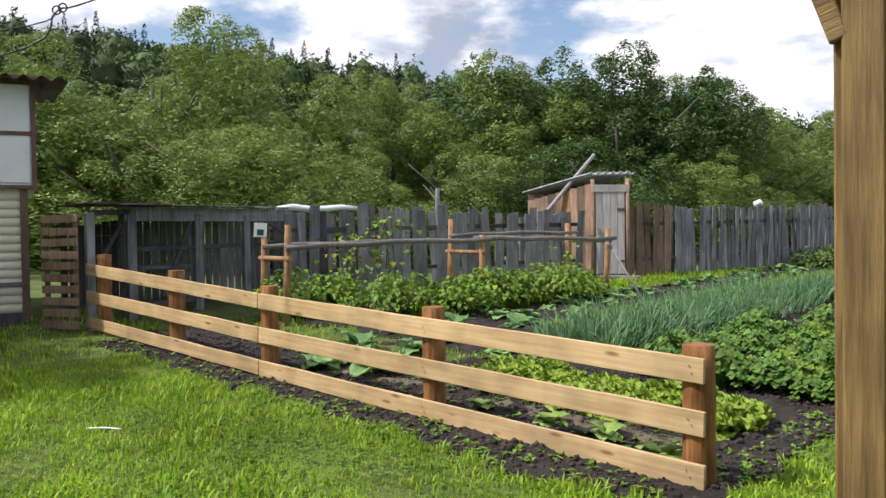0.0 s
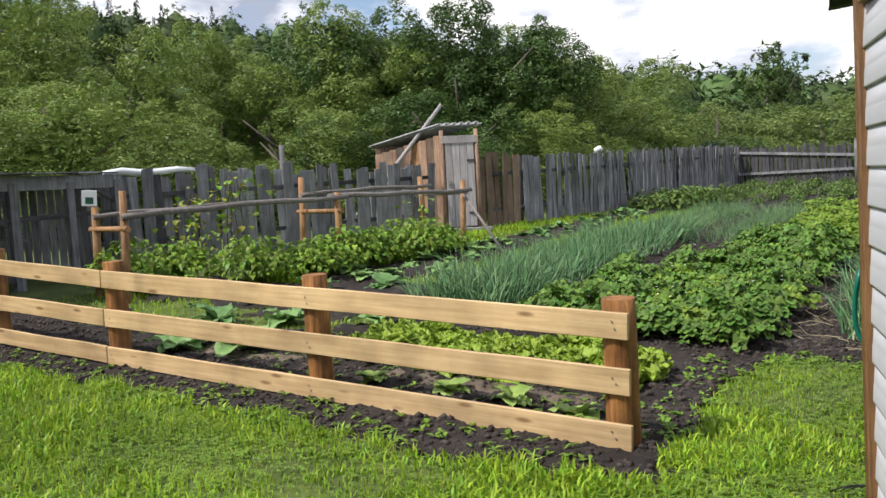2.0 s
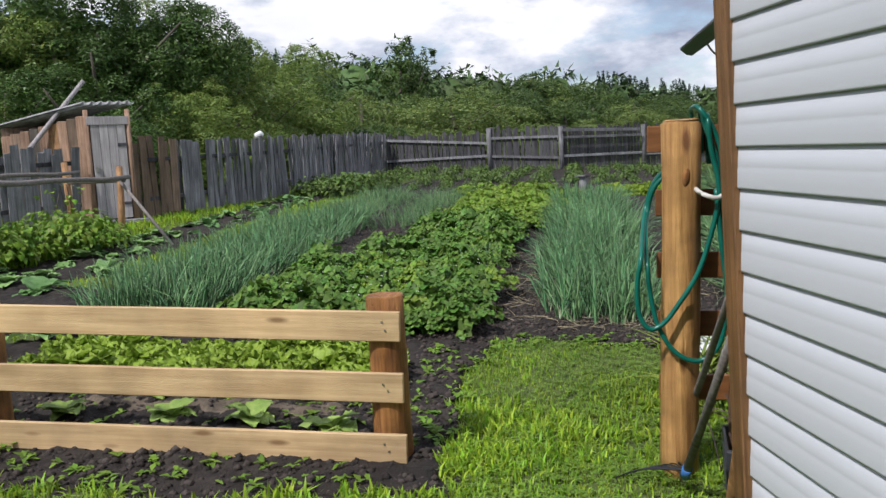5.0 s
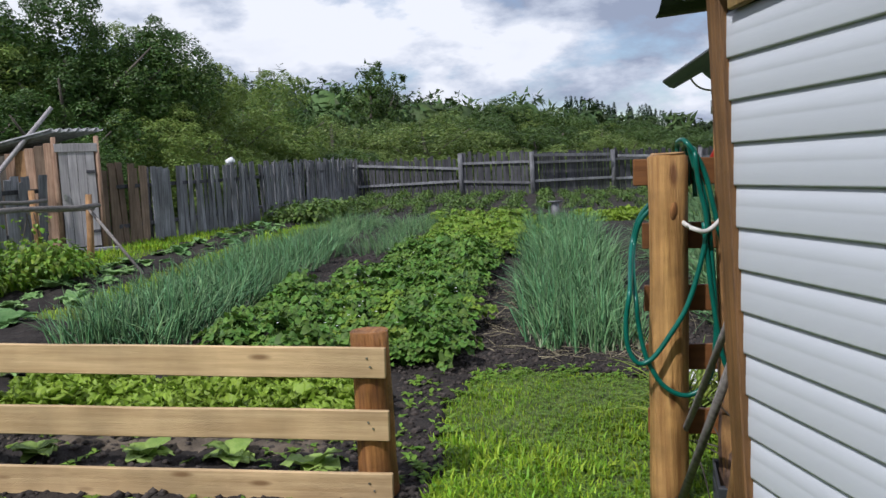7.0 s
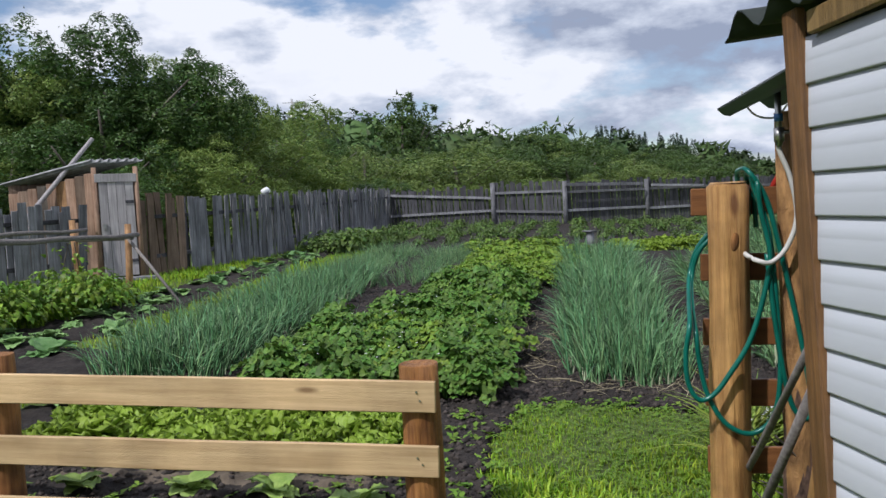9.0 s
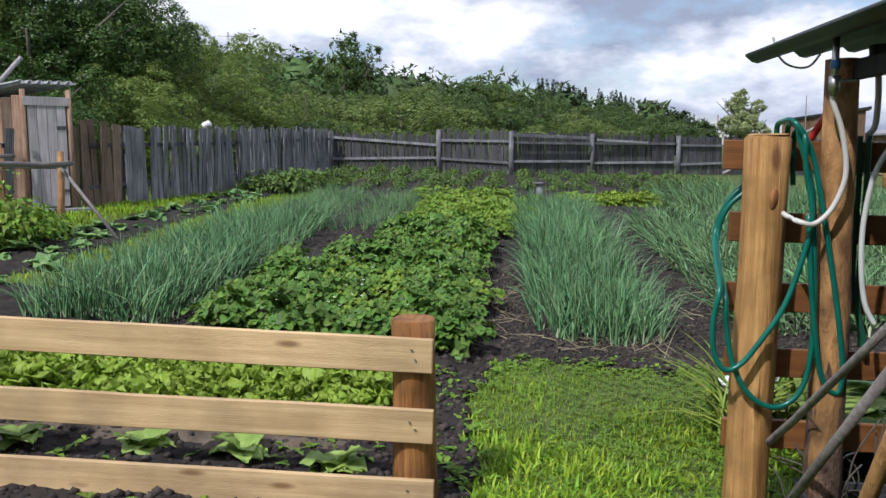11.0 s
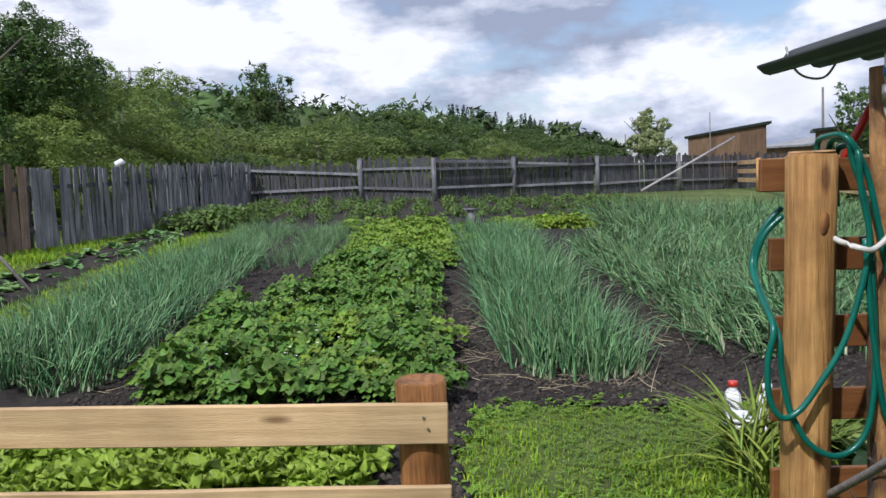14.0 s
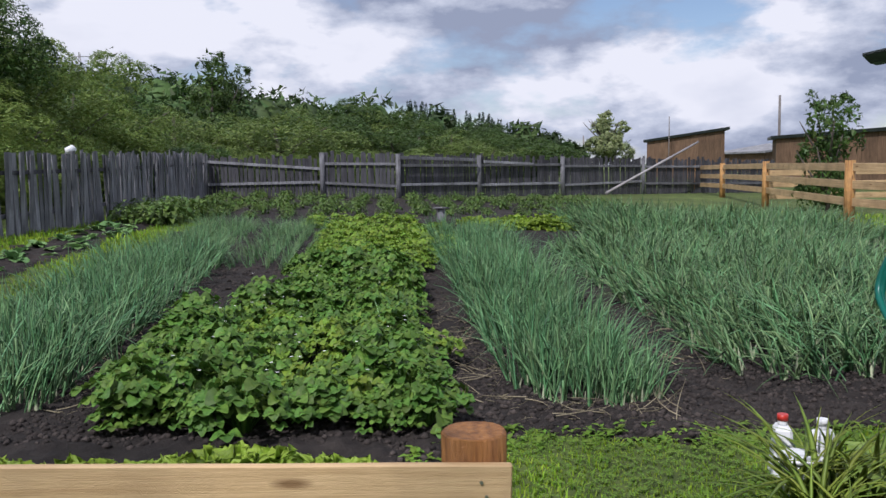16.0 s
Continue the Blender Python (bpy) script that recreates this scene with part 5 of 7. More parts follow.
def pallet_gate():
    a, b = Vector((-4.92, 10.30, 0)), Vector((-4.42, 10.10, 0))
    f = thing("pallet_gate", onground(-4.7, 10.2), "narrow gate of spaced brown pallet slats", "gate")
    g = float(gz(-4.7, 10.2))
    d = (b - a).normalized()
    for p in (a + d * 0.04, b - d * 0.04):
        put("upright", bm_mesh("upright", box_bm(0.05, 0.05, 1.46, 0.004, True), MAT["brownwood"]), Matrix.Translation(p + UP * (g - 0.02) + Vector((0, 0.05, 0))), f)
    for k in range(10):
        z = g + 0.09 + 0.143 * k
        board("slat", a + UP * z - d * 0.02, b + UP * (z + 0.012 * math.sin(k * 3)) + d * 0.02, 0.095, 0.02, MAT["slabwood" if k > 1 else "brownwood"], f)


pallet_gate()


def cage():
    f = thing("animal_pen", onground(-3.6, 12.2), "dark weathered pen with beams, netting and a plank roof", "pen")
    A, B = Vector((-4.18, 11.25, 0)), Vector((-2.50, 13.55, 0))
    A0 = Vector((-4.36, 10.35, 0))
    d = (B - A).normalized()
    W = MAT["darkwood"]
    for p, h, r in ((A, 1.95, 0.06), (A + d * 1.1, 1.90, 0.06), (A + d * 2.0, 1.90, 0.05), (B, 1.92, 0.06), (A0, 1.9, 0.05)):
        g = float(gz(p.x, p.y))
        put("post", bm_mesh("post", box_bm(2 * r, 2 * r, h - g + 0.05, 0.006, True), MAT["greywood"]), Matrix.Translation(p + UP * (g - 0.05)) @ pose(0, 0, 0, 0, 0, 40), f)
    board("beam", A + UP * 1.90 - d * 0.1, B + UP * 1.90 + d * 0.1, 0.19, 0.05, MAT["greywood"], f)
    board("beam", A0 + UP * 1.90, A + UP * 1.93, 0.07, 0.05, W, f)
    board("rail", A + UP * 1.42, B + UP * 1.46, 0.06, 0.04, W, f)
    board("rail", A + UP * 0.66, B + UP * 0.72, 0.07, 0.04, W, f)
    board("brace", A + d * 0.5 + UP * 0.75, A + d * 1.0 + UP * 1.85, 0.06, 0.03, W, f)
    board("brace", B - d * 0.5 + UP * 1.85, B + UP * 1.6, 0.06, 0.03, W, f)
    g = float(gz(-4.3, 10.8))
    # door frame with netting
    for p, q in ((A0 + UP * (g + 0.05), A0 + UP * 1.88), (A - d * 0.12 + UP * (g + 0.05), A - d * 0.12 + UP * 1.9)):
        board("door_stile", p, q, 0.06, 0.04, W, f, up=Vector((1, 0, 0)))
    board("door_brace", A0 + UP * (g + 0.6), A - d * 0.15 + UP * 1.75, 0.05, 0.03, W, f)
    bm = bmesh.new()

    def strand(p, q, r=0.0022):
        m = span(p, q)
        c = bmesh.ops.create_cube(bm, size=1.0)["verts"]
        bmesh.ops.scale(bm, vec=((q - p).length, r * 2, r * 2), verts=c)
        bmesh.ops.transform(bm, matrix=m, verts=c)
    for a, b in ((A0, A - d * 0.12), (A, A + d * 1.1)):
        e = b - a
        for k in range(9):
            u = k / 8
            strand(a + e * u + UP * (g + 0.1), a + e * u + UP * 1.88)
        for k in range(11):
            z = g + 0.1 + (1.78 - g) * k / 10
            strand(a + UP * z, b + UP * z)
    put("netting", bm_mesh("netting", bm, MAT["net"]), Matrix(), f, "dark wire netting")
    # back wall of rough planks and a side wall
    bk = Vector((-1.2, 0.95, 0)).normalized()
    Ab, Bb = A + bk * 1.9, B + bk * 0.6
    e = Bb - Ab
    n = 26
    for k in range(n):
        p = Ab + e * ((k + 0.5) / n)
        gg = float(gz(p.x, p.y))
        m = Matrix((e.normalized(), UP.cross(e.normalized()), UP)).transposed().to_4x4()
        m.translation = p + UP * (gg - 0.05)
        put("plank", bm_mesh("plank", box_bm(e.length / n * (0.75 + 0.25 * rng.random()), 0.02, 1.33 + 0.04 * rng.normal(), 0.003, True), MAT["greywood" if k > 8 else "darkwood"]), m, f)
    # plank roof
    for k in range(9):
        u = (k + 0.5) / 9
        p, q = A0 + (B - A0) * u + UP * (2.02 - 0.0 * u), Ab + (Bb - Ab) * u + UP * 2.06
        board("roof_plank", p - (q - p) * 0.05, q, (B - A0).length / 9 * 0.98, 0.02, MAT["greywood" if k % 2 else "darkwood"], f, up=(q - p).normalized().cross(UP).cross((q - p).normalized()).cross((q - p).normalized()).normalized())
    board("shelf", A + d * 0.3 + bk * 0.5 + UP * 1.15, A + d * 1.5 + bk * 0.5 + UP * 1.15, 0.05, 0.4, MAT["greywood"], f)


cage()
roll = [Vector((-2.75 + 0.26 * k, 14.02 + 0.11 * k, 2.03 + 0.02 * math.sin(k * 1.9))) for k in range(6)]
tagged(log("tarp_roll", roll, [0.03, 0.06, 0.055, 0.06, 0.05, 0.03], MAT["tarp"], None, 14, 0.4), "crumpled white tarp lying on the fence top", "tarp")
wire = thing("overhead_cable", (-3.2, 6.98, 3.49), "black overhead cables with a round insulator clamp", "cable")
tube("cable", [(-6.5, 6.0, 2.35), (-3.63, 6.87, 3.10), (-3.2, 6.98, 3.49), (-2.91, 7.07, 3.61), (-1.0, 7.4, 4.4)], 0.008, MAT["black"], wire, 6)
tube("cable", [(-6.5, 6.2, 2.75), (-3.6, 6.84, 3.30), (-3.2, 6.98, 3.49)], 0.006, MAT["black"], wire, 6)
for k in range(2):
    ring = [Vector((-3.2 + 0.05 * k, 6.98, 3.50 + 0.02 * k)) + Vector((0.035 * math.cos(a), 0, 0.035 * math.sin(a))) for a in np.linspace(0, 6.28, 12)]
    tube("ring", ring, 0.007, MAT["black"], wire, 6)


# ---- vegetables ----
def kinked_template(width, at=0.62, drop=0.9, rings=6):
    """A hollow leaf 1 tall that snaps over towards +x."""
    v, f = [], []
    x = z = 0.0
    for i in range(rings):
        u = i / (rings - 1)
        if i:
            a = 0.08 if u <= at else drop * (1 + 0.5 * (u - at))
            x, z = x + math.sin(a) / (rings - 1), z + math.cos(a) / (rings - 1)
        w = width * (1 - u ** 2.2) + 0.0006
        v += [(x - w * 0.6, 0, z), (x + w * 0.3, w, z), (x + w * 0.3, -w, z)]
        if i:
            a, b = 3 * (i - 1), 3 * i
            for k in range(3):
                l = (k + 1) % 3
                f += [(a + k, a + l, b + l), (a + k, b + l, b + k)]
    return np.array(v), np.array(f)


def bed_of_blades(name, s0, s1, w0, w1, count, tall, mat, bends, width, label, rows=0, skew=0.0, fan=1, lean=0.28, kinks=0.25, stems=0.08):
    """Upright leaves in rows, several from each plant, some snapped over, on short pale stems."""
    plants = count // fan
    s = rng.uniform(s0, s1, plants)
    w = rng.uniform(w0, w1, plants)
    if rows:
        w = w0 + (np.round((w - w0) / (w1 - w0) * rows) / rows) * (w1 - w0) + rng.normal(0, 0.022, plants)
    edge = np.clip(np.maximum((w - (w0 + w1) / 2) / (w1 - w0) * 2, 0), 0, 1) - np.clip(np.maximum(((w0 + w1) / 2 - w) / (w1 - w0) * 2, 0), 0, 1)
    s = s + skew * (w - w0)
    x, y = (s + w) * R2, (s - w) * R2
    z = gz(x, y) + soil_height(s, w)
    grow = 1 + 0.14 * hash_noise(s, w, 1.1) + 0.10 * hash_noise(s, w, 3.7)
    base = np.stack([x, y, z], -1)
    temps = [blade_template(b, width, 5, 0.6) for b in bends] + [kinked_template(width, 0.62, 0.9), kinked_template(width, 0.45, 1.5)]
    chance = [(1 - kinks) / len(bends)] * len(bends) + [kinks * 0.65, kinks * 0.35]
    parts = []
    for k in range(fan):
        off = rng.normal(0, 0.012, (plants, 3)) * [1, 1, 0]
        pick = rng.choice(len(temps), plants, p=chance)
        yaw = rng.uniform(0, 6.28, plants) if fan < 3 else (k * 3.14 + 0.55 * rng.normal(size=plants) + (s * 7.7) % 6.28)
        out = np.abs(edge) ** 3 > rng.random(plants)
        yaw = np.where(out, np.where(edge > 0, -math.pi / 4, 3 * math.pi / 4) + 0.5 * rng.normal(size=plants), yaw)
        tilt = np.abs(rng.normal(0, lean, plants)) + 0.12 * out
        size = tall * grow * rng.uniform(0.55, 1.12, plants)
        for i, (tv, tf) in enumerate(temps):
            q = pick == i
            if q.any():
                parts.append(stamp(tv, tf, (base + off)[q], turns(yaw[q], tilt[q], 0.6 * rng.normal(size=q.sum())), size[q]))
    put(name, np_mesh(name, *join(parts), MAT[mat], False), Matrix(), None, label, "vegetable bed", kind="stuff")
    if stems:
        tv, tf = blade_template(0.05, 0.13, 3, 0.9)
        v, f = stamp(tv, tf, base + [0, 0, 0.0], turns(rng.uniform(0, 6.28, plants), np.abs(rng.normal(0, 0.12, plants))), stems * rng.uniform(0.7, 1.3, plants))
        put("onion_stems", np_mesh("onion_stems", v, f, MAT["onionstem"], False), Matrix(), None, "pale whitish stems at the foot of the leaves", "vegetable bed", kind="stuff")


bed_of_blades("onion_bed", 6.95, 13.2, -5.70, -4.58, 3400, 0.50, "onion", (-0.15, 0.15, 0.4, 0.7), 0.0180, "row of tall blue-green onion leaves in dark soil", rows=6, fan=3, lean=0.27, kinks=0.22)
bed_of_blades("onion_bed", 13.2, 18.4, -5.75, -4.75, 1900, 0.36, "garlic", (0.1, 0.4, 0.7), 0.012, "sparser pale onion leaves at the far end", rows=6, fan=3, stems=0)
bed_of_blades("onion_bed", 12.6, 18.2, -4.38, -3.50, 1500, 0.36, "garlic", (0.1, 0.4, 0.7), 0.012, "short pale onion row beside the strawberries", rows=4, fan=3, stems=0)
bed_of_blades("onion_bed", 7.05, 15.3, -1.62, -0.74, 4300, 0.57, "onion", (-0.15, 0.12, 0.35, 0.55), 0.0165, "dense bed of tall green onions", rows=7, fan=3, lean=0.20, kinks=0.25)
bed_of_blades("garlic_bed", 7.4, 14.4, 0.06, 4.3, 9000, 0.56, "garlic", (0.2, 0.45, 0.75, 0.95), 0.022, "wide bed of garlic with arching leaves", rows=15, skew=0.18, fan=5, lean=0.32, kinks=0.3, stems=0.14)
bed_of_blades("garlic_bed", 15.6, 20.0, 1.4, 6.3, 5600, 0.66, "garlic", (0.15, 0.45, 0.7, 0.9), 0.021, "tall garlic leaves by the far board fence", rows=14, fan=5, skew=-0.05, lean=0.28, kinks=0.25, stems=0.14)


def onion_tufts():
    for s, w in ((8.6, -3.75), (9.2, -2.35), (8.9, -2.5), (7.7, -4.3)):
        parts = []
        n = 16
        base = np.array(sw(s, w, 0.02))[None] + rng.normal(0, 0.03, (n, 3)) * [1, 1, 0]
        parts.append(stamp(*blade_template(0.3, 0.014, 6), base, turns(rng.uniform(0, 6.28, n), np.abs(rng.normal(0, 0.28, n))), rng.uniform(0.3, 0.5, n)))
        put("onion_tuft", np_mesh("onion_tuft", *join(parts), MAT["onion"], False), Matrix(), None, "stray onion tuft among the strawberries", "onion", "onion tufts")


onion_tufts()


def plant_mesh(name, mat, leaves, leaf, radius, height, size, seed, droop=(-0.2, 0.7), stems=True):
    """A bushy low plant: leaves on stalks around a dome."""
    r = np.random.default_rng(seed)
    a = r.uniform(0, 6.28, leaves)
    u = r.random(leaves) ** 0.6
    p = np.stack([np.cos(a) * u * radius, np.sin(a) * u * radius, height * (1 - 0.55 * u ** 2) * r.uniform(0.45, 1.05, leaves)], -1)
    v, f = stamp(*leaf, p, turns(a + r.normal(0, 0.7, leaves), r.uniform(*droop, leaves)), size * r.uniform(0.6, 1.25, leaves))
    if stems:
        # a thin stalk from the heart of the plant to each leaf
        heart = np.stack([np.cos(a) * 0.02, np.sin(a) * 0.02, np.zeros(leaves)], -1)
        across = np.stack([-np.sin(a), np.cos(a), np.zeros(leaves)], -1) * 0.0035
        bend = p * [0.45, 0.45, 0.75]
        sv = np.stack([heart - across, heart + across, bend - across, bend + across, p], 1).reshape(-1, 3)
        o = np.arange(leaves)[:, None] * 5
        sf = np.concatenate([o + [0, 1, 3], o + [0, 3, 2], o + [2, 3, 4]])
        if f.shape[1] == 4:
            f = np.concatenate([f[:, (0, 1, 2)], f[:, (0, 2, 3)]])
        v, f = join([(v, f), (sv, sf)])
    return np_mesh(name, v, f, mat, False)


_v, _f = cupped_leaf(1.0, 1.0, 4, 2, 0.75, 0.03, 3, 0.25)
BERRY_LEAF = join([(_v @ turns(np.array([a]), np.array([0.0]))[0].T, _f) for a in (-1.25, 0.0, 1.25)])
BERRY = [plant_mesh("strawberry_plant", MAT["berry"], 62, BERRY_LEAF, 0.25, 0.30, 0.073, i) for i in range(6)]
BERRY_L = [plant_mesh("strawberry_plant", MAT["berrylight"], 52, BERRY_LEAF, 0.25, 0.25, 0.066, 20 + i) for i in range(4)]


def row_of(name, meshes, cells, label, category, group, jitter=0.05, grow=(0.85, 1.2), lift=0.0):
    for s, w in cells:
        s, w = s + rng.normal(0, jitter), w + rng.normal(0, jitter)
        x, y = (s + w) * R2, (s - w) * R2
        z = float(gz(x, y)) + float(soil_height(np.array([s]), np.array([w]))[0]) - 0.01 + lift
        k = rng.uniform(*grow)
        m = Matrix.Translation((x, y, z)) @ pose(0, 0, 0, 0, 0, rng.uniform(0, 360)) @ Matrix.Diagonal((k, k, k * rng.uniform(0.9, 1.15), 1))
        put(name, meshes[rng.integers(len(meshes))], m, None, label, category, group)


cells = [(s, w) for s in np.arange(6.62, 12.6, 0.30) for w in (-3.98, -3.62, -3.27, -2.92, -2.57, -2.32) if not (s > 9.2 and w < -3.9) and not (s > 10.6 and w < -3.5) and not (7.4 < s and int(s * 10 + w * 33) % 7 == 0)]
row_of("strawberry_plant", BERRY + BERRY_L[:2], cells, "leafy green strawberry plant in a dense bed", "strawberry plant", "strawberry bed", 0.06, (0.7, 1.3))
row_of("strawberry_plant", BERRY_L, [(s, w) for s in np.arange(12.6, 16.6, 0.36) for w in (-3.2, -2.85, -2.5, -2.2)], "yellow-green young strawberry plant", "strawberry plant", "strawberry bed")
row_of("strawberry_plant", BERRY_L + BERRY[:2], [(s, w) for s in np.arange(13.4, 16.8, 0.42) for w in (-1.85, -1.5)], "leafy strawberry plant behind the onions", "strawberry plant", "strawberry bed")
row_of("strawberry_plant", BERRY_L, [(s, w) for s in (18.1, 18.6) for w in np.arange(-3.6, -1.7, 0.4)], "low yellow-green strawberry plant in the far row", "strawberry plant", "strawberry bed")


def berry_flowers():
    n = 70
    s, w = rng.uniform(6.8, 11.5, n), rng.uniform(-3.9, -2.3, n)
    x, y = (s + w) * R2, (s - w) * R2
    p = np.stack([x, y, gz(x, y) + rng.uniform(0.22, 0.33, n)], -1)
    petals = [stamp(*LEAF, p, turns(np.full(n, k * 1.2566), np.full(n, -0.2)), np.full(n, 0.016)) for k in range(5)]
    put("strawberry_flowers", np_mesh("strawberry_flowers", *join(petals), MAT["flower"]), Matrix(), None, "tiny white strawberry blossoms", "flowers", kind="stuff")


berry_flowers()


def weld(v, f):
    """Joins the leaves of one plant where they meet at its heart."""
    key = np.round(v, 4)
    _, first, inv = np.unique(key, axis=0, return_index=True, return_inverse=True)
    f = inv.reshape(-1)[f]
    tri = np.concatenate([f[:, (0, 1, 2)], f[:, (0, 2, 3)]])
    ok = (tri[:, 0] != tri[:, 1]) & (tri[:, 1] != tri[:, 2]) & (tri[:, 0] != tri[:, 2])
    return v[first], tri[ok]


def lettuce_mesh(seed):
    r = np.random.default_rng(seed)
    parts = []
    for ring, (n, tilt, size) in enumerate(((9, 0.2, 0.19), (8, -0.25, 0.18), (6, -0.7, 0.15))):
        for k in range(n):
            leaf = cupped_leaf(1.0, 0.85, 7, 8, 0.35, 0.085, seed * 50 + ring * 10 + k, 0.15)
            parts.append(stamp(*leaf, np.array([[0, 0, 0.02]]), turns(np.array([k * 6.28 / n + ring * 0.5 + r.normal() * 0.15]), np.array([tilt + 0.1 * r.normal()])), np.array([size * r.uniform(0.85, 1.15)])))
    return np_mesh("lettuce", *weld(*join(parts)), MAT["lettuce"], False)


LET = [lettuce_mesh(i) for i in range(5)]
row_of("lettuce", LET, [(s, w) for s in (5.25, 5.52, 5.78) for w in np.arange(-4.85, -2.55, 0.165)], "bright yellow-green frilled leaf lettuce", "lettuce", "lettuce rows", 0.03, (0.95, 1.35))


def cabbage_mesh(seed, key="cabbage", n=12, size=0.2):
    r = np.random.default_rng(seed)
    parts = []
    for k in range(n):
        leaf = cupped_leaf(1.0, 0.85, 6, 6, 0.55, 0.035, seed * 30 + k, 0.25)
        parts.append(stamp(*leaf, np.array([[0, 0, 0.02]]), turns(np.array([k * 2.4 + r.normal() * 0.2]), np.array([r.uniform(-0.6, 0.25)])), np.array([size * r.uniform(0.65, 1.1)])))
    return np_mesh("cabbage", *weld(*join(parts)), MAT[key], False)


CAB = [cabbage_mesh(i) for i in range(4)]
SQ = [cabbage_mesh(40 + i, "squash", 8, 0.24) for i in range(4)]
row_of("cabbage", CAB, [(4.62, w) for w in (-4.25, -3.62, -3.12, -2.66)], "young cabbage plant in dry soil", "cabbage", "cabbage row", 0.02, (0.7, 0.95))
row_of("squash_plant", SQ, [(s, w) for s, w in ((5.9, -6.4), (5.6, -6.9), (6.2, -5.6), (5.3, -6.2), (4.9, -5.9), (6.5, -6.6), (6.6, -7.2), (4.8, -6.5))], "broad-leaved green squash plant on bare soil", "squash plant", "squash plants", 0.08, (0.9, 1.4))
row_of("squash_plant", SQ, [(s, w) for s in np.arange(8.6, 18.6, 0.42) for w in (-7.05, -7.4)], "pale-leaved cabbage seedling along the fence path", "cabbage seedling", "seedling row", 0.1, (0.45, 0.95))
row_of("squash_plant", SQ, [(8.0, -6.8), (8.4, -7.1), (9.2, -6.7), (7.6, -7.2), (8.8, -7.6)], "broad-leaved squash plant by the trellis", "squash plant", "squash plants", 0.1, (0.9, 1.3))
row_of("rhubarb_plant", SQ + CAB, [(4.8, -0.2), (5.2, 0.4), (4.9, 1.0), (5.4, 1.5), (5.9, 0.9), (6.1, 1.7), (5.0, 2.1), (5.3, -0.1), (5.6, 0.4), (5.7, 1.3), (6.3, 1.2), (6.5, 2.0), (5.9, 0.2)], "large-leaved plant behind the side fence", "leafy plant", "leafy plants", 0.1, (1.2, 1.9))

RASP = [plant_mesh("raspberry_bush", MAT["raspberry"], 420, cupped_leaf(1.0, 0.6, 3, 2, 0.8, 0.0, 5, 0.3), 0.62, 0.62, 0.12, 60 + i, (-0.3, 0.9)) for i in range(4)]
row_of("raspberry_bush", RASP, [(7.6, -8.6), (8.1, -8.0), (8.5, -7.95), (9.1, -8.2), (9.7, -7.95), (10.4, -7.7), (10.9, -7.75), (7.2, -9.1), (6.6, -9.3), (10.6, -8.3)], "bushy bright green raspberry shrub under the trellis", "raspberry bush", "raspberry row", 0.08, (0.62, 0.92))
POT = [plant_mesh("potato_plant", MAT["potato"], 70, cupped_leaf(1.0, 0.6, 2, 2, 0.7, 0.0, 6, 0.3), 0.25, 0.30, 0.13, 80 + i, (-0.4, 0.8)) for i in range(4)]
row_of("potato_plant", POT, [(s, w) for w in np.arange(-6.9, 4.6, 0.78) for s in np.arange(20.4, 29.4, 0.62) if not (abs(s - 23.5) < 0.6 and w > -3) and not (s < 21.4 and w > -3.6)], "potato plant in the far plot", "potato plant", "potato rows", 0.12, (0.55, 0.9))
row_of("potato_plant", POT, [(s, w) for w in (-7.35, -6.9, -6.5) for s in np.arange(18.6, 22, 0.4)], "dense leafy potato plant near the fence", "potato plant", "potato rows", 0.1, (1.0, 1.4))
row_of("lettuce", LET, [(s, w) for s in (18.2, 18.8, 19.3) for w in np.arange(-0.6, 1.7, 0.3)], "bright lettuce in the far plot", "lettuce", "far lettuce", 0.05, (1.1, 1.5))


def vine(x, y, z0, z1, keys, n, label):
    f = thing("climbing_vine", onground(x, y), label, "vine")
    for k in range(3):
        b = onground(x + 0.12 * (k - 1), y)
        tube("stem", [b, b + Vector((0.08 * math.sin(k * 3), 0, (z1 - b.z) * 0.5)), b + Vector((0.1 * math.cos(k * 2), 0, z1 - b.z))], 0.008, MAT["bark"], f, 6)
    for key in keys:
        p = np.stack([rng.normal(x, 0.22, n), rng.normal(y, 0.12, n), rng.uniform(z0, z1, n)], -1)
        v, fc = stamp(*cupped_leaf(1.0, 0.8, 3, 2, 0.6, 0.0, 7, 0.3), p, turns(rng.uniform(0, 6.28, n), rng.uniform(-0.2, 1.0, n)), rng.uniform(0.06, 0.12, n))
        put("leaves", np_mesh("leaves", v, fc, MAT[key], False), Matrix(), f)


vine(-1.35, 12.35, 0.75, 1.65, ("yellowleaf", "raspberry"), 60, "yellow-green hop vine climbing the trellis")
vine(-0.80, 12.45, 0.70, 1.85, ("raspberry", "yellowleaf"), 60, "green hop vine climbing the trellis")
vine(2.1, 14.4, 0.75, 1.4, ("raspberry",), 30, "small green vine on a trellis stake")


def daylily(s, w, n, tall):
    b = np.array(sw(s, w, 0.0))
    base = b[None] + rng.normal(0, 0.05, (n, 3)) * [1, 1, 0]
    parts = [stamp(*blade_template(bd, 0.030, 7, 0.2), base[i::3], turns(rng.uniform(0, 6.28, len(base[i::3])), np.abs(rng.normal(0.25, 0.2, len(base[i::3])))), tall * rng.uniform(0.6, 1.1, len(base[i::3]))) for i, bd in enumerate((0.45, 0.75, 1.0))]
    put("daylily", np_mesh("daylily", *join(parts), MAT["lily"], False), Matrix(), None, "clump of long arching green daylily leaves", "daylily", "daylilies")


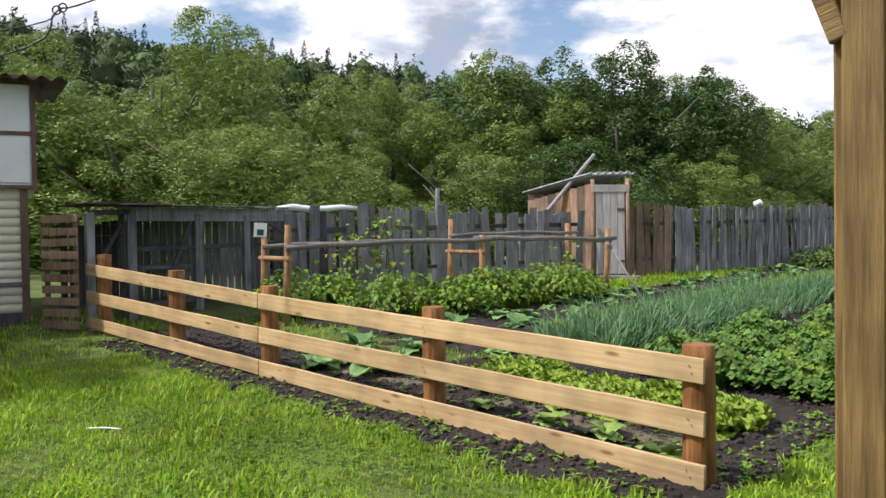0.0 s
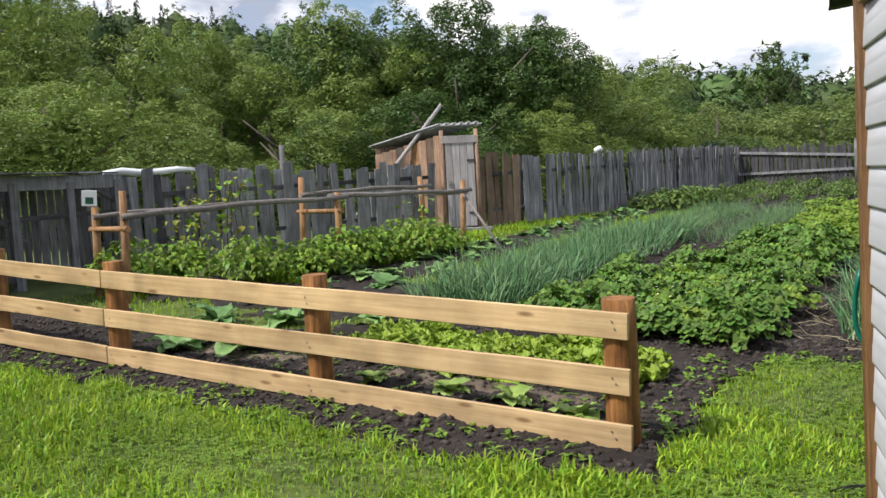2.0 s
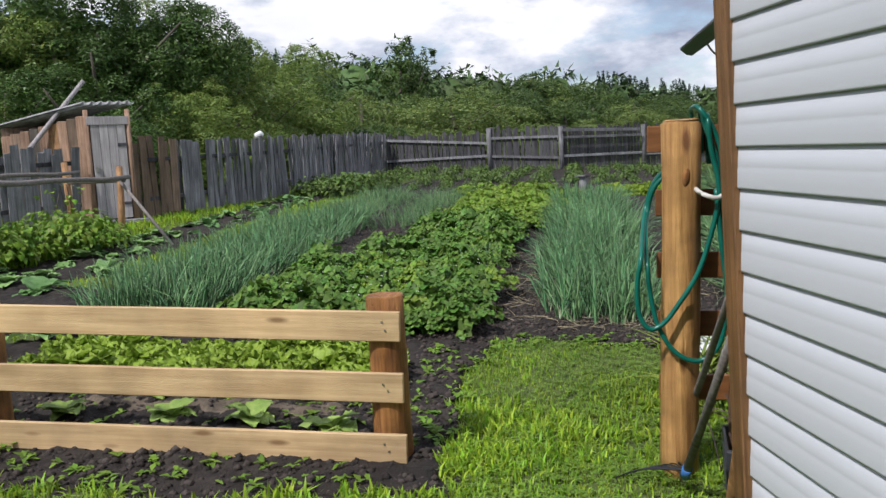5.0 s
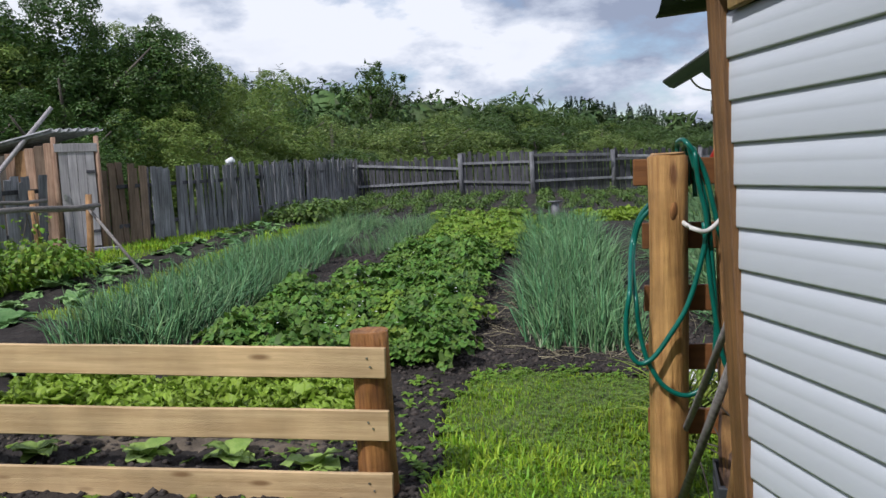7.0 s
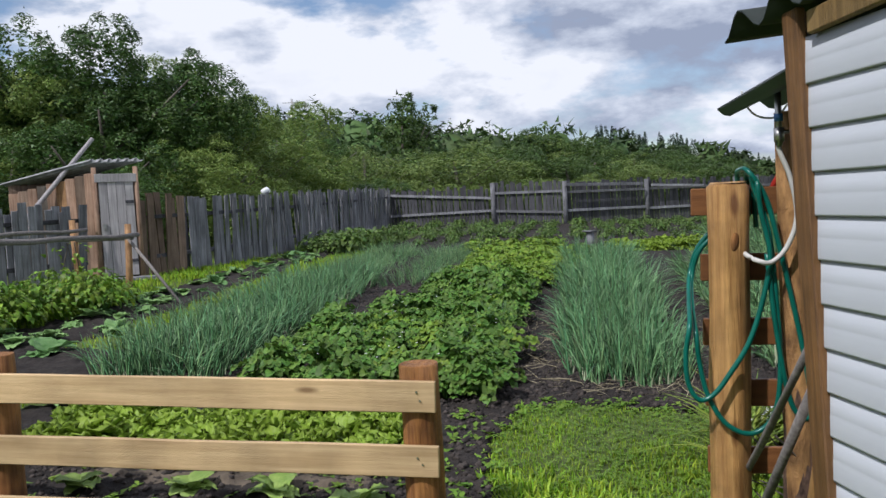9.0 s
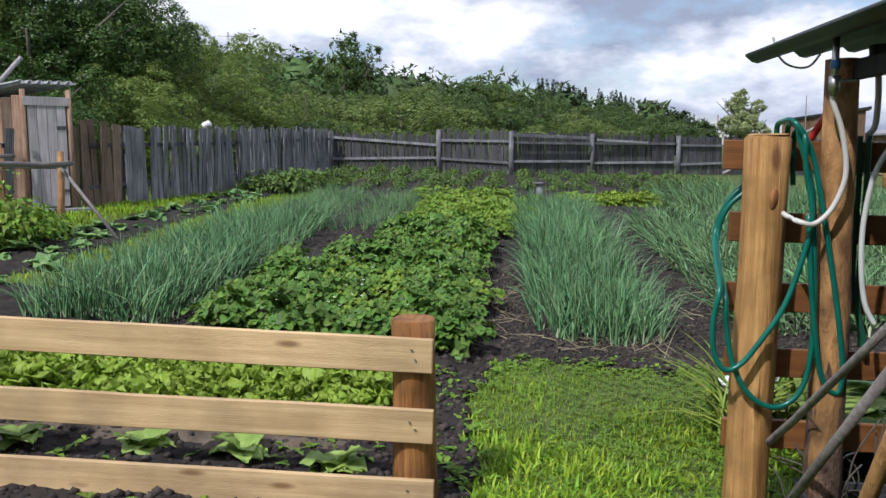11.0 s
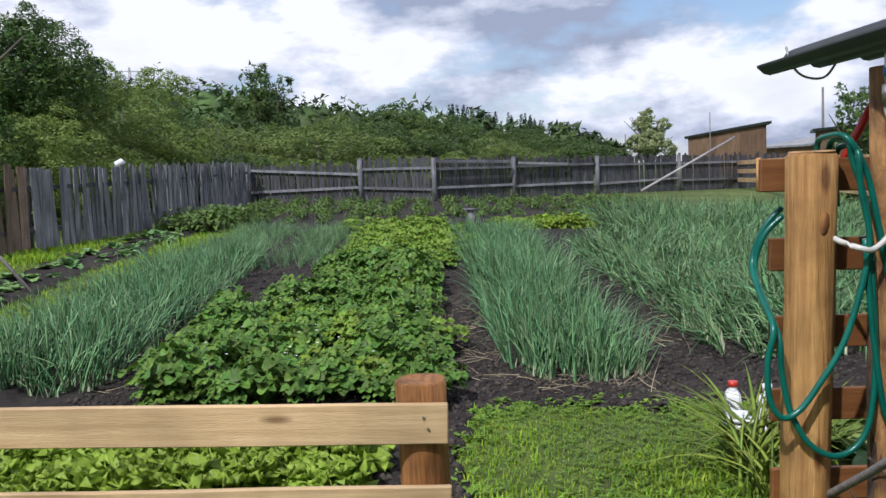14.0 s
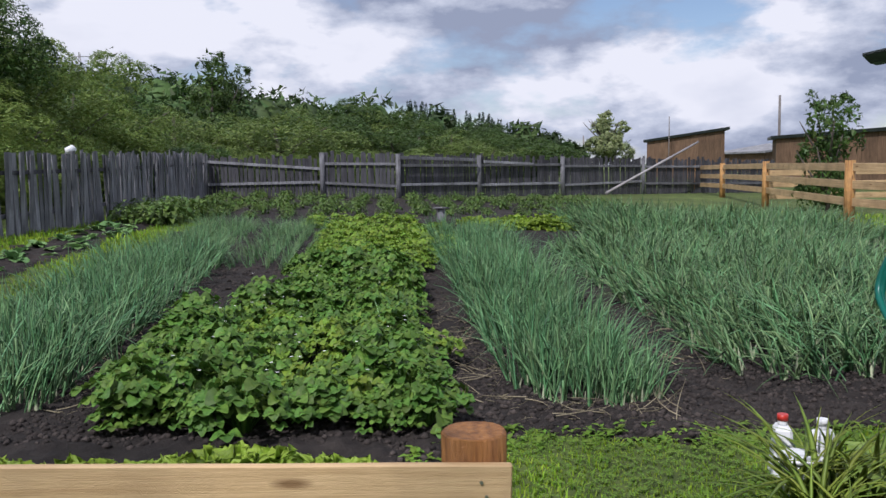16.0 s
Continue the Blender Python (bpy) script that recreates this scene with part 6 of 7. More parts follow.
for s, w, n, t in ((5.55, -0.62, 40, 0.62), (5.30, -0.70, 36, 0.6), (5.05, -0.72, 30, 0.5), (5.5, -0.30, 40, 0.62), (5.75, -0.35, 34, 0.55)):
    daylily(s, w, n, t)


def jug(at, turn, cap):
    """White plastic canister with a handle, shoulder and cap."""
    f = thing("canister", at, "white plastic canister with a %s cap in the grass" % cap, "canister", "canisters")
    m = Matrix.Translation(at) @ pose(0, 0, 0, 0, 0, turn)
    bm = box_bm(0.17, 0.11, 0.24, 0.02, True)
    for v in bm.verts:
        if v.co.z > 0.2:
            v.co.x *= 0.62
            v.co.y *= 0.72
            v.co.z += 0.03
    put("body", bm_mesh("body", bm, MAT["white"], False), m, f)
    put("neck", bm_mesh("neck", log_bm([(0, 0, 0.265), (0, 0, 0.30)], [0.024, 0.022], 14), MAT["white"], True), m, f)
    put("cap", bm_mesh("cap", log_bm([(0, 0, 0.295), (0, 0, 0.325)], [0.027, 0.026], 14), MAT["red" if cap == "red" else "white"], True), m, f)
    put("label", bm_mesh("label", box_bm(0.10, 0.004, 0.11, 0.0, True), MAT["greenlabel"]), m @ Matrix.Translation((0.01, -0.058, 0.06)), f)
    put("handle", bm_mesh("handle", log_bm([(0.07, 0, 0.2), (0.11, 0, 0.18), (0.11, 0, 0.10), (0.08, 0, 0.08)], [0.012] * 4, 8), MAT["white"], True), m, f)


jug(onground(3.80, 4.57), 30, "red")
jug(onground(3.86, 4.40), -20, "white")
bk = thing("white_pail", onground(3.60, 4.42), "white plastic pail standing in the grass", "pail")
put("body", bm_mesh("body", log_bm([(0, 0, 0), (0, 0, 0.10), (0, 0, 0.2), (0, 0, 0.205), (0, 0, 0.19)], [0.07, 0.08, 0.09, 0.098, 0.086], 20), MAT["white"], True), Matrix.Translation(onground(3.60, 4.42)), bk)
put("rim", bm_mesh("rim", log_bm([(0, 0, 0.188), (0, 0, 0.206)], [0.1, 0.1], 20), MAT["white"], True), Matrix.Translation(onground(3.60, 4.42)), bk)

# stump with a board on it in the far plot
st = thing("stump_stand", onground(12.8, 14.5), "short grey log standing on end with a board on top", "stump")
b = onground(12.8, 14.5, -0.05)
log("log", [b, b + UP * 0.2, b + UP * 0.40], [0.095, 0.09, 0.085], MAT["greywood"], st, 14, 0.15)
put("board", bm_mesh("board", box_bm(0.30, 0.24, 0.03, 0.004, True), MAT["greywood"]), Matrix.Translation(b + UP * 0.40) @ pose(0, 0, 0, 0, 4, 20), st)


def dry_stalks():
    parts = []
    for n, s0, s1, w0, w1 in ((130, 7.0, 10.5, -2.2, -1.65), (60, 6.7, 7.2, -1.7, -0.6), (60, 7.0, 9.5, -4.65, -4.3), (60, 7.5, 10, -0.65, 0.1)):
        s, w, p = scatter(n, s0, s1, w0, w1)
        p[:, 2] += soil_height(s, w) + 0.01
        parts.append(stamp(*blade_template(0.5, 0.012, 5), p, turns(rng.uniform(0, 6.28, n), rng.uniform(1.25, 1.6, n), rng.uniform(0, 6.28, n)), rng.uniform(0.12, 0.38, n)))
    put("dry_onion_leaves", np_mesh("dry_onion_leaves", *join(parts), MAT["straw"], False), Matrix(), None, "withered pale onion leaves lying on the soil", "dry leaves", kind="stuff")


dry_stalks()


def weeds():
    parts = []
    for n, s0, s1, w0, w1 in ((240, 3.65, 4.15, -9.5, -2.2), (120, 4.3, 6.4, -2.4, -1.9), (140, 4.3, 5.1, -6.5, -2.5), (160, 6.3, 6.7, -1.9, 1.0)):
        s, w, p = scatter(n, s0, s1, w0, w1)
        p[:, 2] += 0.03
        for k in range(5):
            parts.append(stamp(*cupped_leaf(1, 0.55, 2, 2, 0.6), p, turns(rng.uniform(0, 6.28, n), rng.uniform(-0.6, 0.2, n)), rng.uniform(0.02, 0.065, n)))
    put("weeds", np_mesh("weeds", *join(parts), MAT["clover"], False), Matrix(), None, "small green weeds at the edge of the soil", "weeds", kind="stuff")


weeds()


# ---- trees ----
SMALL_LEAF = (np.array([(0, -0.20, 0), (0.12, 0.24, 0.06), (1, 0, -0.04)]), np.array([(0, 2, 1)]))


def crown_mesh(seed, mat, leaves=46000, lumps=13, blobs=190, leaf=0.0150, low=0.06, shape="round", open_air=0.0):
    """A crown 1 tall and about 0.9 wide: big lumps, each set with small upright clumps, their skins covered with leaves."""
    r = np.random.default_rng(seed)
    tall = np.array([1, 1, 1.35])
    big = []
    while len(big) < lumps:
        p = r.uniform((-0.5, -0.5, low), (0.5, 0.5, 0.90))
        u = (p[2] - low) / (1 - low)
        wide = {"round": 0.36 * math.sin(math.pi * (0.16 + 0.74 * u)) ** 0.7, "tall": 0.20 * math.sin(math.pi * (0.12 + 0.8 * u)) ** 0.8, "wide": 0.42 * (1 - u ** 2.2) ** 0.6}[shape]
        if math.hypot(p[0], p[1]) < wide and (len(big) < 3 or min(np.linalg.norm((p - q[:3])) for q in big) > 0.07):
            big.append((*p, r.uniform(0.11, 0.20) * (1.1 - 0.5 * u) * (1 - 0.45 * open_air)))
    big = np.array(big)
    m = blobs * 5
    k = r.choice(lumps, m, p=big[:, 3] ** 2 / (big[:, 3] ** 2).sum())
    d = r.normal(size=(m, 3))
    d /= np.linalg.norm(d, axis=1, keepdims=True)
    p = big[k, :3] + d * big[k, 3][:, None] * tall
    near = np.linalg.norm((p[:, None] - big[None, :, :3]) / tall, axis=2) / big[None, :, 3]
    near[np.arange(m), k] = 9
    ok = (near.min(axis=1) > 0.9) & (d[:, 2] > -0.45) & (p[:, 2] > low * 0.5)
    p, d, k = p[ok][:blobs], d[ok][:blobs], k[ok][:blobs]
    size = big[k, 3] * r.uniform(0.22, 0.46, len(p))
    # leaves on the clumps, turned outwards and up
    n_in, n_up = int(leaves * 0.16), int(leaves * 0.04)
    n = leaves - n_in - n_up
    q = r.choice(len(p), n, p=size ** 1.6 / (size ** 1.6).sum())
    e = r.normal(size=(n, 3))
    e /= np.linalg.norm(e, axis=1, keepdims=True)
    e = e + 0.75 * d[q] + [0, 0, 0.25]
    e /= np.linalg.norm(e, axis=1, keepdims=True)
    pos = p[q] + e * (size[q] * (0.55 + 0.55 * r.random(n) ** 0.6))[:, None] * tall
    parts = [stamp(*SMALL_LEAF, pos, facing(e + 0.42 * r.normal(size=e.shape), r), leaf * r.uniform(0.6, 1.4, n))]
    # leaves deeper inside, which close the lumps
    q = r.choice(lumps, n_in, p=big[:, 3] ** 2 / (big[:, 3] ** 2).sum())
    e = r.normal(size=(n_in, 3))
    e /= np.linalg.norm(e, axis=1, keepdims=True)
    parts.append(stamp(*SMALL_LEAF, big[q, :3] + e * (big[q, 3] * r.uniform(0.7, 0.98, n_in))[:, None] * tall, facing(e + 0.5 * r.normal(size=e.shape), r), leaf * r.uniform(1.2, 2.2, n_in)))
    # upright shoots that feather the outline
    q = r.choice(len(p), n_up)
    stem = (r.integers(0, 5, n_up) + 10 * q) * 12.9898
    side = np.stack([np.sin(stem) * 0.6, np.cos(stem * 1.7) * 0.6, np.full(n_up, 1.6)], -1) + d[q] * 0.9
    pos = p[q] + side * (size[q] * 0.75 * r.random(n_up) ** 1.5)[:, None] + 0.004 * r.normal(size=(n_up, 3))
    parts.append(stamp(*SMALL_LEAF, pos, facing(side + 1.2 * r.normal(size=side.shape), r), leaf * r.uniform(0.6, 1.2, n_up)))
    return np_mesh("crown", *join(parts), mat)


def trunk_mesh(seed, limbs=7):
    r = np.random.default_rng(seed)
    bm = bmesh.new()
    parts = [([(0, 0, -0.02), (0.01, 0, 0.2), (0.02, 0.01, 0.45), (0, 0.02, 0.78)], [0.022, 0.018, 0.013, 0.005])]
    for k in range(limbs):
        a, z = r.uniform(0, 6.28), r.uniform(0.04, 0.5)
        e = Vector((math.cos(a), math.sin(a), 0)) * r.uniform(0.15, 0.32)
        parts.append(([(0, 0, z), (e.x * 0.5, e.y * 0.5, z + 0.14), (e.x, e.y, z + 0.33)], [0.011, 0.008, 0.003]))
    me = bpy.data.meshes.new("trunk")
    for pts, rad in parts:
        b2 = log_bm(pts, rad, 7, 0.2, seed=seed)
        tmp = bpy.data.meshes.new("limb")
        b2.to_mesh(tmp)
        b2.free()
        bm.from_mesh(tmp)
        bpy.data.meshes.remove(tmp)
    return bm_mesh("trunk", bm, MAT["bark"], True)


def tree_kind(name, seed, mat, label, category, **kw):
    f = new(name)
    f.empty_display_size = 0.1
    tagged(f, label, category)
    WORLD_OF[f] = Matrix()
    put("trunk", trunk_mesh(seed), Matrix(), f)
    put("crown", crown_mesh(seed, mat, **kw), Matrix(), f)
    return f


KINDS = {
    "w1": tree_kind("willow_tree", 1, MAT["willow"], "dense green willow with a rounded crown", "tree", leaf=0.0135),
    "w2": tree_kind("willow_tree", 2, MAT["willow"], "spreading green willow thicket", "tree", shape="wide", lumps=15, leaf=0.0135),
    "w3": tree_kind("willow_tree", 3, MAT["willow"], "tall uneven green willow", "tree", lumps=11, leaf=0.0135),
    "d1": tree_kind("alder_tree", 4, MAT["darkleaf"], "dark green leafy alder", "tree", leaf=0.0135),
    "d2": tree_kind("alder_tree", 5, MAT["darkleaf"], "low dark green alder thicket", "tree", shape="wide", lumps=15, leaf=0.0135),
    "t1": tree_kind("alder_tree", 6, MAT["darkleaf"], "slender tall tree with a thin top", "tree", shape="tall", lumps=11, blobs=90, leaves=9000, leaf=0.022, open_air=0.5),
    "fw": tree_kind("willow_tree", 11, MAT["farwillow"], "distant green willow thicket behind the fence", "tree", shape="wide", lumps=14, leaves=21000, leaf=0.017),
    "fd": tree_kind("alder_tree", 12, MAT["fardark"], "distant dark leafy tree behind the fence", "tree", leaves=21000, leaf=0.017),
    "fl": tree_kind("willow_tree", 13, MAT["farwillow"], "distant rounded light green willow", "tree", leaves=21000, leaf=0.017),
    "ft": tree_kind("pine_tree", 14, MAT["fardark"], "tall lone tree with open uneven branches", "tree", shape="tall", lumps=14, blobs=70, leaves=5200, leaf=0.026, low=0.3, open_air=0.8),
    "ap": tree_kind("apple_tree", 15, MAT["darkleaf"], "small dark apple tree behind the new fence", "tree", shape="tall", lumps=16, blobs=90, leaves=6500, leaf=0.028, low=0.1, open_air=0.7),
    "p1": tree_kind("birch_tree", 7, MAT["paleleaf"], "pale green birch standing alone", "tree", shape="tall", lumps=15, blobs=90, leaves=9000, low=0.10, leaf=0.034, open_air=0.6),
}
USED = set()


def tree(kind, az, dist, top, wide, group="trees behind the fence"):
    """A tree by its bearing in degrees, distance, height of the top above sea of the garden and width."""
    x, y = dist * math.sin(radians(az)), dist * math.cos(radians(az))
    g = float(gz(x, y)) + float(hill(x, y)) - 0.1
    h = top - g
    m = Matrix.Translation((x, y, g)) @ pose(0, 0, 0, 0, 0, (az * 47 + dist * 13) % 360) @ Matrix.Diagonal((wide, wide, h, 1))
    src = KINDS[kind]
    if kind not in USED:
        USED.add(kind)
        src.matrix_basis = m
        WORLD_OF[src] = m
        tagged(src, group=group)
    else:
        src2 = copy_thing(src, m @ Matrix.Diagonal((1 / src.scale[0], 1 / src.scale[1], 1 / src.scale[2], 1)))
        tagged(src2, group=group)


def el(e, d):
    return 1.61 + d * math.tan(radians(e))


TREES = [("w1", -27, 24, 10.5, 7), ("w2", -23, 23, 9.6, 7), ("w1", -18.5, 25, 12.6, 7), ("w3", -14.5, 26, 11.9, 7), ("w2", -20, 20.5, 7.2, 6), ("w2", -14, 20, 8.0, 6), ("w1", -10, 23, 9.3, 5),
         ("w2", -8, 20, 5.2, 4.5), ("w1", -5.8, 24, 6.6, 4), ("w3", -3, 25, 9.6, 5), ("w1", 0, 25, 9.3, 6), ("t1", 2.8, 27, 12.0, 3.6), ("w3", 5, 25, 10.4, 6), ("w2", 1.5, 21, 6.0, 5),
         ("d1", 8.8, 26, 11.6, 7), ("d1", 12.4, 25, 10.4, 6.5), ("d2", 6.8, 22, 6.5, 5), ("d2", 11, 21.5, 5.8, 5), ("d1", 15.5, 27, 9.6, 6), ("w3", 18.3, 29, 8.8, 6), ("t1", 17.4, 30, 9.6, 3.5), ("w2", 21, 30, 6.2, 6),
         ("w2", 16, 23.5, 5.0, 5), ("w2", 19, 26, 4.6, 5), ("w2", -31, 25, 10.5, 8), ("w1", -36, 26, 10.5, 8), ("w1", 23.5, 36, 6.2, 6), ("d2", 24.5, 34, 4.6, 7)]
for kind, az, d, e, wd in TREES:
    tree(kind, az, d, el(e, d), wd * 1.15)
r2 = np.random.default_rng(31)
for az in np.arange(25.5, 54, 1.9):
    d = r2.uniform(38, 46)
    e = np.interp(az, [25, 30, 36, 40, 44, 48, 52, 55], [5.0, 4.2, 3.5, 3.4, 3.0, 2.2, 1.7, 1.2]) * r2.uniform(0.85, 1.1)
    tree(("fw", "fl", "fd", "fw", "fd")[int(r2.integers(5))], az, d, el(e, d), r2.uniform(6, 8.5))
for az in np.arange(38, 51, 1.6):
    d = r2.uniform(58, 66)
    e = np.interp(az, [38, 42, 46, 51], [4.4, 4.2, 3.4, 2.4]) * r2.uniform(0.92, 1.08)
    tree(("fd", "fw", "fd")[int(r2.integers(3))], az, d, el(e, d), r2.uniform(8, 11))
for az in np.arange(20.5, 47, 2.7):
    d = r2.uniform(35, 38.5)
    e = np.interp(az, [20, 26, 32, 40, 47], [3.2, 2.6, 2.0, 1.7, 1.2]) * r2.uniform(0.75, 1.15)
    tree(("fl", "fw")[int(r2.integers(2))], az, d, el(e, d), r2.uniform(4, 6))
tree("ft", 32.5, 57.2, 9.0, 9.0, "lone trees")
tree("p1", 58.4, 84, el(3.75, 84), 8.2, "lone trees")
tree("d1", -41.8, 10.2, 5.4, 3.6, "garden trees")
tree("ap", 66.6, 24.7, 3.6, 3.4, "garden trees")


def spruce_mesh(seed):
    r = np.random.default_rng(seed)
    n = 420
    z = r.random(n) ** 0.8
    a = r.uniform(0, 6.28, n)
    rad = 0.17 * (1 - z) * (0.75 + 0.35 * np.sin(z * 46)) * r.uniform(0.55, 1, n)
    p = np.stack([np.cos(a) * rad, np.sin(a) * rad, 0.05 + 0.95 * z], -1)
    return stamp(*LEAF, p, turns(a, r.uniform(0.2, 0.7, n)), 0.085 * (1.1 - 0.75 * z))


def far_woods():
    """Woods on the ridge: clumps of leaves and pointed spruces, too many to count."""
    parts, dark = [], []
    r = np.random.default_rng(77)
    n = 1150
    az = np.concatenate([r.uniform(-50, 34, n - 400), r.uniform(30, 57, 400)])
    d = np.sqrt(r.uniform(62 ** 2, 185 ** 2, n))
    x, y = d * np.sin(np.radians(az)), d * np.cos(np.radians(az))
    g = gz(x, y) + hill(x, y)
    h = r.uniform(6.0, 9.5, n) * np.interp(az, [-50, -10, 0, 30, 45, 57], [0.78, 0.82, 0.95, 0.9, 0.6, 0.3])
    ball = bmesh.new()
    bmesh.ops.create_icosphere(ball, subdivisions=2, radius=1.0)
    bv, bf = np.array([v.co[:] for v in ball.verts]), np.array([[v.index for v in f.verts] for f in ball.faces])
    ball.free()
    shapes = []
    for q in range(8):
        k = np.array([1 + 0.15 * noise.noise((v[0] * 1.6 + q * 9, v[1] * 1.6, v[2] * 1.6)) + 0.12 * noise.noise((v[0] * 4, v[1] * 4 + q * 5, v[2] * 4)) + 0.05 * noise.noise((v[0] * 9, v[1] * 9, v[2] * 9 + q)) for v in bv])
        shapes.append(bv * k[:, None] * [0.33, 0.33, 0.55])
    base = np.stack([x, y, g + h * 0.42], -1)
    for q in range(8):
        e = np.arange(n) % 8 == q
        c, sn = np.cos(az[e] * 9), np.sin(az[e] * 9)
        spin = np.stack([c, -sn, 0 * c, sn, c, 0 * c, 0 * c, 0 * c, 0 * c + 1], -1).reshape(-1, 3, 3)
        parts.append(stamp(shapes[q] * 0.80, bf, base[e], spin, h[e]))
        o = r.integers(0, len(bv), (e.sum(), 420))
        p = base[e][:, None] + (shapes[q][o] + 0.022 * r.normal(size=o.shape + (3,))) * h[e][:, None, None] * r.uniform(0.86, 1.06, o.shape)[..., None]
        k = p.shape[0] * 420
        parts.append(stamp(*SMALL_LEAF, p.reshape(-1, 3), facing(bv[o].reshape(-1, 3) + 0.5 * r.normal(size=(k, 3)), r), r.uniform(0.4, 0.95, k)))
    put("far_woods", np_mesh("far_woods", *join(parts), MAT["forest"], False), Matrix(), None, "dark green deciduous wood covering the ridge", "forest", kind="stuff")
    spr = [spruce_mesh(i) for i in range(5)]
    for i in range(170):
        if i < 120:
            a, dd = r.uniform(46, 57.5), r.uniform(115, 170)
            hh = dd * math.tan(radians(np.interp(a, [46, 50, 52, 57.5], [4.0, 3.7, 3.4, 1.7]))) * r.uniform(0.75, 1.05)
        else:
            a, dd = r.uniform(-34, -2), r.uniform(90, 175)
            hh = r.uniform(6.8, 9.6)
        xx, yy = dd * math.sin(radians(a)), dd * math.cos(radians(a))
        gg = float(gz(xx, yy)) + float(hill(xx, yy))
        v, f = spr[i % 5]
        c, s = math.cos(i), math.sin(i)
        q = v @ np.array([[c, s, 0], [-s, c, 0], [0, 0, 1]])
        dark.append((q * hh + [xx, yy, gg], f))
    put("far_spruces", np_mesh("far_spruces", *join(dark), MAT["spruce"]), Matrix(), None, "pointed dark spruces on the ridge", "forest", kind="stuff")


far_woods()


# ---- right-hand distance: new fence, huts, poles ----
def far_board_fence():
    f = thing("board_fence", onground(18.6, 8.2), "new yellow-brown board fence on the grass", "fence")
    P = [onground(*p) for p in ((34.5, 18.6), (31.0, 16.0), (25.2, 12.3), (18.4, 8.15), (14.5, 3.4))]
    tops = (1.62, 1.66, 1.70, 1.69, 1.60)
    for p, t in zip(P, tops):
        log("post", [p - UP * 0.1, Vector((p.x, p.y, t))], [0.11, 0.10], MAT["post_pale"], f, 12, 0.1)
    for k in range(len(P) - 1):
        for dz in (0.14, 0.50, 0.86):
            a, b = Vector((P[k].x, P[k].y, tops[k] - dz)), Vector((P[k + 1].x, P[k + 1].y, tops[k + 1] - dz))
            board("board", a, b, 0.17, 0.03, MAT["pine"], f)
    Q = [onground(*p) for p in ((25.2, 12.3), (27.5, 9.4), (30.0, 6.2))]
    for p in Q[1:]:
        log("post", [p - UP * 0.1, Vector((p.x, p.y, 1.45))], [0.10, 0.10], MAT["post_pale"], f, 12, 0.1)
    for k in range(2):
        for dz in (0.2, 0.55, 0.9):
            board("board", Vector((Q[k].x, Q[k].y, 1.55 - dz)), Vector((Q[k + 1].x, Q[k + 1].y, 1.55 - dz)), 0.17, 0.03, MAT["pine"], f)


far_board_fence()


def hut(name, corners, z0, ztops, roof, label):
    """A plank hut: four corners, a wall of boards each, and a single-slope roof."""
    c = [Vector((x, y, 0)) for x, y in corners]
    f = thing(name, (c[0].x, c[0].y, z0), label, "hut")
    for k in range(4):
        a, b, za, zb = c[k], c[(k + 1) % 4], ztops[k], ztops[(k + 1) % 4]
        n = max(3, int((b - a).length / 0.9))
        for j in range(n):
            u = (j + 0.5) / n
            h = za + (zb - za) * u - z0
            x = (b - a).normalized()
            m = Matrix((x, UP.cross(x), UP)).transposed().to_4x4()
            m.translation = a.lerp(b, u) + UP * z0
            put("wall_board", bm_mesh("wall_board", box_bm((b - a).length / n * 0.98, 0.06, h, 0.0, True), MAT["plank"]), m, f)
    ctr = sum(c, Vector()) / 4
    bm = bmesh.new()
    low = [bm.verts.new((p + (p - ctr) * 0.12) + UP * z) for p, z in zip(c, ztops)]
    high = [bm.verts.new(v.co + UP * 0.18) for v in low]
    bm.faces.new(low[::-1])
    bm.faces.new(high)
    for k in range(4):
        bm.faces.new((low[k], low[(k + 1) % 4], high[(k + 1) % 4], high[k]))
    put("roof", bm_mesh("roof", bm, MAT[roof]), Matrix(), f)
    return f


hut("hut", [(60.3, 34.0), (55.2, 25.8), (60.0, 28.0), (65.0, 36.3)], 0.2, [3.35, 3.85, 3.95, 3.45], "darkroof", "brown plank hut with a sloping tin roof")
hut("hut", [(50.2, 20.6), (46.5, 13.5), (51, 15.0), (55, 22.5)], 0.2, [3.0, 3.15, 3.2, 3.05], "darkroof", "low brown plank shed with a flat roof")
hut("hut", [(84, 38), (80, 32), (86, 29), (89, 35)], 0.2, [2.5, 2.5, 3.4, 3.4], "slate", "distant hut with a pale grey roof")
for (x, y), h, r, lab in (((60.5, 24.0), 6.3, 0.10, "thin grey utility pole in the distance"), ((84, 54), 5.0, 0.09, "thin wooden pole on the horizon"), ((57.8, 31), 5.1, 0.04, "thin mast on the hut roof")):
    p = onground(x, y, -0.1)
    tagged(log("utility_pole", [p, Vector((p.x, p.y, h))], [r, r * 0.8], MAT["greypole"], None, 8, 0), lab, "pole")
tip = Vector((33.0, 17.85, 2.55))
p0 = onground(28.0, 19.3, 0.1)
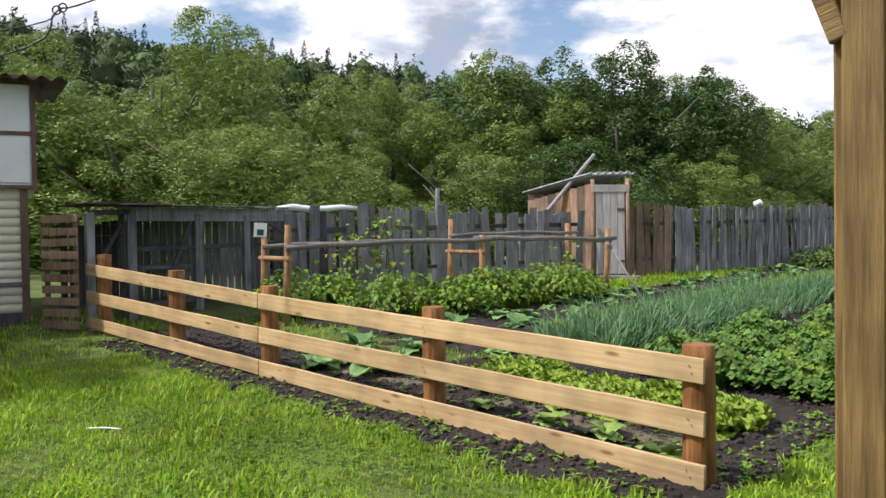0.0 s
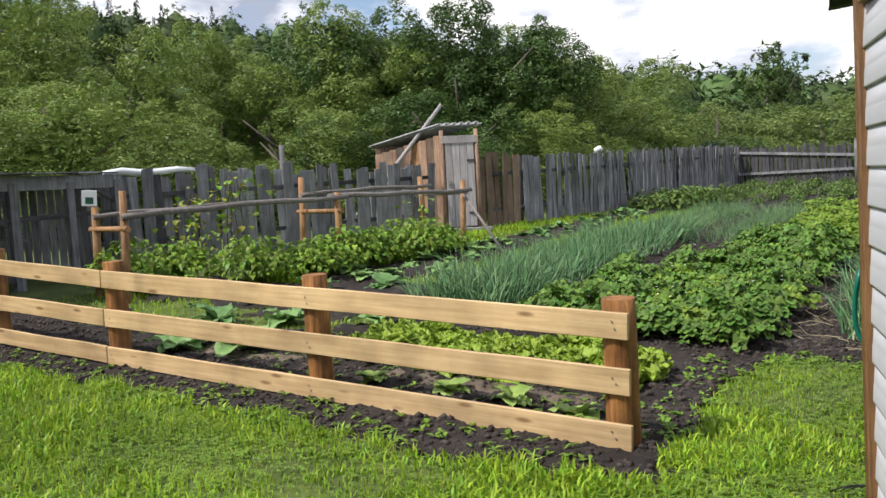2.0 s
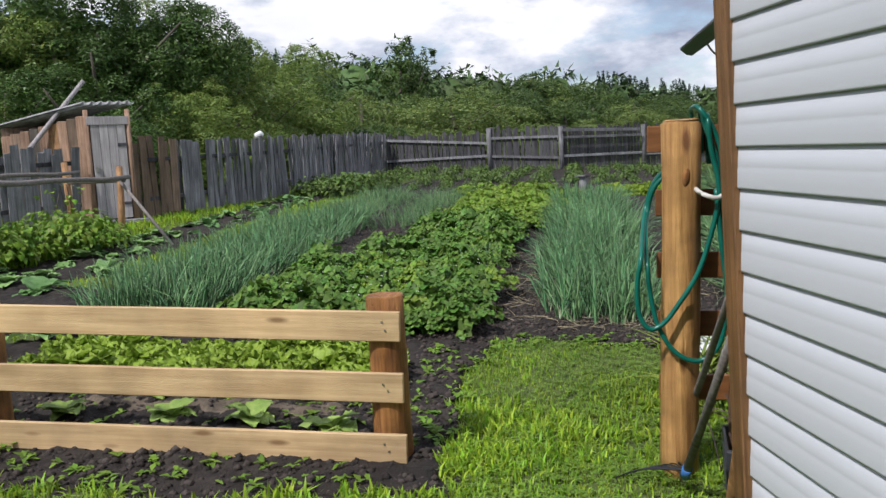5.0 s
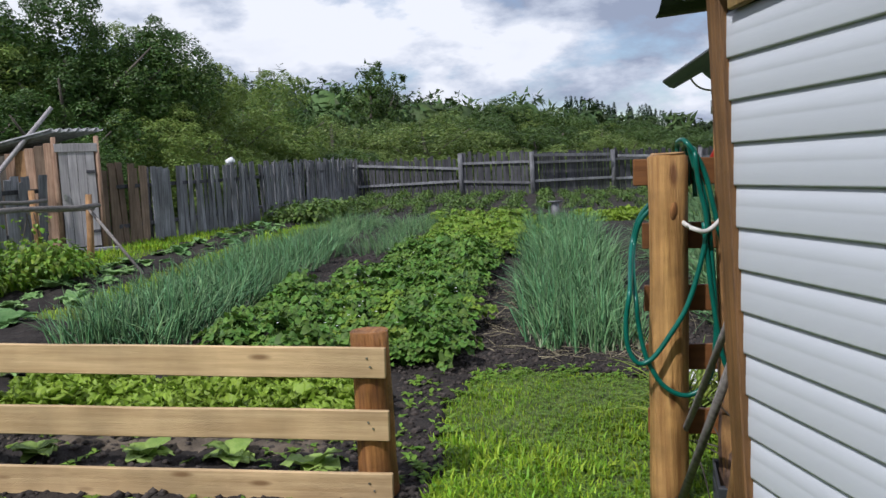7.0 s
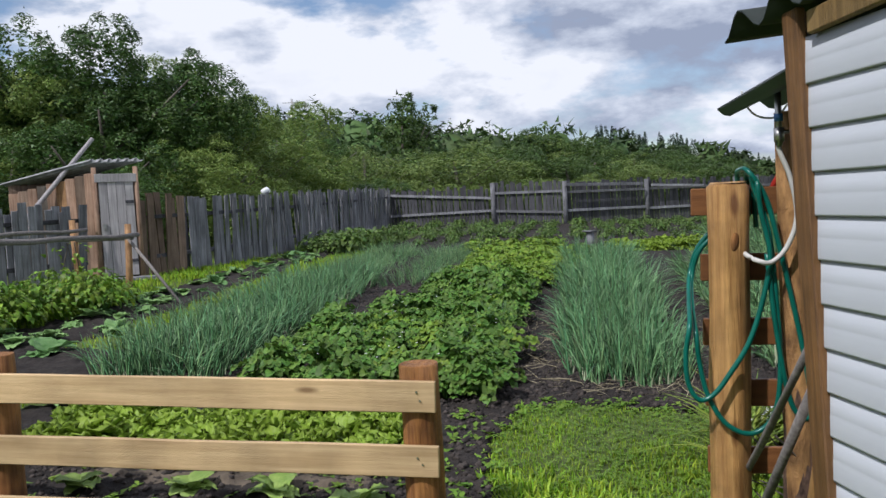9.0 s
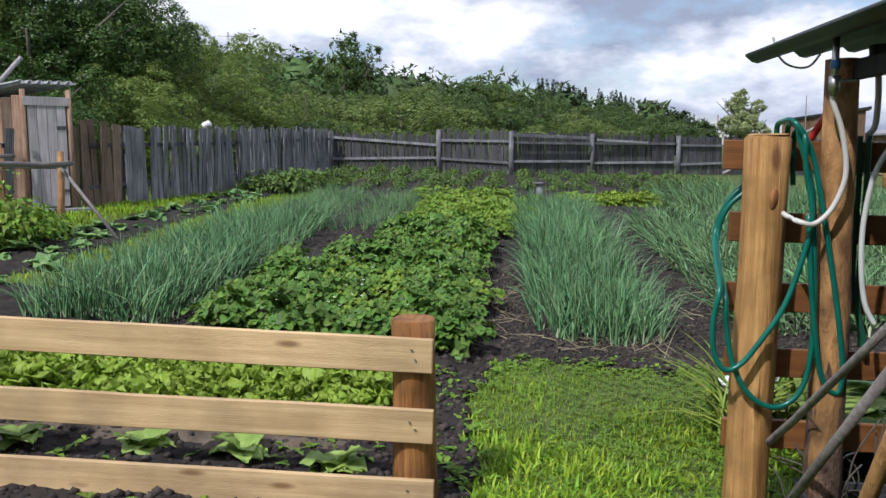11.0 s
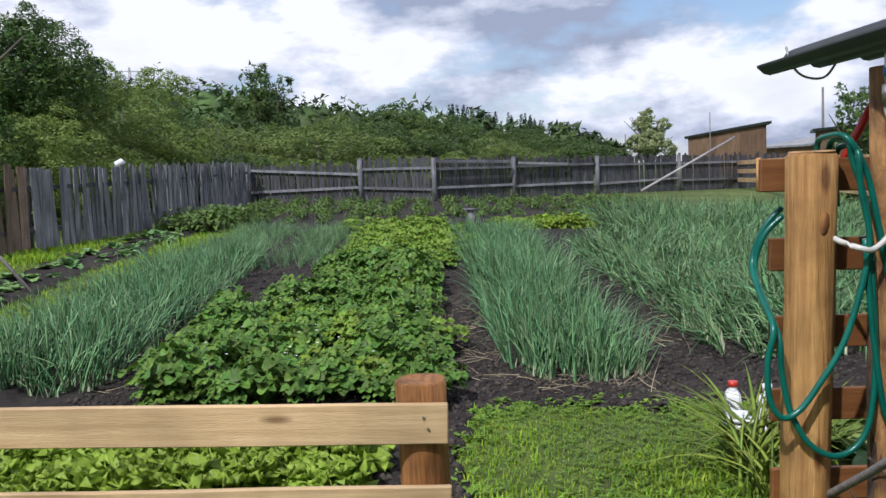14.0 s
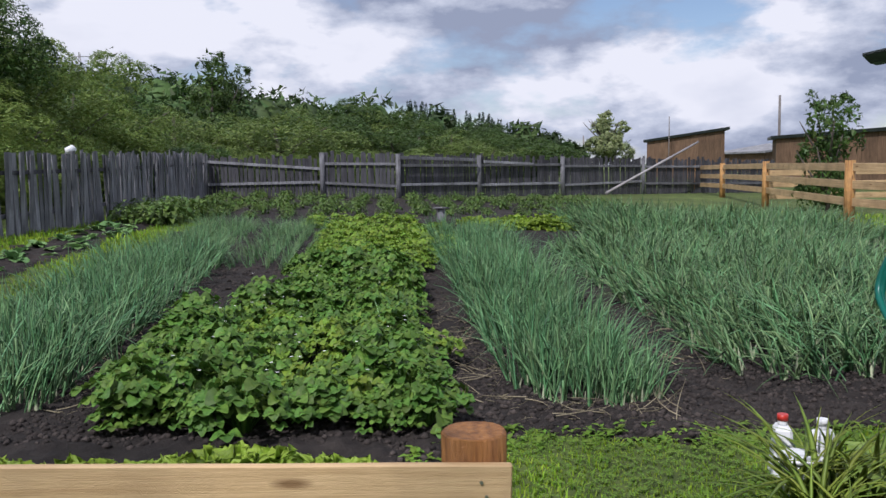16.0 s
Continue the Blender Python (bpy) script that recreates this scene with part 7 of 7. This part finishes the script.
tagged(log("leaning_pole", [p0, p0.lerp(tip, 0.5), tip], [0.05, 0.045, 0.04], MAT["doorwood"], None, 10, 0.1), "long pale pole leaning on the far fence", "pole")
fr = thing("timber_frame", onground(33, 8.0), "unfinished grey timber roof frame", "timber frame")
for k in range(3):
    a, b, c = onground(33 + k * 1.2, 9.2 - 0.5 * k), onground(32.2 + k * 1.2, 6.0 - 0.5 * k), Vector((32.8 + k * 1.2, 7.6 - 0.5 * k, 3.7))
    a2, b2 = Vector((a.x, a.y, 2.5)), Vector((b.x, b.y, 2.5))
    for p, q in ((a, a2), (b, b2), (a2, c), (b2, c), (a2, b2)):
        board("timber", p, q, 0.14, 0.12, MAT["greypole"], fr, up=UP if abs((q - p).normalized().z) < 0.9 else Vector((1, 0, 0)))

a, b = onground(-2.52, 5.76, 0.04), onground(-2.27, 5.74, 0.04)
tagged(tube("white_strip", [a, a.lerp(b, 0.5) + UP * 0.006, b], 0.006, MAT["white"]), "thin white plastic strip lying on the lawn", "strip")


def pylon(az, dist, tall):
    """A slender lattice mast with crossarms, far off on the ridge."""
    x, y = dist * math.sin(radians(az)), dist * math.cos(radians(az))
    b = Vector((x, y, float(gz(x, y)) + float(hill(x, y)) - 0.2))
    f = thing("pylon", b, "thin grey power pylon on the wooded ridge", "pylon", "pylons")
    side = Vector((math.cos(radians(az)), -math.sin(radians(az)), 0))
    top = b + UP * tall
    for k in (-1, 1):
        log("leg", [b + side * 1.1 * k, top + side * 0.12 * k], [0.14, 0.09], MAT["metal"], f, 6, 0)
    for j in range(6):
        z0, z1 = tall * j / 6, tall * (j + 1) / 6
        w0, w1 = 1.1 - 0.98 * j / 6, 1.1 - 0.98 * (j + 1) / 6
        k = 1 if j % 2 else -1
        log("brace", [b + UP * z0 + side * w0 * k, b + UP * z1 - side * w1 * k], [0.06, 0.06], MAT["metal"], f, 6, 0)
    for z, w in ((0.95, 2.2), (0.82, 2.8)):
        log("crossarm", [b + UP * tall * z - side * w, b + UP * tall * z + side * w], [0.08, 0.08], MAT["metal"], f, 6, 0)


pylon(26.2, 205, 18.5)
pylon(27.1, 210, 18.5)
